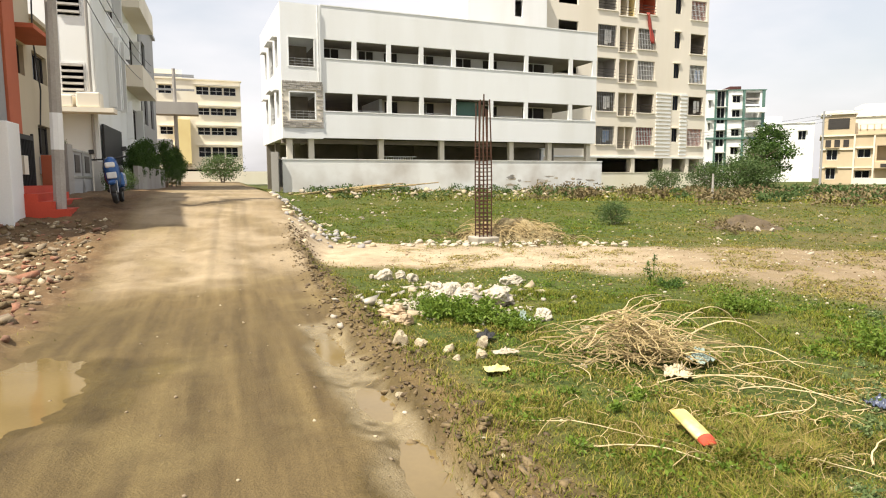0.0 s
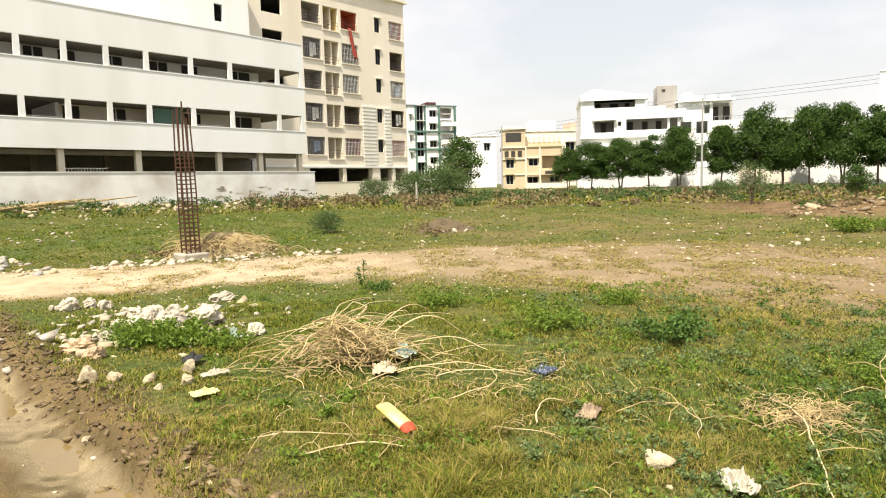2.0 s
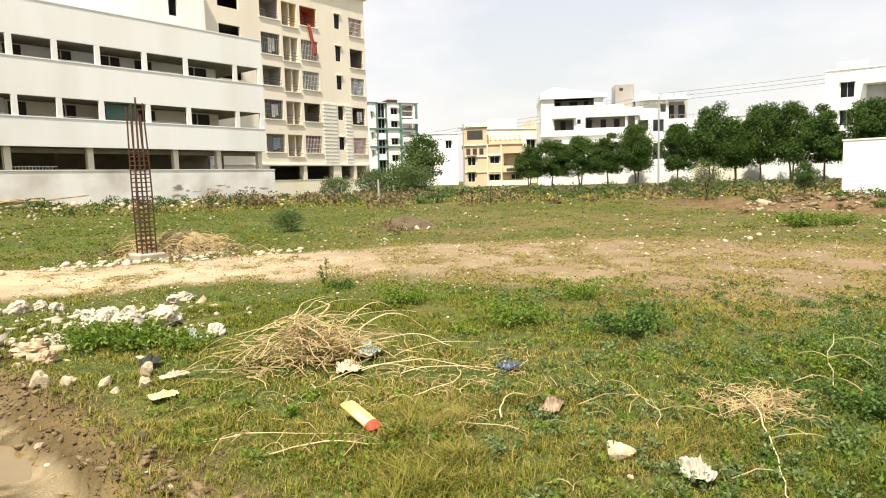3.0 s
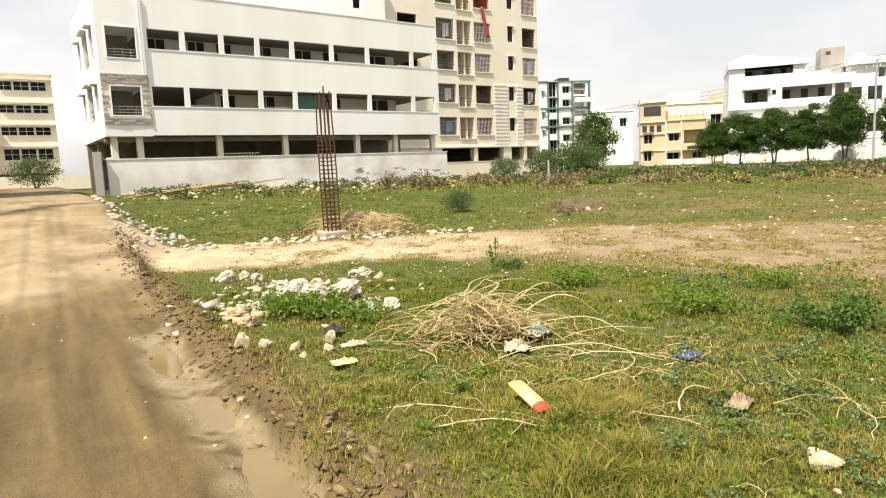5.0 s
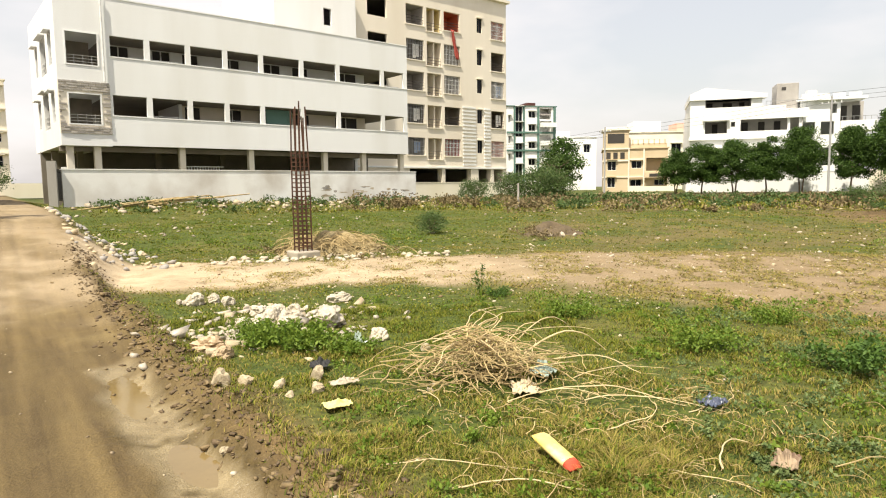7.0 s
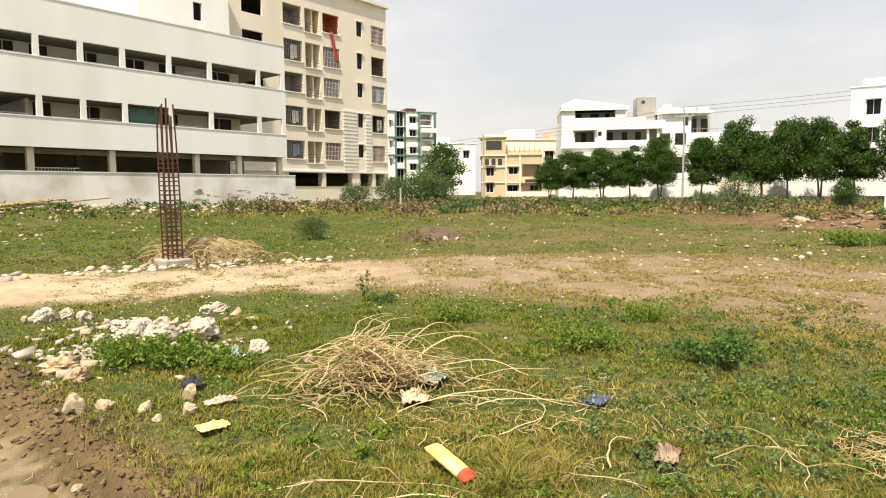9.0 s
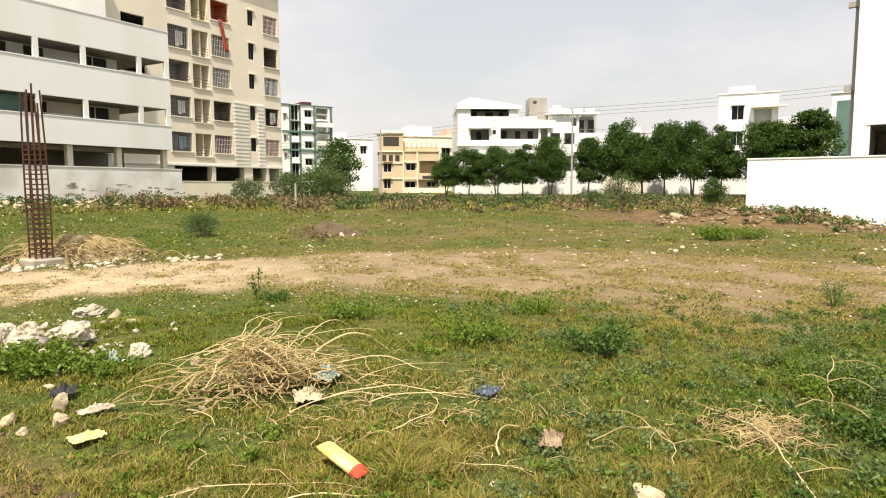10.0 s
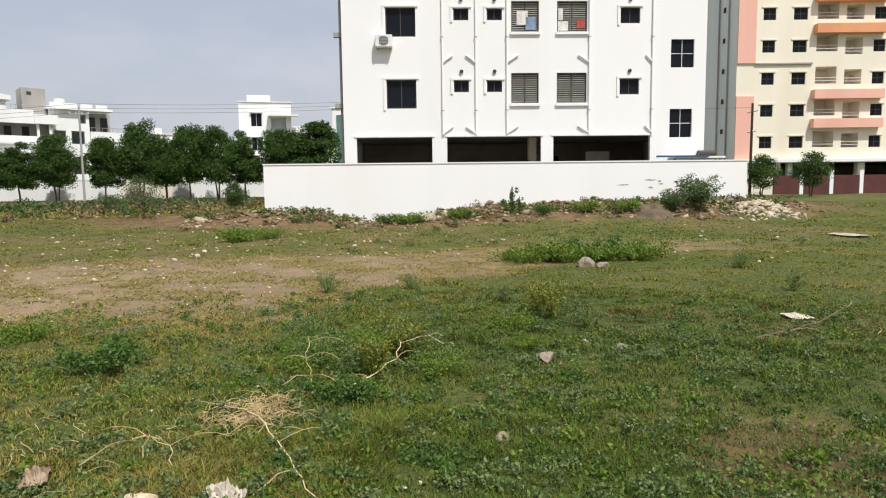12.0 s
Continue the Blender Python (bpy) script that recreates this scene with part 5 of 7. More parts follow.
def tree_parts(seed, tall, wide, stem, leaves=12000, size=0.155, mat=None, forked=False):
    """A tree's trunk and crown as meshes, to be shared."""
    rs, r = np.random.RandomState(seed), random.Random(seed)
    rows, cs, rad = [], [], []
    lean = r.uniform(-0.12, 0.12)
    for f in ((-0.18, 0.2) if forked else (0,)):
        top = Vector((lean + f * 2, r.uniform(-0.1, 0.1), tall * 0.72))
        pts = [Vector((f * 0.3, 0, -0.25)), Vector((f * 0.6 + lean * 0.2, 0.03, stem * 0.5)), Vector((f + lean * 0.5, -0.03, stem)), top]
        rows.append((pts, [0.085, 0.065, 0.055, 0.015]))
        for k in range(9):
            t = r.uniform(0.0, 0.95)
            base = pts[2].lerp(top, t)
            an = r.uniform(0, 6.283)
            e = base + Vector((math.cos(an), math.sin(an), r.uniform(0.25, 0.9))) * wide * r.uniform(0.25, 0.42) * (1.1 - 0.5 * t)
            rows.append(([base, base.lerp(e, 0.5) + Vector((0, 0, 0.06)), e], [0.035, 0.022, 0.008]))
            cs.append(e)
    crown0 = stem * 0.95
    boughs = [(r.uniform(0, 6.283), r.uniform(0.15, 0.95), r.uniform(0.75, 1.35)) for _ in range(9)]
    for k in range(84):
        h = r.random()
        ring = math.sin(math.pi * min(0.97, 0.24 + 0.68 * h)) ** 0.75
        an = r.uniform(0, 6.283)
        swell = 1.0
        for ba, bh, bs in boughs:
            near = math.exp(-((math.cos(an - ba) - 1) / 0.35) ** 2 - ((h - bh) / 0.2) ** 2)
            swell += (bs - 1.0) * near * 1.4
        q = wide * 0.5 * ring * math.sqrt(r.random()) * swell
        cs.append(Vector((math.cos(an) * q + lean, math.sin(an) * q, crown0 + (tall - crown0) * (0.04 + 0.9 * h * (0.85 + 0.3 * swell * 0.5)))))
    rad = [r.uniform(0.13, 0.24) * wide for _ in cs]
    trunk = tubes(rows, 6)
    me = bpy.data.meshes.new("trunk")
    trunk.to_mesh(me)
    trunk.free()
    me.shade_smooth()
    me.materials.append(BARK)
    v, f = leaf_cloud(rs, [tuple(c) for c in cs], rad, leaves, size)
    ob = arrays("crown", v, f, mat or LEAF)
    cm = ob.data
    bpy.data.objects.remove(ob)
    return me, cm


def plant_tree(x, y, meshes, scale, turn, label, name="tree", group="", cat="tree", sink=0.0):
    t = thing(name, pose(x, y, ground_z(x, y) - sink, 0, 0, turn) @ Matrix.Diagonal((*scale, 1)), label, cat, group)
    for nm, me in zip(("trunk", "crown"), meshes):
        ob = new(nm, me)
        ob.parent = t
    return t


KINDS = [tree_parts(40 + k, 5.0, (3.0, 2.7, 2.9, 2.6, 3.1, 2.5)[k], 1.4, 25000, 0.12, LEAF_T, forked=k % 2 == 0) for k in range(6)]
ROW = [(33.5, 45.5, 3.9, 0.85), (35.1, 44.3, 4.3, 1.1), (36.9, 42.7, 4.5, 1.0), (38.6, 41.2, 4.7, 1.1), (40.3, 39.5, 5.4, 1.0), (42.5, 37.1, 5.2, 1.05), (43.9, 34.9, 6.6, 1.2),
       (46.2, 32.2, 6.3, 1.2), (47.4, 30.4, 6.2, 1.1), (48.4, 28.4, 6.0, 1.2), (49.8, 25.9, 6.2, 1.3), (51.2, 23.2, 6.8, 1.5), (45.1, 33.6, 5.4, 1.0), (50.4, 24.6, 5.8, 1.2)]
for k, (x, y, tall, wide) in enumerate(ROW):
    plant_tree(x, y, KINDS[k % 6], (wide * 0.97, wide * 0.97, tall / 5.1), k * 77, "young street tree with a dense rounded dark green crown", group="row of street trees")

shrub = tree_parts(60, 2.4, 3.4, 0.5, 4600, 0.13, LEAF_G, True)
thorn = tree_parts(62, 3.0, 3.0, 0.4, 1700, 0.12, LEAF_G, True)
shrub2 = tree_parts(61, 4.2, 3.2, 1.2, 7500, 0.15, LEAF_T, True)
for x, y, s, tn, me, lb in ((22.2, 45.4, 1.2, 0, thorn, "feathery thorn tree with several stems at the field's edge"), (23.6, 46.6, 1.12, 120, shrub2, "small leafy tree with several stems at the field's edge"),
                            (18.9, 40.9, 0.95, 40, shrub, "feathery grey-green thorn shrub at the field's edge"), (17.1, 41.4, 0.8, 190, shrub, "feathery grey-green thorn shrub at the field's edge"),
                            (20.2, 41.0, 0.85, 260, shrub, "feathery grey-green thorn shrub at the field's edge"), (13.9, 40.2, 0.6, 300, shrub, "low thorn shrub beside the long compound wall"),
                            (22.5, 18.1, 0.6, 60, thorn, "grey-green thorn shrub on the field's rim"), (26.9, 23.4, 0.35, 160, shrub, "grey-green thorn shrub on the field's rim"),
                            (5.6, 21.0, 0.32, 10, shrub, "small grey-green shrub in the grass"), 
                            (24.0, 14.8, 0.3, 30, shrub2, "leafy bush at the end of the white wall"),
                            (-21.5, 61.5, 1.1, 30, shrub, "yellow-green bush at the road's end"), (48.0, -11.6, 0.7, 30, shrub2, "round bush by the pink block"), (50.5, -15.5, 0.75, 90, shrub2, "small tree by the pink block")):
    plant_tree(x, y, me, (s, s, s), tn, lb, "shrub", cat="shrub", sink=0.05)


def weed_mesh(seed, tall, wide, leaves, size, mat, stems=9):
    rs, r = np.random.RandomState(seed), random.Random(seed)
    cs, rows = [], []
    for k in range(stems):
        an, q = r.uniform(0, 6.283), wide * 0.5 * r.uniform(0.3, 1.0)
        e = Vector((math.cos(an) * q, math.sin(an) * q, tall * r.uniform(0.45, 1.0) * (1.1 - 0.5 * q / wide)))
        rows.append(([Vector((e.x * 0.1, e.y * 0.1, -0.03)), Vector((e.x * 0.5, e.y * 0.5, e.z * 0.6)), e], [0.008, 0.006, 0.003]))
        for t in (0.45, 0.7, 0.9, 1.0):
            cs.append(Vector((e.x * t, e.y * t, e.z * (t * 0.95))))
    v, f = leaf_cloud(rs, [tuple(c) for c in cs], [wide * 0.13] * len(cs), leaves, size, 0.0, 0.8)
    v[:, 2] = np.maximum(v[:, 2], 0.01)
    cm = arrays("leaves", v, f, mat)
    tm = part("stems", tubes(rows, 4), LEAF_L)
    out = (tm.data, cm.data)
    bpy.data.objects.remove(cm)
    bpy.data.objects.remove(tm)
    return out


W_DARK, W_LIGHT = weed_mesh(71, 0.30, 0.95, 1500, 0.045, LEAF, 20), weed_mesh(72, 0.26, 0.95, 1600, 0.034, LEAF_L, 22)
W_GREY, W_TALL = weed_mesh(73, 0.46, 0.7, 900, 0.03, LEAF_S, 18), weed_mesh(74, 0.55, 0.34, 130, 0.04, LEAF, 3)
W_BUSH, W_SHOOT = weed_mesh(76, 1.55, 1.9, 3200, 0.10, LEAF_G, 34), weed_mesh(77, 1.35, 0.8, 420, 0.10, LEAF_G, 6)
W_YEL = weed_mesh(78, 0.55, 0.62, 760, 0.034, LEAF_Y, 16)
W_LUSH = weed_mesh(75, 0.28, 1.0, 1800, 0.05, LEAF_L, 22)
for x, y, s, kind, lb in ((4.72, 4.62, 0.95, W_DARK, "dark green thistle-like weed in the grass"), (4.05, 5.75, 1.0, W_LIGHT, "low bright green leafy weed in the grass"),
                          (5.6, 6.3, 0.8, W_LIGHT, "low bright green leafy weed in the grass"), (3.5, 7.5, 0.9, W_LIGHT, "low bright green leafy weed in the grass"), (8.7, 4.12, 0.75, W_GREY, "tufted grey-green weed on bare ground"),
                          (9.4, 3.0, 0.6, W_GREY, "tufted grey-green weed on bare ground"), (5.5, 1.95, 0.8, W_YEL, "tufted yellowish weed in the grass"), (5.35, 2.4, 1.0, W_LIGHT, "low bright green leafy weed in the grass"),
                          (4.35, 2.1, 0.65, W_DARK, "dark green weed among dry stems"), (3.02, 9.12, 0.95, W_TALL, "thin upright dark weed beside the bare track"), (3.2, 8.95, 0.5, W_DARK, "dark green weed beside the bare track"),
                          (7.5, 0.7, 1.0, W_YEL, "tufted yellowish weed in the grass"), (6.9, 1.1, 0.8, W_LIGHT, "low bright green leafy weed in the grass"), (27.95, -4.2, 0.95, W_BUSH, "upright leafy grey-green bush against the white wall"), (27.6, -3.2, 0.6, W_BUSH, "upright leafy grey-green bush against the white wall"), (25.7, 3.3, 0.95, W_SHOOT, "tall leggy weed on the earth bank"), (25.8, 3.0, 0.6, W_SHOOT, "tall leggy weed on the earth bank"),
                          *[(13.95 + 0.75 * math.sin(q * 4.1) + 0.05 * q, 1.9 - 0.29 * q, 0.7 + 0.75 * abs(math.sin(q * 1.7)), (W_LUSH, W_LIGHT, W_DARK)[q % 3], "dense clump of green weeds on the field") for q in range(11)],
                          *[(5.5 + 0.55 * math.sin(q * 2.7), 2.65 + 0.6 * math.cos(q * 1.9), 0.45 + 0.07 * (q % 5), (W_GREY, W_LIGHT, W_GREY)[q % 3], "tufted grey-green weed in the grass") for q in range(12)],
                          (0.35, 7.0, 0.85, W_LUSH, "fresh green weeds growing through the rubbish"), (0.0, 7.2, 0.8, W_LUSH, "fresh green weeds growing through the rubbish"),
                          (0.75, 6.6, 0.6, W_LUSH, "fresh green weeds growing through the rubbish"), (-0.2, 7.6, 0.6, W_LUSH, "fresh green weeds growing through the rubbish"), (24.6, 7.4, 1.4, W_LUSH, "green weeds at the foot of the wall"), (24.8, 8.3, 1.3, W_DARK, "green weeds at the foot of the wall"),
                          (25.2, 5.4, 1.3, W_LUSH, "green weeds at the foot of the wall"), (26.6, 0.4, 1.5, W_LUSH, "green weeds on the earth bank"), (27.0, -1.2, 1.5, W_LUSH, "green weeds on the earth bank"), (26.0, 1.9, 1.2, W_DARK, "green weeds on the earth bank"),
                          (17.4, 10.8, 1.4, W_LUSH, "patch of green weeds on the field"), (18.3, 10.2, 1.3, W_LIGHT, "patch of green weeds on the field"), *[(5.4 + 0.75 * math.cos(q * 2.4) * (0.3 + 0.09 * q), 2.15 + 0.7 * math.sin(q * 2.4) * (0.3 + 0.09 * q), 0.5 + 0.06 * (q % 5), (W_YEL, W_GREY, W_GREY, W_LIGHT)[q % 4], "tufted yellowish weed in the grass") for q in range(9)],
                          (7.9, 0.9, 0.7, W_YEL, "tufted yellowish weed in the grass"), (7.2, 0.3, 0.6, W_GREY, "tufted yellowish weed in the grass"), (6.1, 0.9, 0.5, W_LIGHT, "low bright green leafy weed in the grass"), (8.6, 1.5, 0.6, W_GREY, "tufted yellowish weed in the grass"),
                          (10.2, -2.7, 0.7, W_GREY, "dry tufted weed on the field"), (12.7, -2.5, 0.8, W_GREY, "dry tufted weed on the field")):
    plant_tree(x, y, kind, (s, s, s), (x * 97 + y * 31) % 360, lb, "weed", "weeds in the field", "weed", 0.0)
for ob in list(scene.objects):
    if ob.parent is not None and ob.parent.name.startswith("weed"):
        if ob.data.name.startswith("stems"):
            ob.name = "stem_growth"
            ob["kind"] = "stuff"
        else:
            ob.name = "leaves"


# ---- stones, rubbish and rubble ----
def rock_mesh(seed, flat=0.62, mat=None, rough=0.5, sub=3):
    bm = bmesh.new()
    bmesh.ops.create_icosphere(bm, subdivisions=sub, radius=0.5)
    r = random.Random(seed)
    off = Vector((r.random() * 50, r.random() * 50, r.random() * 50))
    sx, sy = r.uniform(0.8, 1.25), r.uniform(0.7, 1.1)
    for v in bm.verts:
        k = 1 + rough * (noise.noise(v.co * 2.6 + off) + 0.45 * noise.noise(v.co * 6.0 + off))
        v.co = Vector((v.co.x * sx * k, v.co.y * sy * k, max(v.co.z * k * flat, -0.2)))
    # broken faces
    for j in range(11):
        d = Vector((r.gauss(0, 1), r.gauss(0, 1), r.gauss(0.3, 0.8))).normalized()
        c = r.uniform(0.15, 0.33)
        for v in bm.verts:
            if v.co.dot(d) > c:
                v.co -= d * (v.co.dot(d) - c) * 0.92
    me = bpy.data.meshes.new("stone")
    bm.to_mesh(me)
    bm.free()
    me.materials.append(mat or STONE)
    return me


ROCKS = [rock_mesh(k, (0.7, 0.42, 0.6, 0.35)[k % 4], STONE, 0.7) for k in range(6)]
DULL = [rock_mesh(30 + k, 0.75, surf("dull_brown_stone", (0.27, 0.225, 0.165), (0.17, 0.14, 0.10), scale=5, fine=28, vary=0.3, bump=0.6)) for k in range(2)]
CHALK = [rock_mesh(10 + k, 0.6, STONE_W, 0.35) for k in range(4)]


def bag_mesh(seed, mat, flat=0.72):
    """A crumpled plastic bag: sharp folds running over a slumped lump, with a twisted neck."""
    bm = bmesh.new()
    bmesh.ops.create_icosphere(bm, subdivisions=4, radius=0.5)
    r = random.Random(seed)
    off = Vector((r.random() * 50, r.random() * 50, r.random() * 50))
    sx, sy, nx, ny = r.uniform(0.9, 1.3), r.uniform(0.65, 0.95), r.uniform(-0.3, 0.3), r.uniform(-0.25, 0.25)
    for v in bm.verts:
        p = v.co.copy()
        k = 1 + 0.5 * noise.noise(p * 2.2 + off) - 0.42 * abs(noise.noise(p * 4.3 + off)) - 0.22 * abs(noise.noise(p * 9.5 + off))
        neck = math.exp(-((p.x - nx) ** 2 + (p.y - ny) ** 2) / 0.03) * (0.22 if p.z > 0 else 0)
        v.co = Vector((p.x * sx * k, p.y * sy * k, max(p.z * k * flat + 0.25 * neck, -0.17)))
    me = bpy.data.meshes.new("plastic_bag")
    bm.to_mesh(me)
    bm.free()
    me.materials.append(mat)
    return me


BAG_W = surf("white_plastic_bag", (0.50, 0.45, 0.36), (0.30, 0.245, 0.165), scale=7, rough=0.5, vary=0.12, bump=0.3)
BAG_C = surf("soiled_cream_bag", (0.46, 0.34, 0.21), (0.32, 0.215, 0.12), scale=7, rough=0.45, vary=0.18, bump=0.3)
CRUMPLE = [bag_mesh(20, BAG_W), bag_mesh(21, BAG_W, 0.6), bag_mesh(22, BAG_C), bag_mesh(23, BAG_W, 0.85)]


def put(name, me, x, y, size, turn, label, cat, group="", dz=0.0, tilt=0.0, squash=1.0):
    ob = new(name, me)
    ob.matrix_world = pose(x, y, ground_z(x, y) + 0.17 * size * squash + dz, tilt, 0, turn) @ Matrix.Diagonal((size, size, size * squash, 1))
    return tagged(ob, label, cat, group)


for k, (x, y, s) in enumerate(((-0.39, 5.6, 0.24), (-0.22, 5.76, 0.19), (-0.46, 6.74, 0.2), (-0.55, 6.9, 0.24), (-0.62, 6.55, 0.14), (0.05, 5.66, 0.17), (0.36, 5.84, 0.2), (0.31, 5.45, 0.2), (0.12, 5.4, 0.1),
                               (2.5, 2.5, 0.24), (5.72, 0.66, 0.27), (5.6, 0.55, 0.12), (6.34, -0.02, 0.2), (3.76, 0.85, 0.2), (4.88, 0.86, 0.12), (12.8, 0.23, 0.5), (12.6, -0.05, 0.35), (25.0, 6.55, 0.8), (25.2, 6.0, 0.6), (24.9, 6.2, 0.45),
                               (-2.75, 12.4, 0.26), (-0.32, 4.5, 0.1), (1.47, 6.48, 0.16), (12.9, 0.3, 0.5))):
    dull = (3 < x < 8 and y < 1) or 11.5 < x < 13
    put("stone", DULL[k % 2] if dull else ROCKS[k % 6], x, y, s * 0.95, k * 53, "rough grey-brown stone half sunk in the grass" if dull else "rough pale buff stone lying in the grass", "stone", "loose stones", -0.03 if dull else 0.0)
for k, (x, y, s) in enumerate(((1.02, 9.5, 0.26), (0.68, 8.0, 0.52), (0.1, 8.55, 0.3), (0.25, 8.3, 0.26), (-0.1, 8.8, 0.3), (0.35, 8.75, 0.22), (-0.3, 8.4, 0.18), (0.05, 8.05, 0.16), (-0.94, 9.9, 0.32), (-0.7, 10.05, 0.26), (-1.15, 10.0, 0.2), (-0.5, 9.75, 0.22),
                               (-0.25, 9.2, 0.16), (6.57, 0.31, 0.13), (1.1, 7.02, 0.24), (-0.58, 7.08, 0.27), (-0.44, 6.76, 0.22), (-0.5, 7.9, 0.14), (-0.22, 8.12, 0.24), (0.2, 7.95, 0.3), (-0.36, 7.52, 0.21), (0.02, 8.24, 0.34), (0.5, 8.9, 0.18), (9.0, 18.2, 0.4), (8.7, 18.4, 0.25), (9.4, 18.1, 0.3), (-0.2, 7.95, 0.15))):
    soiled = x < -0.4 and y < 8.0
    me = CRUMPLE[2 if soiled else (0, 1, 3)[k % 3]] if s > 0.2 and y > 6 and y < 11 else CHALK[k % 4]
    if me in CRUMPLE:
        put("plastic_bag", me, x, y, s * 0.98, k * 71, "crumpled soiled cream plastic bag on the grass" if soiled else "crumpled dirty white plastic bag on the grass", "bag", "dumped rubbish")
    else:
        put("stone", me, x, y, s * 0.8, k * 71, "white chalky lump of rubble in the grass", "stone", "dumped rubbish")


def crumpled(name, x, y, w, d, mat, turn, label, seed, high=0.07):
    """A crumpled flat thing: sheet, rag or bag."""
    n = 15
    high = high * 0.6
    bm = bmesh.new()
    rs = random.Random(seed)
    o = Vector((rs.random() * 30, rs.random() * 30, 0))
    g = [[None] * n for _ in range(n)]
    for i in range(n):
        for j in range(n):
            u, v = (i / (n - 1) - 0.5), (j / (n - 1) - 0.5)
            q = 1 + 0.22 * noise.noise(Vector((u * 2.5, v * 2.5, 0)) + o) - 0.35 * max(0.0, abs(u) + abs(v) - 0.75)
            px, py = u * w * q, v * d * q
            g[i][j] = bm.verts.new((px, py, 0.015 + high * (abs(noise.noise(Vector((u * 5, v * 5, 2)) + o)) * 2.2 + abs(noise.noise(Vector((u * 11, v * 9, 4)) + o)) * 0.9) * max(0.45, 1.2 - 2.0 * max(abs(u), abs(v))) + 0.5 * 3 * high * max(0, 0.45 - abs(u) - abs(v))))
    for i in range(n - 1):
        for j in range(n - 1):
            bm.faces.new([g[i][j], g[i + 1][j], g[i + 1][j + 1], g[i][j + 1]])
    ob = part(name, bm, mat)
    m = ob.modifiers.new("thick", "SOLIDIFY")
    m.thickness = 0.004
    ob.matrix_world = pose(x, y, ground_z(x, y) + 0.03, 0, 0, turn)
    return tagged(ob, label, name.replace("_", " "), "dumped rubbish")


BLUEP = surf("dark_blue_plastic", (0.075, 0.09, 0.14), scale=8, rough=0.3, vary=0.3)
YELP = surf("pale_yellow_paper", (0.72, 0.66, 0.25), scale=6, rough=0.6, vary=0.12)
RAG = surf("stained_rag", (0.33, 0.25, 0.165), (0.13, 0.075, 0.05), scale=14, rough=0.9, vary=0.3)
TEALP = surf("clear_plastic_film", (0.36, 0.44, 0.38), scale=8, rough=0.25, vary=0.15)
crumpled("plastic_bag", 2.93, 4.18, 0.17, 0.15, BLUEP, 20, "crumpled dark blue plastic bag in the grass", 3, 0.08)
crumpled("rag", 2.68, 3.28, 0.25, 0.13, RAG, 40, "stained brown and white rag in the grass", 4, 0.06)
crumpled("paper", 0.42, 5.0, 0.2, 0.14, YELP, 10, "pale yellow scrap of paper on the grass", 5, 0.04)
crumpled("plastic_bag", 2.68, 2.12, 0.22, 0.15, PLASTIC, 60, "crumpled white plastic bag in the grass", 6, 0.09)
crumpled("plastic_bag", 0.86, 6.8, 0.16, 0.14, TEALP, 0, "crumpled pale blue plastic bag in the grass", 7, 0.12)
crumpled("plastic_film", 2.15, 5.25, 0.22, 0.17, TEALP, 30, "torn clear plastic film caught on dry twigs", 8, 0.14)
crumpled("cardboard", 1.85, 4.95, 0.26, 0.2, STONE, 70, "torn brown cardboard lying on dry twigs", 9, 0.1)
crumpled("paper", 8.11, -2.15, 0.34, 0.26, STONE_W, 15, "pale sheet of board lying on the grass", 10, 0.03)
crumpled("rag", 0.55, 5.6, 0.24, 0.12, STONE_W, 15, "dirty white rag in the grass", 11, 0.04)
crumpled("rag", 0.4, 6.1, 0.22, 0.16, BLACK, 80, "black plastic scrap in the grass", 12, 0.05)
crumpled("plastic_sheet", 20.1, -7.0, 1.1, 0.7, STONE_W, 15, "flat white sheet lying on the field", 13, 0.04)


def crisp_packet():
    top, foot = Vector((1.42, 3.77, ground_z(1.42, 3.77) + 0.13)), Vector((1.50, 3.50, ground_z(1.5, 3.5) + 0.045))
    t = thing("packet", Matrix.Translation((top + foot) / 2) @ (foot - top).to_track_quat("X", "Z").to_matrix().to_4x4(), "bright yellow packet with a red end, lying in the grass", "packet", "dumped rubbish")
    for nm, x0, x1, mat, lb in (("body", -0.17, 0.095, surf("yellow_foil", (0.80, 0.60, 0.16), (0.85, 0.72, 0.40), scale=9, rough=0.35, vary=0.1), ""), ("end", 0.096, 0.155, REDP, "red printed end")):
        bm = bmesh.new()
        n, k = 13, 14
        rings = []
        for i in range(n):
            x = x0 + (x1 - x0) * i / (n - 1)
            e = min((x + 0.17) / 0.05, (0.155 - x) / 0.04, 1.0)
            e = max(0.06, e)
            rings.append([bm.verts.new((x, 0.05 * math.cos(2 * math.pi * j / k), 0.034 * (e ** 0.6) * math.sin(2 * math.pi * j / k) + 0.006 * noise.noise(Vector((x * 30, j, 0))))) for j in range(k)])
        for a, b in zip(rings, rings[1:]):
            for j in range(k):
                bm.faces.new([a[j], b[j], b[(j + 1) % k], a[(j + 1) % k]])
        bm.faces.new(rings[0])
        bm.faces.new(rings[-1][::-1])
        part(nm, bm, mat, t, lb, smooth=True)


crisp_packet()


def twig_path(r, p, an, length, rise, curl, n=7):
    pts, q = [Vector(p)], Vector(p)
    for k in range(n):
        an += r.uniform(-curl, curl)
        step = length / n
        q = q + Vector((math.cos(an) * step, math.sin(an) * step, rise * step * math.cos(math.pi * (k + 0.5) / n)))
        q.z = max(q.z, 0.02)
        pts.append(q.copy())
    return pts


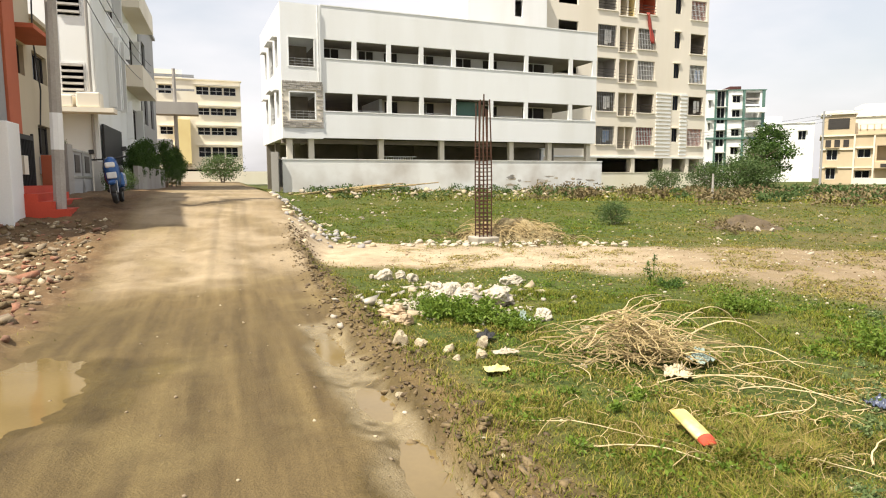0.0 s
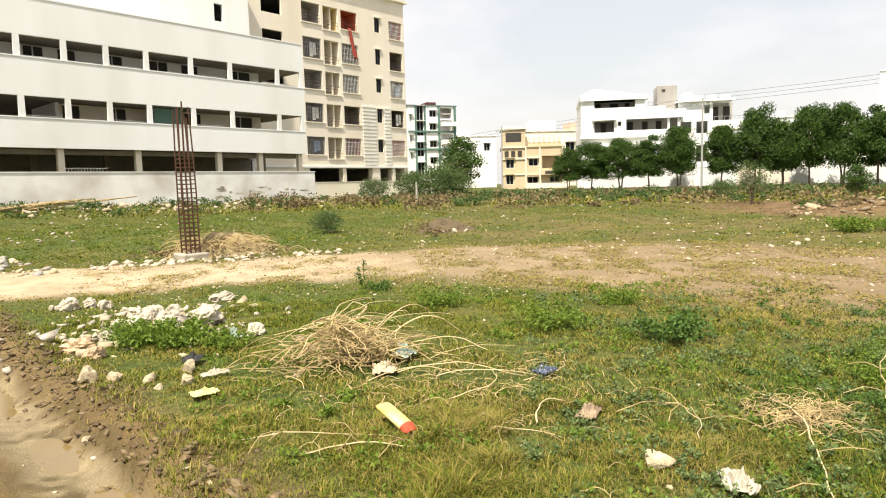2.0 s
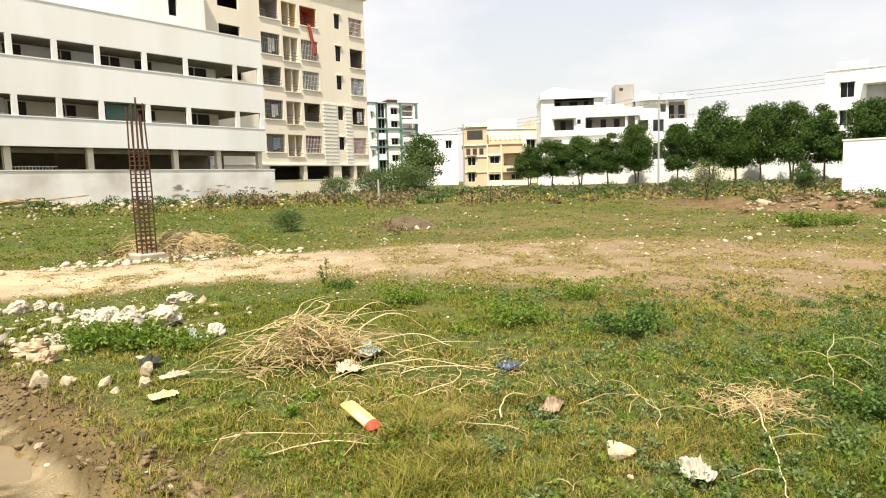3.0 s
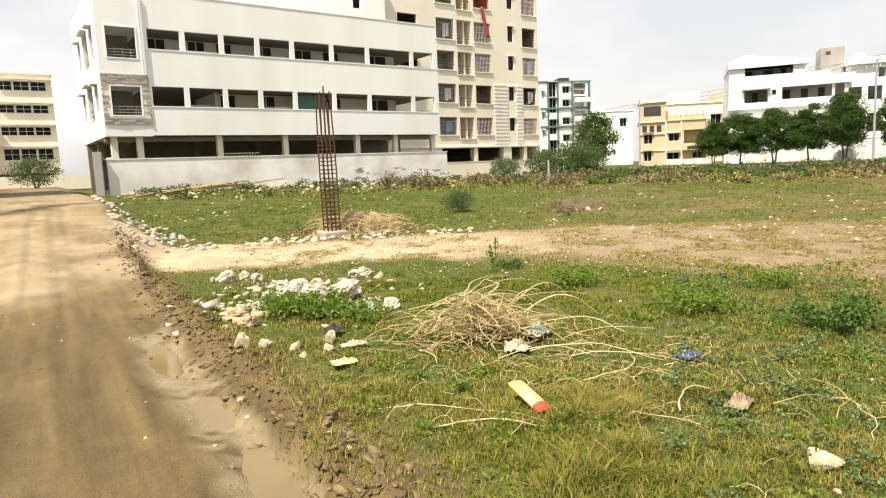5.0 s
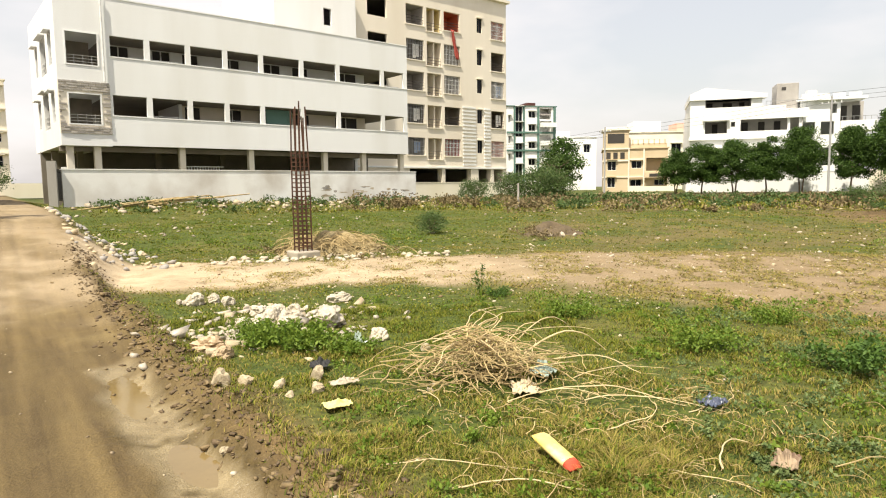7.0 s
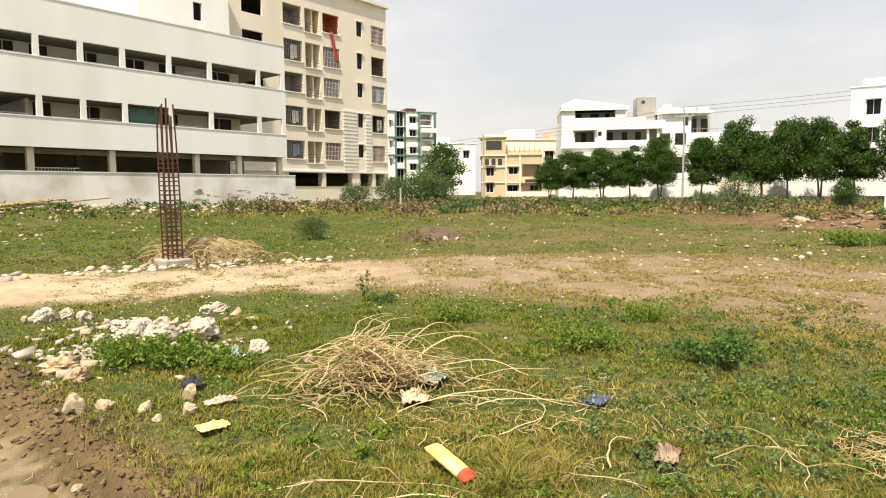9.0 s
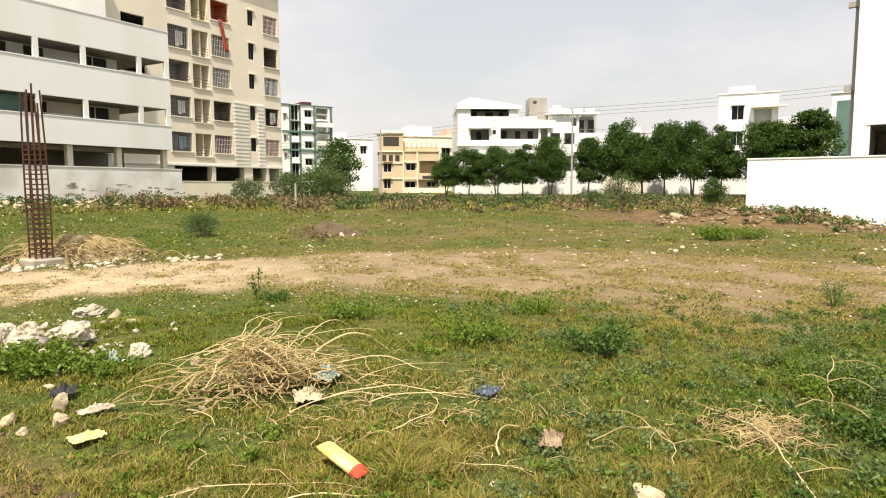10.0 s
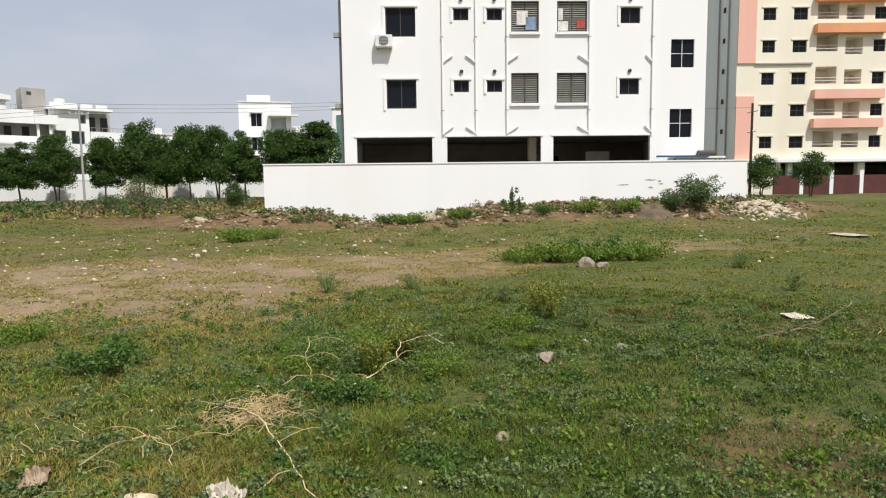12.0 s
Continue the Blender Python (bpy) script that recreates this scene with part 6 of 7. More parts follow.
def brush_pile():
    r = random.Random(9)
    x0, y0 = 1.72, 5.35
    t = thing("brush_pile", pose(x0, y0, ground_z(x0, y0)), "tangled heap of dry straw-coloured twigs and vines", "brush pile")
    rows = []
    for k in range(330):
        an = r.uniform(0, 6.283)
        q = abs(r.gauss(0, 0.33))
        p = (math.cos(an) * q * 1.1 - 0.1, math.sin(an) * q * 0.8, r.uniform(0.0, max(0.03, 0.46 - 0.5 * q)))
        w = r.uniform(0.0022, 0.0062)
        d = r.choice((0.6, 0.9, 3.6, -0.5, 2.4, r.uniform(0, 6.28), r.uniform(0, 6.28)))
        rows.append((twig_path(r, p, d + r.uniform(-0.5, 0.5), r.uniform(0.2, 0.55), r.uniform(-0.15, 0.75), 0.8), [w] * 8))
    tagged(part("fine_growth", tubes(rows, 4), TWIG, t), kind="stuff")
    for k in range(20):
        p = (r.gauss(0.0, 0.22), r.gauss(0.1, 0.2), r.uniform(0.08, 0.34))
        w = r.uniform(0.004, 0.0065)
        part("branch", tubes([(twig_path(r, p, r.uniform(-0.6, 1.2) if k % 3 else r.uniform(2.6, 4.0), r.uniform(0.4, 0.85), r.uniform(0.15, 0.8), 0.5, 10), [w * (1 - 0.05 * j) for j in range(11)])], 5), TWIG_P, t, "long bleached dry stem")
    for p, an, ln, rise, w in (((0.1, 0.4, 0.35), 0.5, 0.9, 0.1, 0.008), ((0.0, 0.3, 0.4), 0.9, 0.8, 0.2, 0.007), ((0.3, 0.0, 0.2), -0.6, 0.75, 1.2, 0.011), ((0.2, -0.5, 0.03), 0.1, 1.1, 0.3, 0.008), ((0.45, -0.75, 0.03), 0.35, 1.0, 0.2, 0.007),
                               ((-0.65, -0.1, 0.02), -1.5, 0.45, 0.4, 0.008), ((-0.1, -0.6, 0.03), -0.2, 0.8, 0.6, 0.007), ((0.6, -0.3, 0.05), 0.4, 0.9, 0.2, 0.006), ((0.3, -1.3, 0.03), 0.2, 0.9, 0.1, 0.006), ((-0.9, -1.75, 0.03), 0.0, 1.0, 0.2, 0.007),
                               ((0.0, -1.8, 0.03), -0.9, 0.8, 0.1, 0.007), ((0.6, -2.0, 0.03), 1.4, 0.5, 0.6, 0.008), ((1.0, -1.2, 0.03), 0.1, 0.7, 0.1, 0.006), ((-0.2, 0.2, 0.4), 0.35, 1.1, 0.3, 0.007), ((-0.2, 0.05, 0.42), 0.6, 1.0, 0.35, 0.006)):
        part("branch", tubes([(twig_path(r, p, an, ln, rise * 0.7, 0.4, 11), [w * (0.75 - 0.04 * k) for k in range(12)])], 5), TWIG_P, t, "long bleached dry stem")


brush_pile()


def dry_litter():
    """Flattened dry stems lying about the heap."""
    r = random.Random(19)
    rows = []
    for k in range(720):
        x, y = r.gauss(2.15, 0.75), r.gauss(4.35, 0.75)
        if k % 2 == 0:
            x, y = r.gauss(3.85, 0.17), r.gauss(2.62, 0.15)
        z = ground_z(x, y)
        pts = [p + Vector((x, y, z + 0.015)) for p in twig_path(r, (0, 0, 0.01), r.uniform(0, 6.28), r.uniform(0.06, 0.24), r.uniform(0.0, 0.9), 0.9, 5)]
        rows.append((pts, [r.uniform(0.0014, 0.003)] * 6))
    tagged(part("dry_stems", tubes(rows, 3), TWIG), "flattened dry straw-coloured stems in the grass", "dry stems", kind="stuff")


dry_litter()


def straw_cover():
    """Long dry stems bowed over the low mound beside the column."""
    r = random.Random(27)
    rows = []
    for k in range(330):
        x, y = r.gauss(1.75, 0.55), r.gauss(16.35, 0.4)
        q = max(0.0, 1 - ((x - 1.75) / 1.3) ** 2 - ((y - 16.5) / 1.0) ** 2)
        z = ground_z(x, y) + 0.33 * q
        pts = [p + Vector((x, y, z)) for p in twig_path(r, (0, 0, 0.01), r.uniform(0, 6.28), r.uniform(0.3, 1.0), r.uniform(0.2, 0.9), 0.5, 6)]
        rows.append((pts, [r.uniform(0.004, 0.008)] * 7))
    tagged(part("dry_stems", tubes(rows, 3), TWIG), "bowed dry straw over the low mound by the column", "dry stems", kind="stuff")


straw_cover()


def bent(pts, r):
    """The same line with two more, slightly crooked, points between each pair."""
    out = []
    for p, q in zip(pts, pts[1:]):
        p, q = Vector(p), Vector(q)
        for k in range(3):
            out.append(p.lerp(q, k / 3) + Vector((r.uniform(-0.02, 0.02), r.uniform(-0.02, 0.02), r.uniform(0, 0.012))) * (1 if k else 0.3))
    return out + [Vector(pts[-1])]


def loose_branch(x, y, pts, w, label, mat=None):
    t = thing("dry_branch", pose(x, y, ground_z(x, y)), label, "branch", "dry branches")
    r = random.Random(int(x * 100))
    part("stem", tubes([(bent(pts, r), [w * 0.55 * (1 - 0.5 * k / (3 * len(pts) - 2)) for k in range(3 * len(pts) - 2)])], 5), mat or TWIG_P, t)
    tw = []
    for k in range(9):
        p = pts[k % len(pts)]
        tw.append((twig_path(r, p, r.uniform(0, 6.28), r.uniform(0.12, 0.35), 0.4, 0.5, 4), [0.003] * 5))
    tagged(part("fine_growth", tubes(tw, 4), TWIG, t), kind="stuff")


loose_branch(3.64, 2.45, [(0.3, 0.55, 0.04), (0.12, 0.22, 0.09), (0.0, 0.0, 0.10), (-0.3, -0.3, 0.07), (-0.6, -0.55, 0.05), (-0.85, -0.8, 0.03)], 0.011, "long forked bleached branch lying in the grass")
loose_branch(4.35, 2.4, [(0.0, 0.0, 0.0), (0.03, 0.02, 0.15), (0.0, 0.03, 0.3), (0.04, 0.02, 0.42)], 0.009, "upright dry stem in the grass")
loose_branch(4.7, 2.05, [(-0.3, 0.1, 0.02), (0.0, 0.0, 0.06), (0.3, -0.15, 0.14), (0.6, -0.1, 0.2), (0.85, -0.3, 0.22), (0.8, -0.45, 0.16)], 0.011, "curved bleached branch lying in the grass")
loose_branch(7.5, -2.3, [(-0.6, 0.9, 0.03), (-0.3, 0.5, 0.05), (0.1, 0.1, 0.06), (0.35, -0.3, 0.22), (0.0, -0.45, 0.05)], 0.018, "dark bare branch lying on the grass", BARK)
loose_branch(3.0, 3.55, [(0.0, -0.9, 0.01), (0.05, -0.85, 0.12), (-0.02, -0.75, 0.2), (-0.1, -0.72, 0.2)], 0.006, "hooked dry stem standing in the grass")
loose_branch(1.0, 3.6, [(-0.6, 0.35, 0.02), (-0.2, 0.3, 0.05), (0.2, 0.1, 0.03), (0.45, -0.2, 0.05), (0.6, -0.5, 0.02)], 0.007, "thin bleached vine lying in the grass")


def rubble(name, n, spot, sizes, mats, label, cat, seed, bricks=0.0, jag=0.34):
    """Uncounted broken pieces, a mesh for each material."""
    rs = random.Random(seed)
    cube = np.array([(x, y, z) for x in (-0.5, 0.5) for y in (-0.5, 0.5) for z in (-0.5, 0.5)])
    cube_f = np.array([(0, 1, 3), (0, 3, 2), (4, 6, 7), (4, 7, 5), (0, 4, 5), (0, 5, 1), (2, 3, 7), (2, 7, 6), (0, 2, 6), (0, 6, 4), (1, 5, 7), (1, 7, 3)])
    bm = bmesh.new()
    bmesh.ops.create_icosphere(bm, subdivisions=1, radius=0.6)
    bm.verts.index_update()
    ball, ball_f = np.array([v.co[:] for v in bm.verts]), np.array([[v.index for v in f.verts] for f in bm.faces])
    bm.free()
    for mat in mats:
        pts = [spot(rs) for _ in range(n // len(mats))]
        zs = height(np.array([p[0] for p in pts]), np.array([p[1] for p in pts]))
        vs, fs, base = [], [], 0
        for (x, y), z in zip(pts, zs):
            s = rs.uniform(*sizes) * (1.6 if rs.random() < 0.08 else 1)
            brick = rs.random() < bricks
            v, f = (cube, cube_f) if brick else (ball, ball_f)
            sc = (s * 2.0, s, s * 0.7) if brick else (s * rs.uniform(0.7, 1.4), s * rs.uniform(0.7, 1.2), s * rs.uniform(0.4, 0.8))
            m = np.array(pose(x, y, z + sc[2] * 0.25, rs.uniform(-25, 25), rs.uniform(-25, 25), rs.uniform(0, 360)))
            jit = np.array([1 + rs.uniform(-jag, jag * 0.8) for _ in v])[:, None]
            vs.append((v * jit * np.array(sc)) @ m[:3, :3].T + m[:3, 3])
            fs.append(f + base)
            base += len(v)
        ob = arrays(name, np.concatenate(vs), np.concatenate(fs), mat)
        tagged(ob, label, cat, kind="stuff")


def on(a0, a1, b0, b1):
    return lambda r: from_road(r.uniform(a0, a1), r.uniform(b0, b1))


def ring(az0, az1, r0, r1):
    def f(r):
        a, q = radians(r.uniform(az0, az1)), r.uniform(r0, r1)
        return q * math.sin(a), q * math.cos(a)
    return f


def near_wall_b(r):
    s, d = r.uniform(-3, 23), -abs(r.gauss(0, 1.3)) - 0.15
    return B_O[0] + s * math.cos(B_A) - d * math.sin(B_A), B_O[1] + s * math.sin(B_A) + d * math.cos(B_A)


def near_wall_a(r):
    s, d = r.uniform(-20, 1), -abs(r.gauss(0, 1.6)) - 0.1
    an = radians(A_ANG)
    return A_W[0] + s * math.cos(an) - d * math.sin(an), A_W[1] + s * math.sin(an) + d * math.cos(an)


def spot_at(x, y, q):
    return lambda r: (r.gauss(x, q), r.gauss(y, q))


CLOD = surf("dark_wet_clod", (0.125, 0.085, 0.045), (0.075, 0.05, 0.026), scale=9, vary=0.35, bump=0.8)
BRICK_D = surf("wet_earth_clod", (0.21, 0.15, 0.075), (0.13, 0.09, 0.042), scale=6, vary=0.3, bump=0.6)
EARTH_S = surf("brown_stone", (0.26, 0.20, 0.13), (0.17, 0.13, 0.08), scale=5, fine=28, vary=0.3, bump=0.6)
rubble("brick_rubble", 1500, on(-5.6, -2.2, 7.5, 14.6), (0.02, 0.09), (BRICK, BRICK_D, EARTH_S, BRICK_D, STONE), "broken red bricks and stones heaped on the verge", "rubble", 1, 0.35, 0.5)
rubble("verge_stones", 160, on(-4.2, -1.9, 4.0, 9.5), (0.02, 0.07), (BRICK, STONE), "small broken stones on the muddy verge", "rubble", 2, 0.2)
rubble("road_clods", 2600, lambda r: from_road(1.36 + r.gauss(0, 0.16), r.uniform(1.0, 14.0)), (0.006, 0.03), (CLOD, BRICK_D), "clods of wet earth along the road's edge", "rubble", 3, 0.5, 0.6)
rubble("road_grit", 90, on(-1.4, 1.1, 2.0, 16.0), (0.008, 0.026), (EARTH_S, STONE), "loose pale grit on the dirt road", "rubble", 4)
rubble("road_shoulder", 220, on(1.3, 3.2, 14.0, 22.0), (0.05, 0.16), (STONE, GREY), "gravel and stones spilling down the road's shoulder", "rubble", 5)
rubble("track_grit", 3600, ring(-6, 75, 8.5, 17), (0.008, 0.032), (STONE, BRICK_D, STONE_W), "fine grit and pebbles strewn over the bare track", "rubble", 16)
rubble("field_stones", 330, ring(0, 62, 12, 24), (0.015, 0.07), (STONE_W, STONE), "scattered white stones on the bare track", "rubble", 6, 0.1, 0.55)
rubble("field_stones", 200, ring(-12, 40, 22, 36), (0.03, 0.12), (STONE_W,), "scattered white stones in the rough grass", "rubble", 7)
rubble("field_stones", 150, ring(40, 105, 14, 25), (0.03, 0.10), (STONE_W, STONE), "scattered stones on the field", "rubble", 8)
rubble("wall_rubble", 1100, near_wall_b, (0.03, 0.2), (EARTH_S, BRICK_D, STONE, BRICK_D), "broken stone and earth heaped along the white wall", "rubble", 9, 0.1)
rubble("wall_rubble", 240, near_wall_a, (0.08, 0.24), (STONE_W, STONE), "broken pale stone along the compound wall", "rubble", 10, 0.1)
rubble("bank_rubble", 320, ring(28, 58, 30, 50), (0.04, 0.15), (EARTH_S, BRICK_D, STONE), "broken stones on the field's far bank", "rubble", 11)
rubble("stone_heap", 520, spot_at(27.4, -6.5, 0.6), (0.05, 0.19), (STONE_W, STONE), "heap of pale broken stone at the wall's end", "rubble", 12)
rubble("path_edge_stones", 110, ring(-4, 16, 14.6, 15.6), (0.05, 0.16), (STONE_W,), "row of pale stones edging the bare track", "rubble", 13)
rubble("rubbish_bits", 330, spot_at(0.05, 8.1, 0.62), (0.02, 0.085), (STONE_W, PLASTIC, STONE, PLASTIC), "small bits of white rubbish in the weeds", "rubbish", 14, 0.35, 0.6)
rubble("rubbish_bits", 60, ring(-5, 70, 3.2, 10), (0.012, 0.04), (STONE_W, STONE), "small pale scraps and stones in the grass", "rubbish", 15)


def heap(name, x, y, w, d, h, mat, label, seed):
    n = 22
    bm = bmesh.new()
    o = Vector((seed * 3.1, 0, 0))
    g = []
    for i in range(n):
        row = []
        for j in range(n):
            u, v = 2 * i / (n - 1) - 1, 2 * j / (n - 1) - 1
            q = max(0.0, 1 - (u * u + v * v)) ** 1.2
            px, py = x + u * w, y + v * d
            k = 1 + 0.9 * noise.noise(Vector((u * 2.6, v * 2.6, 0)) + o) + 0.5 * noise.noise(Vector((u * 6, v * 6, 0)) + o)
            row.append(bm.verts.new((px, py, ground_z(px, py) - 0.06 + q * h * k + 0.05 * q)))
        g.append(row)
    for i in range(n - 1):
        for j in range(n - 1):
            bm.faces.new([g[i][j], g[i + 1][j], g[i + 1][j + 1], g[i][j + 1]])
    tagged(part(name, bm, mat, smooth=True), label, "heap")


EARTH = surf("dark_earth", (0.115, 0.082, 0.045), (0.065, 0.048, 0.028), scale=3, fine=18, vary=0.35, bump=0.8)
SANDY = surf("pale_sandy_earth", (0.30, 0.235, 0.12), (0.20, 0.165, 0.075), scale=3, fine=20, vary=0.3, bump=0.6)
heap("earth_mound", 9.1, 19.1, 1.2, 0.8, 0.28, EARTH, "small heap of dark earth and debris", 2)
heap("sand_mound", 1.75, 16.5, 1.5, 1.1, 0.34, SANDY, "low heap of sand with dry grass beside the column", 3)
heap("earth_mound", 26.9, -2.4, 1.4, 0.9, 0.26, EARTH, "heap of brown earth against the wall", 5)


# ---- the bare reinforcement column ----
def rebar_column():
    x, y = 0.96, 15.6
    z = ground_z(x, y)
    t = thing("rebar_column", pose(x, y, z, 0.6, -0.6, 20), "rusty steel reinforcement cage of an unbuilt column", "rebar column")
    part("footing", soft_box(-0.3, 0.3, -0.3, 0.3, -0.25, 0.16, 0.03), CONC, t, "rough concrete footing")
    r = random.Random(5)
    w, d = 0.155, 0.13
    for px, py in ((-w, -d), (-w / 3, -d), (w / 3, -d), (w, -d), (-w, d), (-w / 3, d), (w / 3, d), (w, d)):
        h = r.uniform(3.2, 3.6)
        part("bar", tubes([([(px, py, 0.1), (px + r.uniform(-0.01, 0.01), py, 1.5), (px * 0.97, py * 0.97, 2.4), (px * 0.86 + r.uniform(-0.02, 0.02), py * 0.88, h)], 0.017)], 6), RUST, t)
    for k in range(23):
        q = 0.25 + k * 0.098 + r.uniform(-0.012, 0.012)
        s = 1.0 if k < 20 else 0.92
        part("tie", tubes([([(-w * s, -d * s, q), (w * s, -d * s, q + 0.01), (w * s, d * s, q), (-w * s, d * s, q + 0.01), (-w * s, -d * s, q)], 0.012)], 5), RUST, t)


rebar_column()


# ---- poles and cables ----
def pole(x, y, tall, r0, label, arms=(), mat=None, lean=0.0):
    t = thing("utility_pole", pose(x, y, ground_z(x, y), 0, lean, 0), label, "pole", "poles along the road")
    part("shaft", tubes([([(0, 0, -0.4), (0, 0, tall * 0.5), (0, 0, tall)], [r0, r0 * 0.85, r0 * 0.7])], 8), mat or POLE_M, t, "")
    if tall > 8:
        part("painted_band", tubes([([(0, 0, 1.35), (0, 0, 2.1)], [r0 * 0.985, r0 * 0.97])], 8), WHITE, t, "faded white painted band")
    for z, an, w in arms:
        c, s = math.cos(radians(an)) * w / 2, math.sin(radians(an)) * w / 2
        arm = part("crossarm", tubes([([(-c, -s, z), (c, s, z)], 0.04)], 4), STEEL, t)
        for q in (-0.9, -0.3, 0.3, 0.9):
            part("insulator", tubes([([(c * q, s * q, z), (c * q, s * q, z + 0.16)], [0.04, 0.025])], 6), FRAME_W, arm)
    return t


def cable(p, q, sag=0.3, w=0.012, label="black overhead cable between poles"):
    p, q = Vector(p), Vector(q)
    pts = [p.lerp(q, k / 12) - Vector((0, 0, sag * 4 * (k / 12) * (1 - k / 12))) for k in range(13)]
    tagged(part("overhead_cable", tubes([(pts, w)], 4), WIRE), label, "cable", "overhead cables")


pole(-8.03, 13.26, 8.6, 0.125, "grey concrete utility pole beside the houses", ((6.0, 20, 1.2), (6.9, 20, 1.2)), None, 1.2)
pole(38.54, 35.5, 7.0, 0.085, "grey utility pole among the street trees", ((6.5, 120, 1.3),), GREY_S)
pole(30.5, 51.7, 6.2, 0.09, "grey utility pole by the ochre house", ((5.8, 120, 1.2),), GREY_S)
pole(48.6, -10.97, 6.6, 0.11, "rusty steel utility pole by the pink block", ((6.0, 15, 1.4), (4.6, 15, 1.1)), RUST)
pole(13.44, 31.88, 1.3, 0.07, "short weathered stone post in the field")
for dz in (0.0, 0.3, 0.6):
    cable((30.5, 51.7, 6.0 + dz), (38.54, 35.5, 7.2 + dz), 0.2)
    cable((38.54, 35.5, 7.2 + dz), (62.0, 12.0, 10.0 + dz), 0.4)
    cable((30.5, 51.7, 6.0 + dz), (20.0, 66.5, 5.0 + dz), 0.2)
for dz, sg in ((0.0, 0.5), (-0.35, 0.6), (-0.9, 0.8)):
    cable((-8.03, 13.26, 7.9 + dz), (-14.5, 32.0, 7.2 + dz), sg)
    cable((-8.03, 13.26, 7.9 + dz), (-4.5, 0.0, 8.5 + dz), sg)
    cable((-8.03, 13.26, 7.2 + dz), (-12.5, 12.5, 6.0 + dz), 0.2)
cable((48.6, -10.97, 6.9), (42.0, 6.0, 7.2), 0.2)
rj = random.Random(3)
coil = []
for k in range(6):
    coil.append(([Vector((-8.03 + rj.uniform(-0.2, 0.2) + 0.35 * math.cos(q * 0.8 + k), 13.26 - 0.2 + rj.uniform(-0.1, 0.1), 6.2 + 0.9 * math.sin(q * 0.8 + k * 1.3))) for q in range(9)], 0.012))
tagged(part("cable_bundle", tubes(coil, 4), WIRE), "tangle of black cables hanging on the pole", "cable")


# ---- the houses along the road ----
HO = from_road(-4.0, 0.0)


def road_house(x0, x1, z1, depth, mat, holes, label, front=0.0, side=()):
    h = thing("house", place(HO[0], HO[1], 109.0), label, "building", "houses along the road")
    part("wall", holed(x0, x1, 0.4, z1, front, front + 0.25, holes), mat, h)
    bm = holed(0, depth - front - 0.25, 0.4, z1, 0, 0.25, [(depth - q[1], depth - q[0], q[2], q[3]) for q in side])
    bmesh.ops.transform(bm, matrix=pose(x0, depth, 0, 0, 0, -90), verts=bm.verts)
    part("wall", bm, mat, h)
    part("wall", boxes((x1 - 0.25, x1, front + 0.25, depth, 0.4, z1)), mat, h)
    part("wall", boxes((x0 + 0.25, x1 - 0.25, depth - 0.25, depth, 0.4, z1)), mat, h)
    part("roof", boxes((x0 - 0.15, x1 + 0.15, front - 0.15, depth + 0.1, z1, z1 + 0.15)), mat, h)
    for z in (4.0, 6.8):
        part("floor_slab", boxes((x0 + 0.25, x1 - 0.25, front + 0.25, depth - 0.25, z - 0.12, z)), GREY, h)
    return h


BUFF = surf("dull_buff_paint", (0.56, 0.49, 0.36), (0.46, 0.39, 0.28), scale=0.6, streak=True, vary=0.1)
h1 = road_house(12.5, 19.3, 7.2, 10.0, BUFF, [(16.9, 18.6, 4.15, 4.9), (16.9, 18.0, 1.6, 2.6), (13.0, 14.6, 4.4, 6.0)],
                "cream and white house with a red-orange frame beside the road", 0.6)
part("fascia", boxes((15.7, 16.5, 0.2, 0.597, 2.3, 7.2)), REDO, h1, "red-orange painted upright frame")
part("fascia", boxes((15.2, 15.68, 0.25, 0.597, 2.3, 7.2)), GREY_S, h1)
for q in ((16.9, 18.6, 4.15, 4.9), (16.9, 18.0, 1.6, 2.6), (13.0, 14.6, 4.4, 6.0)):
    window(h1, *q, 0.6, "pane", FRAME_D)
part("awning", boxes((16.7, 18.8, -0.1, 0.59, 4.95, 5.05)), REDO, h1)
part("gate_pillar", soft_box(14.2, 14.95, -0.15, 0.3, 0.5, 2.7, 0.02), WHITE, h1)
gt = part("gate", boxes((15.0, 16.5, 0.0, 0.05, 1.2, 1.28), (15.0, 16.5, 0.0, 0.05, 2.45, 2.55), (15.0, 15.06, 0.0, 0.05, 1.2, 2.6), (16.44, 16.5, 0.0, 0.05, 1.2, 2.6)), BLACK, h1, "black wrought iron gate")
for k in range(13):
    part("bar", tubes([([(15.1 + k * 0.11, 0.025, 1.2), (15.1 + k * 0.11, 0.025, 2.5)], 0.016)], 5), BLACK, gt)
part("sheet", boxes((15.07, 16.43, 0.055, 0.075, 1.29, 2.44)), DARK, gt, "dark sheet behind the bars")
part("ornament", boxes((15.6, 15.9, -0.02, 0.06, 1.7, 2.1)), CREAM_L, gt)
part("gate_pillar", soft_box(18.2, 18.55, -0.1, 0.3, 0.6, 2.2, 0.02), REDO, h1)
for k in range(4):
    part("step", boxes((14.9, 17.6, -0.95 + 0.28 * k, -0.67 + 0.28 * k if k < 3 else 0.0, 0.5, 0.98 + 0.16 * k)), REDP, h1, "red painted step")

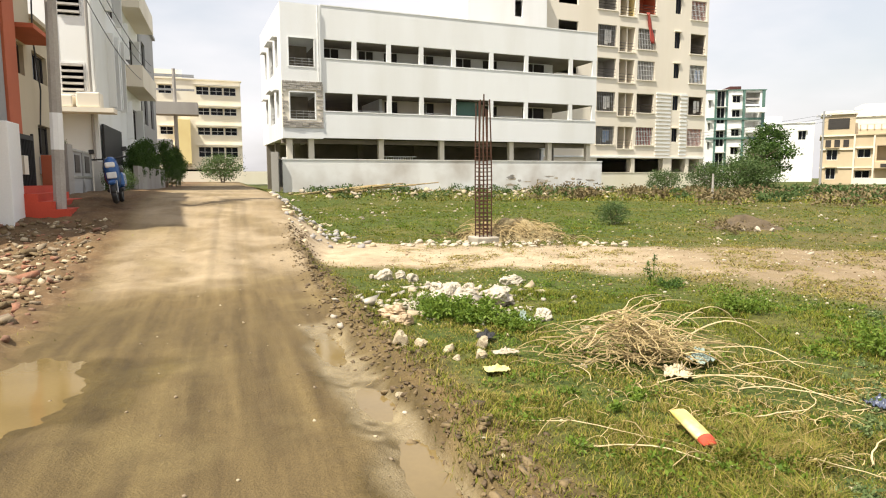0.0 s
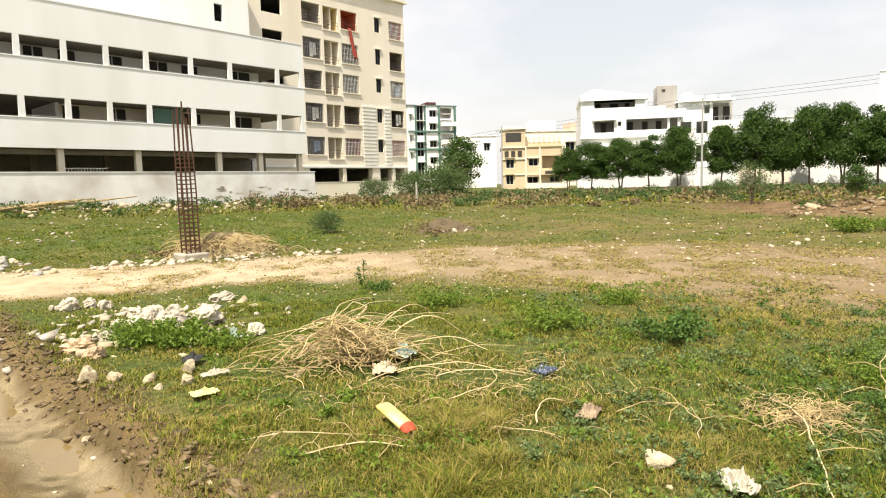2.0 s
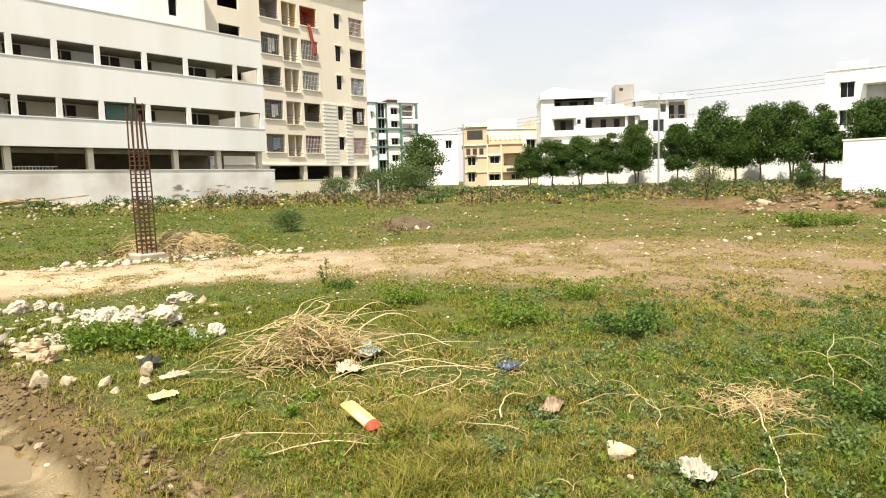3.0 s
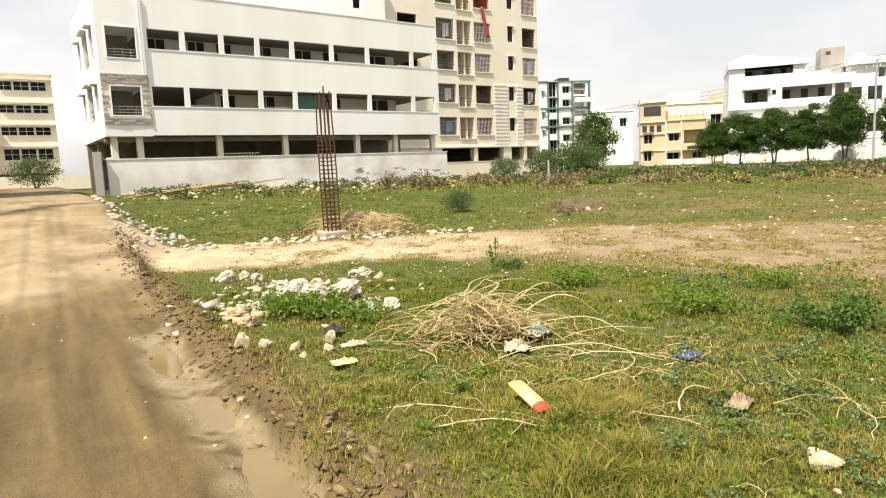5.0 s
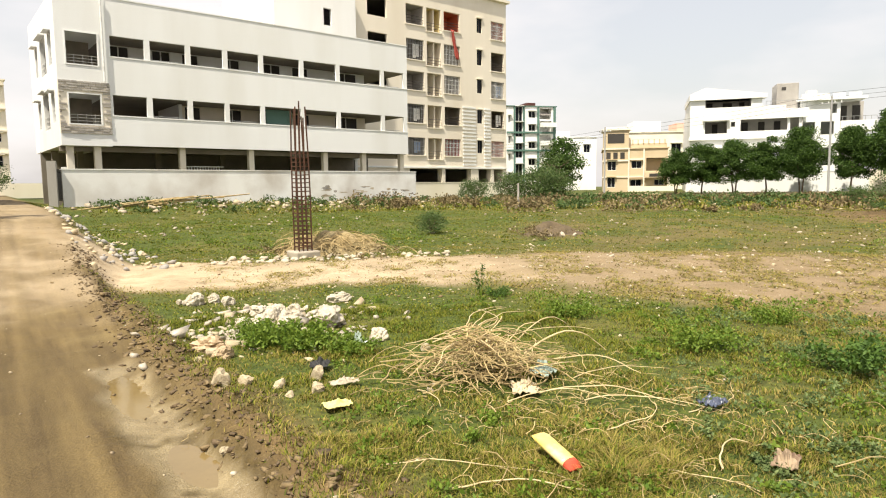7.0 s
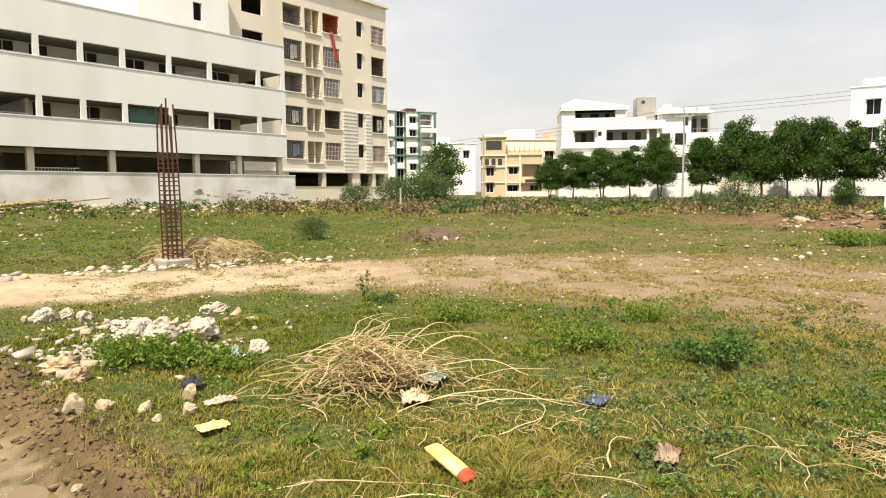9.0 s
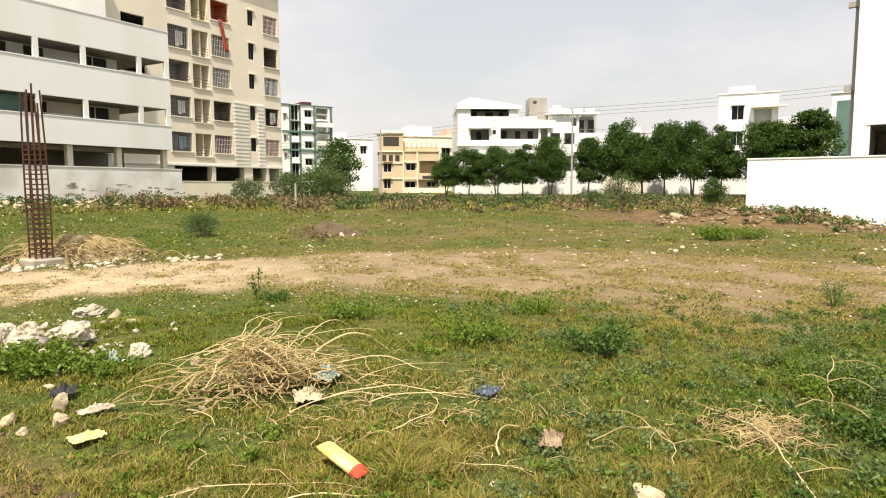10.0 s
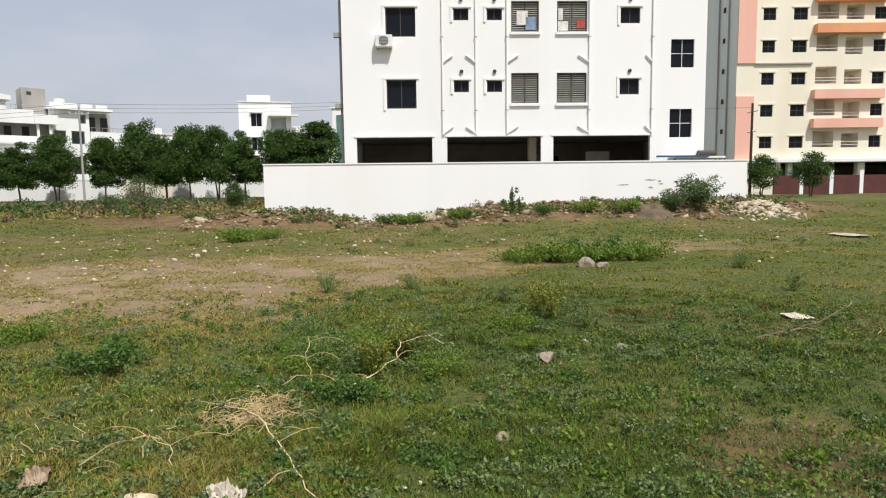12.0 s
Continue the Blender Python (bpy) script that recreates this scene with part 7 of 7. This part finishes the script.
part("side_wing", holed(19.305, 21.0, 0.4, 5.7, 0.62, 0.85, [(19.5, 20.8, 2.25, 3.05), (19.4, 20.8, 4.2, 4.95)]), BUFF, h1)
part("side_wing", boxes((20.75, 21.0, 0.852, 9.0, 0.4, 5.7)), BUFF, h1)
part("roof", boxes((19.31, 21.1, 0.5, 9.0, 5.702, 5.82)), BUFF, h1)
window(h1, 19.5, 20.8, 2.25, 3.05, 0.62, "pane", FRAME_D)
window(h1, 19.4, 20.8, 4.2, 4.95, 0.62, "pane", FRAME_D)
part("dado", boxes((19.32, 20.98, 0.56, 0.617, 1.75, 2.2)), GREY_S, h1)
part("wall_cable", tubes([([(19.25, 0.5, 3.0), (19.3, 0.45, 3.9), (19.1, 0.5, 5.2), (19.3, 0.5, 6.6)], 0.02)], 5), WIRE, h1)

lou = [(27.0, 27.9, 4.4, 6.9), (28.6, 29.5, 4.5, 7.1), (27.0, 29.4, 7.9, 9.6), (31.2, 34.8, 6.9, 8.2), (31.2, 34.8, 3.5, 4.9)]
side_l = [(0.3, 1.05, 4.5, 5.5), (0.3, 1.05, 7.0, 8.2), (2.2, 3.4, 4.3, 5.6)]
h2 = road_house(24.4, 36.5, 11.2, 12.0, WHITE, lou + [(24.9, 28.4, 1.2, 3.4)], "white four-storey house with louvred and slit windows beside the road", 0.0, side_l)
for q in lou:
    window(h2, *q, 0.0, "pane", FRAME_D)
    for x0, x1 in ((q[0] - 0.2, q[0] - 0.02), (q[1] + 0.02, q[1] + 0.2)):
        part("fin", boxes((x0, x1, -0.25, 0.0, q[2] - 0.1, q[3] + 0.1)), WHITE, h2)
for y0, y1, z0, z1 in side_l:
    fr = part("window", boxes((24.38, 24.44, y0, y0 + 0.05, z0, z1), (24.38, 24.44, y1 - 0.05, y1, z0, z1), (24.38, 24.44, y0 + 0.05, y1 - 0.05, z1 - 0.05, z1)), FRAME_W, h2)
    for k in range(5):
        zz = z0 + (z1 - z0) * (k + 0.3) / 5
        part("slat", boxes((24.3, 24.46, y0 + 0.052, y1 - 0.052, zz, zz + 0.07)), SLAT, fr)
part("dark_screen", boxes((24.6, 28.5, -0.12, -0.05, 2.2, 3.5)), BLACK, h2, "black cloth screen over the entrance")
part("balcony", boxes((30.6, 36.0, -0.8, -0.01, 5.6, 6.5)), CREAM, h2)
part("balcony", boxes((30.6, 36.0, -0.8, -0.01, 8.9, 9.8)), CREAM, h2)
part("canopy", boxes((23.6, 24.39, -0.6, 4.0, 3.8, 3.95)), CREAM, h2)
part("duct", soft_box(23.7, 24.37, -0.2, 0.5, 3.96, 4.45, 0.04), CREAM, h2)
part("duct", soft_box(23.7, 24.37, 0.6, 1.5, 3.96, 4.35, 0.04), CREAM, h2)
part("pipe", tubes([([(24.3, 0.15, 0.8), (24.3, 0.15, 11.0)], 0.05), ([(24.3, 1.3, 3.9), (24.3, 1.3, 11.0)], 0.04)]), GREY, h2)
yard = thing("compound_wall_road", place(HO[0], HO[1], 109.0), "grey cement wall and sheet gate before the white house", "wall", kind="structure")
part("wall_body", boxes((19.35, 20.0, -0.05, 0.1, 0.6, 2.55)), GREY, yard)
part("wall_body", boxes((22.75, 24.38, -0.05, 0.1, 0.6, 2.2)), GREY, yard)
for x0 in (20.05, 21.4):
    leaf_g = part("sheet_gate", boxes((x0, x0 + 1.3, 0.0, 0.03, 1.0, 2.45)), GREY_S, yard, "dull grey sheet gate leaf")
    part("gate_frame", boxes((x0, x0 + 0.06, -0.03, -0.002, 1.0, 2.45), (x0 + 1.24, x0 + 1.3, -0.03, -0.002, 1.0, 2.45), (x0 + 0.06, x0 + 1.24, -0.03, -0.002, 2.39, 2.45), (x0 + 0.06, x0 + 1.24, -0.03, -0.002, 1.65, 1.71), (x0 + 0.06, x0 + 1.24, -0.03, -0.002, 1.0, 1.06)), STEEL, leaf_g)
    part("panel", boxes((x0 + 0.35, x0 + 0.95, -0.02, -0.003, 1.8, 2.3)), FRAME_D, leaf_g)
part("wall_body", boxes((25.5, 36.0, -1.0, -0.85, 0.6, 2.1)), GREY, yard)

h3 = road_house(37.0, 44.0, 10.2, 12.0, GREY_S, [(38.0, 39.5, 4.6, 6.4), (38.0, 39.5, 7.6, 9.0), (41.0, 42.6, 4.6, 6.4)], "dark grey three-storey house beside the road")
for q in ((38.0, 39.5, 4.6, 6.4), (38.0, 39.5, 7.6, 9.0), (41.0, 42.6, 4.6, 6.4)):
    window(h3, *q, 0.0, "pane", FRAME_D)
for b, s in ((27.0, 0.7), (29.0, 0.8), (31.5, 0.9), (34.0, 0.9), (37.0, 1.0), (40.0, 0.9), (43.5, 1.0), (47.0, 0.9)):
    x, y = from_road(-3.0 if b > 34 else -3.3, b)
    plant_tree(x, y, shrub2 if int(b) % 2 else shrub, (s * 0.36, s * 0.36, s * 0.6), b * 40, "dark green creeper and shrubs along the wall", "shrub", "hedge along the road", "shrub", 0.1)

for a, b, w, s in ((-4.6, 21.2, 0.22, 0.62), (-4.9, 22.0, 0.25, 0.7), (-3.35, 22.6, 0.22, 0.3), (-3.3, 23.6, 0.25, 0.34)):
    x, y = from_road(a, b)
    plant_tree(x, y, shrub, (w, w, s), b * 40, "leafy potted plants by the grey gate", "shrub", "hedge along the road", "shrub", 0.1)
# a transformer on a stand
tx, ty = from_road(-3.4, 52.0)
tr = thing("transformer_stand", place(tx, ty, 19.0, ground_z(tx, ty)), "grey transformer platform on two concrete poles", "transformer")
for x in (-1.6, 0.0):
    part("leg", tubes([([(x, 0, -0.3), (x, 0, 8.6)], [0.16, 0.12])], 8), POLE_M, tr)
part("platform", boxes((-3.4, 1.6, -0.7, 0.7, 5.2, 6.1)), GREY, tr)
part("crossarm", boxes((-2.6, 1.4, -0.08, 0.08, 8.0, 8.2), (-2.6, 1.4, -0.08, 0.08, 7.0, 7.14)), STEEL, tr)
part("tank", soft_box(-1.3, -0.3, -0.5, 0.5, 2.4, 3.4, 0.05), GREY_S, tr)

# gate of the long white house
gx, gy = A_W[0] - 20.3 * math.cos(radians(A_ANG)), A_W[1] - 20.3 * math.sin(radians(A_ANG))
gate = thing("iron_gate", place(gx, gy, A_ANG + 75, 0.0), "dark iron gate between white posts beside the compound wall", "gate")
part("post", boxes((-0.25, 0.1, -0.15, 0.2, 0.8, 3.0)), GREY, gate)
part("post", boxes((4.6, 4.95, -0.15, 0.2, 0.8, 2.9)), WHITE, gate)
leaf = part("gate_frame", boxes((0.15, 4.55, 0, 0.05, 1.2, 1.3), (0.15, 4.55, 0, 0.05, 2.6, 2.7), (0.15, 0.22, 0, 0.05, 1.2, 2.7), (2.3, 2.4, 0, 0.05, 1.2, 2.7), (4.48, 4.55, 0, 0.05, 1.2, 2.7)), BLACK, gate)
for k in range(17):
    part("bar", boxes((0.3 + k * 0.25, 0.42 + k * 0.25, 0.01, 0.04, 1.2, 2.7)), BLACK, leaf)
rj = random.Random(8)
for k in range(6):
    s = -17.5 + k * 0.7
    an = radians(A_ANG)
    x, y = A_W[0] + s * math.cos(an) + 0.9 * math.sin(an), A_W[1] + s * math.sin(an) - 0.9 * math.cos(an)
    t = thing("bamboo_pole", pose(x, y, ground_z(x, y) + 0.14 + 0.02 * k, 0, -5 + rj.uniform(-2, 2), A_ANG + rj.uniform(-5, 5)), "long weathered bamboo pole lying by the wall", "pole", "bamboo poles")
    part("cane", tubes([([(-2.4, 0, 0), (0, 0, 0.04), (2.4, 0, 0.02)], [0.045, 0.04, 0.03])], 6), TWIG, t)

# the white wall behind the street trees
an = -47.4
vw = compound_wall("compound_wall_villa", 36.6, 48.3, an, 0.0, 13.5, 0.3, 2.5, WHITE, "long white compound wall behind the street trees")
part("panel", boxes((13.5, 17.5, 0.02, 0.18, 0.3, 2.6)), CREAM, vw)
part("wall_body", boxes((17.5, 34.0, 0, 0.2, 0.3, 2.5)), WHITE, vw)
tagged(part("kerb", boxes((-8, 36, -3.0, -2.8, 0.2, 0.95)), STONE, None), "low stone kerb along the far road", "kerb", kind="structure").matrix_world = place(36.6, 48.3, an)
crumpled("tarpaulin", 49.3, 29.4, 3.6, 0.9, CLOTH_W, an, "white tarpaulin slung between the street trees", 31, 0.5)


# ---- the scooter ----
def scooter():
    x, y = -7.50, 14.65
    t = thing("scooter", pose(x, y, ground_z(x, y), 0, 7, 22 + 180), "blue and white motor scooter parked on its stand", "scooter")

    def wheel(nm, yy, r):
        w = thing(nm, pose(0, yy, r), "", "")
        w.parent = t
        for key in ("label", "category"):
            if key in w:
                del w[key]
        rows = [([(0.0, r * 0.8 * math.cos(k * 0.3142), r * 0.8 * math.sin(k * 0.3142)) for k in range(21)], 0.055)]
        part("tyre", tubes(rows, 8), BLACK, w, smooth=True)
        part("rim", tubes([([(-0.03, 0, 0), (0.03, 0, 0)], r * 0.62)], 16), STEEL, w)
    wheel("wheel", 0.62, 0.24)
    wheel("wheel", -0.62, 0.24)
    bm = bmesh.new()
    prof = [(0.30, 0.30, 0.10), (0.36, 0.55, 0.17), (0.40, 0.80, 0.17), (0.36, 0.98, 0.13), (0.30, 1.04, 0.06)]
    rings = []
    for yy, zz, w in prof:
        rings.append([bm.verts.new(p) for p in ((-w, yy, zz), (-w * 0.6, yy + 0.09, zz), (0, yy + 0.13, zz), (w * 0.6, yy + 0.09, zz), (w, yy, zz), (w * 0.5, yy - 0.05, zz), (-w * 0.5, yy - 0.05, zz))])
    for a, b in zip(rings, rings[1:]):
        for k in range(7):
            bm.faces.new([a[k], a[(k + 1) % 7], b[(k + 1) % 7], b[k]])
    bm.faces.new(rings[-1])
    bm.faces.new(rings[0][::-1])
    part("front_apron", bm, BLUE_B, t, smooth=True)
    part("front_fender", soft_box(-0.08, 0.08, 0.42, 0.84, 0.42, 0.52, 0.04), BLUE_B, t)
    part("headlight", soft_box(-0.10, 0.10, 0.47, 0.54, 0.80, 0.92, 0.03), FRAME_W, t, "pale headlight")
    part("badge_panel", soft_box(-0.10, 0.10, 0.49, 0.53, 0.56, 0.70, 0.02), FRAME_W, t, "white front panel")
    part("floorboard", soft_box(-0.17, 0.17, -0.2, 0.34, 0.26, 0.34, 0.03), BLACK, t)
    part("rear_body", soft_box(-0.17, 0.17, -0.85, -0.15, 0.34, 0.70, 0.07, 3), BLUE_B, t)
    part("seat", soft_box(-0.15, 0.15, -0.85, -0.1, 0.70, 0.82, 0.05, 3), BLACK, t)
    part("handlebar", tubes([([(-0.36, 0.26, 1.02), (-0.1, 0.32, 1.0), (0.1, 0.32, 1.0), (0.36, 0.26, 1.02)], 0.02)], 6), BLACK, t)
    for s in (-1, 1):
        m = part("mirror", soft_box(s * 0.33 - 0.055, s * 0.33 + 0.055, 0.28, 0.31, 1.14, 1.24, 0.015), BLACK, t)
        part("stalk", tubes([([(s * 0.27, 0.27, 1.02), (s * 0.32, 0.29, 1.15)], 0.008)], 5), STEEL, m)
    part("fork", tubes([([(-0.07, 0.5, 0.5), (-0.07, 0.62, 0.24)], 0.02), ([(0.07, 0.5, 0.5), (0.07, 0.62, 0.24)], 0.02)], 6), STEEL, t)


scooter()


# ---- grass ----
def grass_material(name, g0, g1, d0, d1):
    m = leafy(name, g0, g1, 0.75, True, 0.18)
    n, l = m.node_tree.nodes, m.node_tree.links
    at, mx, mx2, g = n.new("ShaderNodeVertexColor"), n.new("ShaderNodeMix"), n.new("ShaderNodeMix"), n.new("ShaderNodeNewGeometry")
    at.layer_name = "dryness"
    mx.data_type = mx2.data_type = "RGBA"
    mx2.inputs["A"].default_value, mx2.inputs["B"].default_value = (*d0, 1), (*d1, 1)
    l.new(g.outputs["Random Per Island"], mx2.inputs["Factor"])
    green = [q for q in n if q.type == "MIX" and q not in (mx, mx2)][0]
    l.new(green.outputs["Result"], mx.inputs["A"])
    l.new(mx2.outputs["Result"], mx.inputs["B"])
    l.new(at.outputs["Color"], mx.inputs["Factor"])
    for q in n:
        if q.type == "BSDF_PRINCIPLED":
            l.new(mx.outputs["Result"], q.inputs["Base Color"])
        if q.type == "BSDF_TRANSLUCENT":
            l.new(mx.outputs["Result"], q.inputs["Color"])
    return m


GRASS = grass_material("grass_blades", (0.046, 0.076, 0.006), (0.212, 0.222, 0.020), (0.16, 0.128, 0.032), (0.36, 0.285, 0.08))


# darker copy of the blades, with shade put into the colour
GRASS_D = grass_material("shaded_grass_blades", (0.024, 0.052, 0.006), (0.14, 0.185, 0.022), (0.10, 0.08, 0.026), (0.28, 0.22, 0.08))


def grass(name, az0, az1, r0, r1, count, tall, width, seed, label, bias=0.0, shade_side=0):
    """Blades of grass strewn over a ring of the field, thick where the ground is green."""
    rs = np.random.RandomState(seed)
    az = np.radians(az0 + (az1 - az0) * rs.rand(count))
    r = np.sqrt(r0 * r0 + (r1 * r1 - r0 * r0) * rs.rand(count))
    x, y = r * np.sin(az), r * np.cos(az)
    road, sand, green, wet, left = masks(x, y)
    clump = sm(wave(x, y, 0.9, 51) + 0.7 * wave(x, y, 2.7, 52), -0.9, 0.7)
    keep = rs.rand(count) < np.clip(green * (0.3 + 0.7 * clump) + bias * (1 - road - sand - left), 0, 1)
    if shade_side:
        # where the near right of the field is painted as shaded
        shade_zone = sm(np.degrees(az) + 14 * wave(x, y, 0.25, 58) + 6 * wave(x, y, 0.9, 59), 26, 84) * (1 - sm(r, 3.6 + 5 * sm(np.degrees(az), 60, 85), 8 + 7 * sm(np.degrees(az), 60, 85)))
        keep &= rs.rand(count) < (shade_zone if shade_side > 0 else 1 - shade_zone)
    x, y, green, clump = x[keep], y[keep], green[keep], clump[keep]
    n = len(x)
    z = height(x, y)
    tuft = sm(wave(x, y, 0.5, 54) + 0.4 * wave(x, y, 1.9, 55), 0.5, 1.1)
    h = tall * (0.3 + 0.7 * rs.rand(n)) * (0.32 + 0.5 * clump + 1.15 * tuft)
    dry = np.clip((rs.rand(n) < 0.24 + 0.42 * sm(wave(x, y, 0.3, 56) + 0.3 * wave(x, y, 1.1, 57), -0.2, 1.0)).astype(float), 0, 1)
    heap_side = np.exp(-((x - 2.3) ** 2 + (y - 4.1) ** 2) / 2.4)
    dry = np.maximum(dry, (rs.rand(n) < 0.5 * heap_side).astype(float))
    dry = dry * (rs.rand(n) > 0.75 * sm(np.hypot(x, y), 6.2, 7.4) * (1 - sm(np.hypot(x, y), 9.3, 10.8)) * (1 - sm(np.degrees(np.arctan2(x, y)), 30, 50)))
    dry = dry * (rs.rand(n) > 0.75 * sm(np.degrees(np.arctan2(x, y)), 45, 75) * (1 - sm(np.hypot(x, y), 5, 10)))
    belt = (1 - sm(np.abs(np.degrees(np.arctan2(x, y)) - 1), 12, 26)) * sm(np.hypot(x, y), 16.5, 19) * (1 - sm(np.hypot(x, y), 29, 33))
    dry = dry * (rs.rand(n) > 0.85 * belt)
    an = rs.rand(n) * 6.283
    bend = h * (0.5 + 2.2 * rs.rand(n) ** 1.5)
    w = width * (0.6 + 0.8 * rs.rand(n))
    sx, sy = -np.sin(an) * w, np.cos(an) * w
    bx, by = np.cos(an) * bend, np.sin(an) * bend
    v = np.stack([np.stack([x - sx, y - sy, z - 0.01], -1), np.stack([x + sx, y + sy, z - 0.01], -1),
                  np.stack([x + bx * 0.35 + sx * 0.7, y + by * 0.35 + sy * 0.7, z + h * 0.62], -1), np.stack([x + bx * 0.35 - sx * 0.7, y + by * 0.35 - sy * 0.7, z + h * 0.62], -1),
                  np.stack([x + bx, y + by, z + h], -1)], 1).reshape(-1, 3)
    i = np.arange(n)[:, None] * 5
    f = np.concatenate([i + [0, 1, 2], i + [0, 2, 3], i + [3, 2, 4]], 0)
    ob = arrays(name, v, f, GRASS_D if shade_side > 0 else GRASS)
    col = np.repeat(dry, 5)
    layer = ob.data.color_attributes.new("dryness", "FLOAT_COLOR", "POINT")
    layer.data.foreach_set("color", np.stack([col, col, col, np.ones_like(col)], -1).astype(np.float32).ravel())
    tagged(ob, label, "grass", kind="stuff")


grass("grass", -50, 80, 1.2, 4.5, 260000, 0.07, 0.0027, 1, "short trampled green grass with dry straw blades", 0.10, -1)
grass("grass", -50, 130, 4.5, 9.0, 380000, 0.052, 0.0040, 2, "short trampled green grass with dry straw blades", 0.05, -1)
grass("grass", 18, 135, 1.2, 4.5, 250000, 0.062, 0.0026, 11, "dense green grass, darkened in colour as if shaded", 0.12, 1)
grass("grass", 18, 130, 4.5, 10.0, 320000, 0.05, 0.0040, 12, "dense green grass, darkened in colour as if shaded", 0.06, 1)
grass("grass", -30, 125, 9.0, 18.0, 300000, 0.034, 0.008, 3, "short green grass thinning out towards the bare track", 0.04)
grass("grass", -22, 115, 18.0, 34.0, 260000, 0.04, 0.017, 4, "rough green grass and low scrub", 0.05)
grass("grass", -12, 65, 32.0, 58.0, 70000, 0.16, 0.03, 5, "rough tall grass and scrub on the far bank", 0.3)


def scrub(seed, count, spot, size, spread, tall, mat, label):
    """Low tangled scrub, too thick to count."""
    rs, r = np.random.RandomState(seed), random.Random(seed)
    cs, rad = [], []
    for k in range(count):
        x, y = spot(r)
        q = spread * r.uniform(0.4, 1.2)
        z = ground_z(x, y)
        for j in range(5):
            cs.append((x + r.gauss(0, q * 0.5), y + r.gauss(0, q * 0.5), z + tall * r.uniform(0.05, 0.8)))
            rad.append(q * r.uniform(0.25, 0.5))
    v, f = leaf_cloud(rs, cs, rad, count * 110, size, -0.3, 0.7)
    tagged(arrays("scrub", v, f, mat), label, "scrub", kind="stuff")


DRYLEAF = leafy("dry_brown_scrub", (0.10, 0.075, 0.035), (0.26, 0.20, 0.10), trans=0.1)
scrub(81, 120, ring(20, 60, 32, 54), 0.14, 1.0, 0.5, LEAF_G, "low grey-green scrub on the field's far bank")
scrub(82, 120, ring(22, 62, 30, 54), 0.15, 1.0, 0.35, DRYLEAF, "dry brown scrub on the field's far bank")
scrub(83, 40, near_wall_a, 0.13, 0.8, 0.3, LEAF_G, "low weeds along the compound wall")
scrub(84, 50, ring(8, 26, 33, 44), 0.15, 1.0, 0.5, DRYLEAF, "dry brown scrub by the compound wall")
scrub(85, 60, near_wall_b, 0.09, 0.55, 0.2, LEAF, "low weeds on the earth bank")
scrub(86, 45, near_wall_b, 0.09, 0.55, 0.2, DRYLEAF, "dry weeds on the earth bank")
scrub(93, 60, ring(-12, 16, 18, 29), 0.05, 0.8, 0.05, LEAF_L, "patches of fresh green weeds in the field")
scrub(94, 14, spot_at(9.1, 19.1, 0.6), 0.06, 0.5, 0.25, DRYLEAF, "dry brushwood on the debris mound")
scrub(87, 40, ring(-10, 60, 19, 30), 0.045, 0.6, 0.06, LEAF_L, "patches of low green weeds in the field")
scrub(92, 26, spot_at(1.7, 16.5, 0.7), 0.06, 0.5, 0.15, DRYLEAF, "dry straw lying over the low sand mound")
scrub(88, 60, ring(60, 108, 16, 30), 0.05, 0.5, 0.08, LEAF_G, "patches of low weeds in the field")
scrub(89, 330, ring(5, 125, 2.6, 10.0), 0.03, 0.24, 0.06, LEAF_L, "small low-growing weeds among the grass")
scrub(95, 420, ring(34, 125, 2.4, 9.0), 0.026, 0.16, 0.10, LEAF_S, "small upright weeds among the grass")
scrub(90, 430, ring(52, 125, 2.2, 9.5), 0.026, 0.2, 0.06, LEAF, "small low-growing weeds among the grass")


def stubble(az0, az1, r0, r1, count, seed):
    rs = np.random.RandomState(seed)
    az, r = np.radians(az0 + (az1 - az0) * rs.rand(count)), r0 + (r1 - r0) * rs.rand(count)
    x, y = r * np.sin(az), r * np.cos(az)
    road, sand, green, wet, left = masks(x, y)
    keep = (sand > 0.1) & (rs.rand(count) < sm(wave(x, y, 0.5, 61) + 0.6 * wave(x, y, 1.7, 62) + 0.5 * sm(np.degrees(az), 15, 45), -0.2, 1.2))
    x, y = x[keep], y[keep]
    n = len(x)
    z, an, h = height(x, y), rs.rand(n) * 6.283, 0.012 + 0.03 * rs.rand(n)
    d, w = 0.05 + 0.08 * rs.rand(n), 0.008
    v = np.stack([np.stack([x - np.sin(an) * w, y + np.cos(an) * w, z], -1), np.stack([x + np.sin(an) * w, y - np.cos(an) * w, z], -1), np.stack([x + np.cos(an) * d, y + np.sin(an) * d, z + h], -1)], 1).reshape(-1, 3)
    ob = arrays("stubble", v, np.arange(n * 3).reshape(-1, 3), GRASS)
    dry = np.repeat((rs.rand(n) < 0.8).astype(np.float32), 3)
    layer = ob.data.color_attributes.new("dryness", "FLOAT_COLOR", "POINT")
    layer.data.foreach_set("color", np.stack([dry, dry, dry, np.ones_like(dry)], -1).ravel())
    tagged(ob, "dry flattened stubble on the bare track", "grass", kind="stuff")


stubble(-5, 90, 7.5, 19.0, 200000, 7)
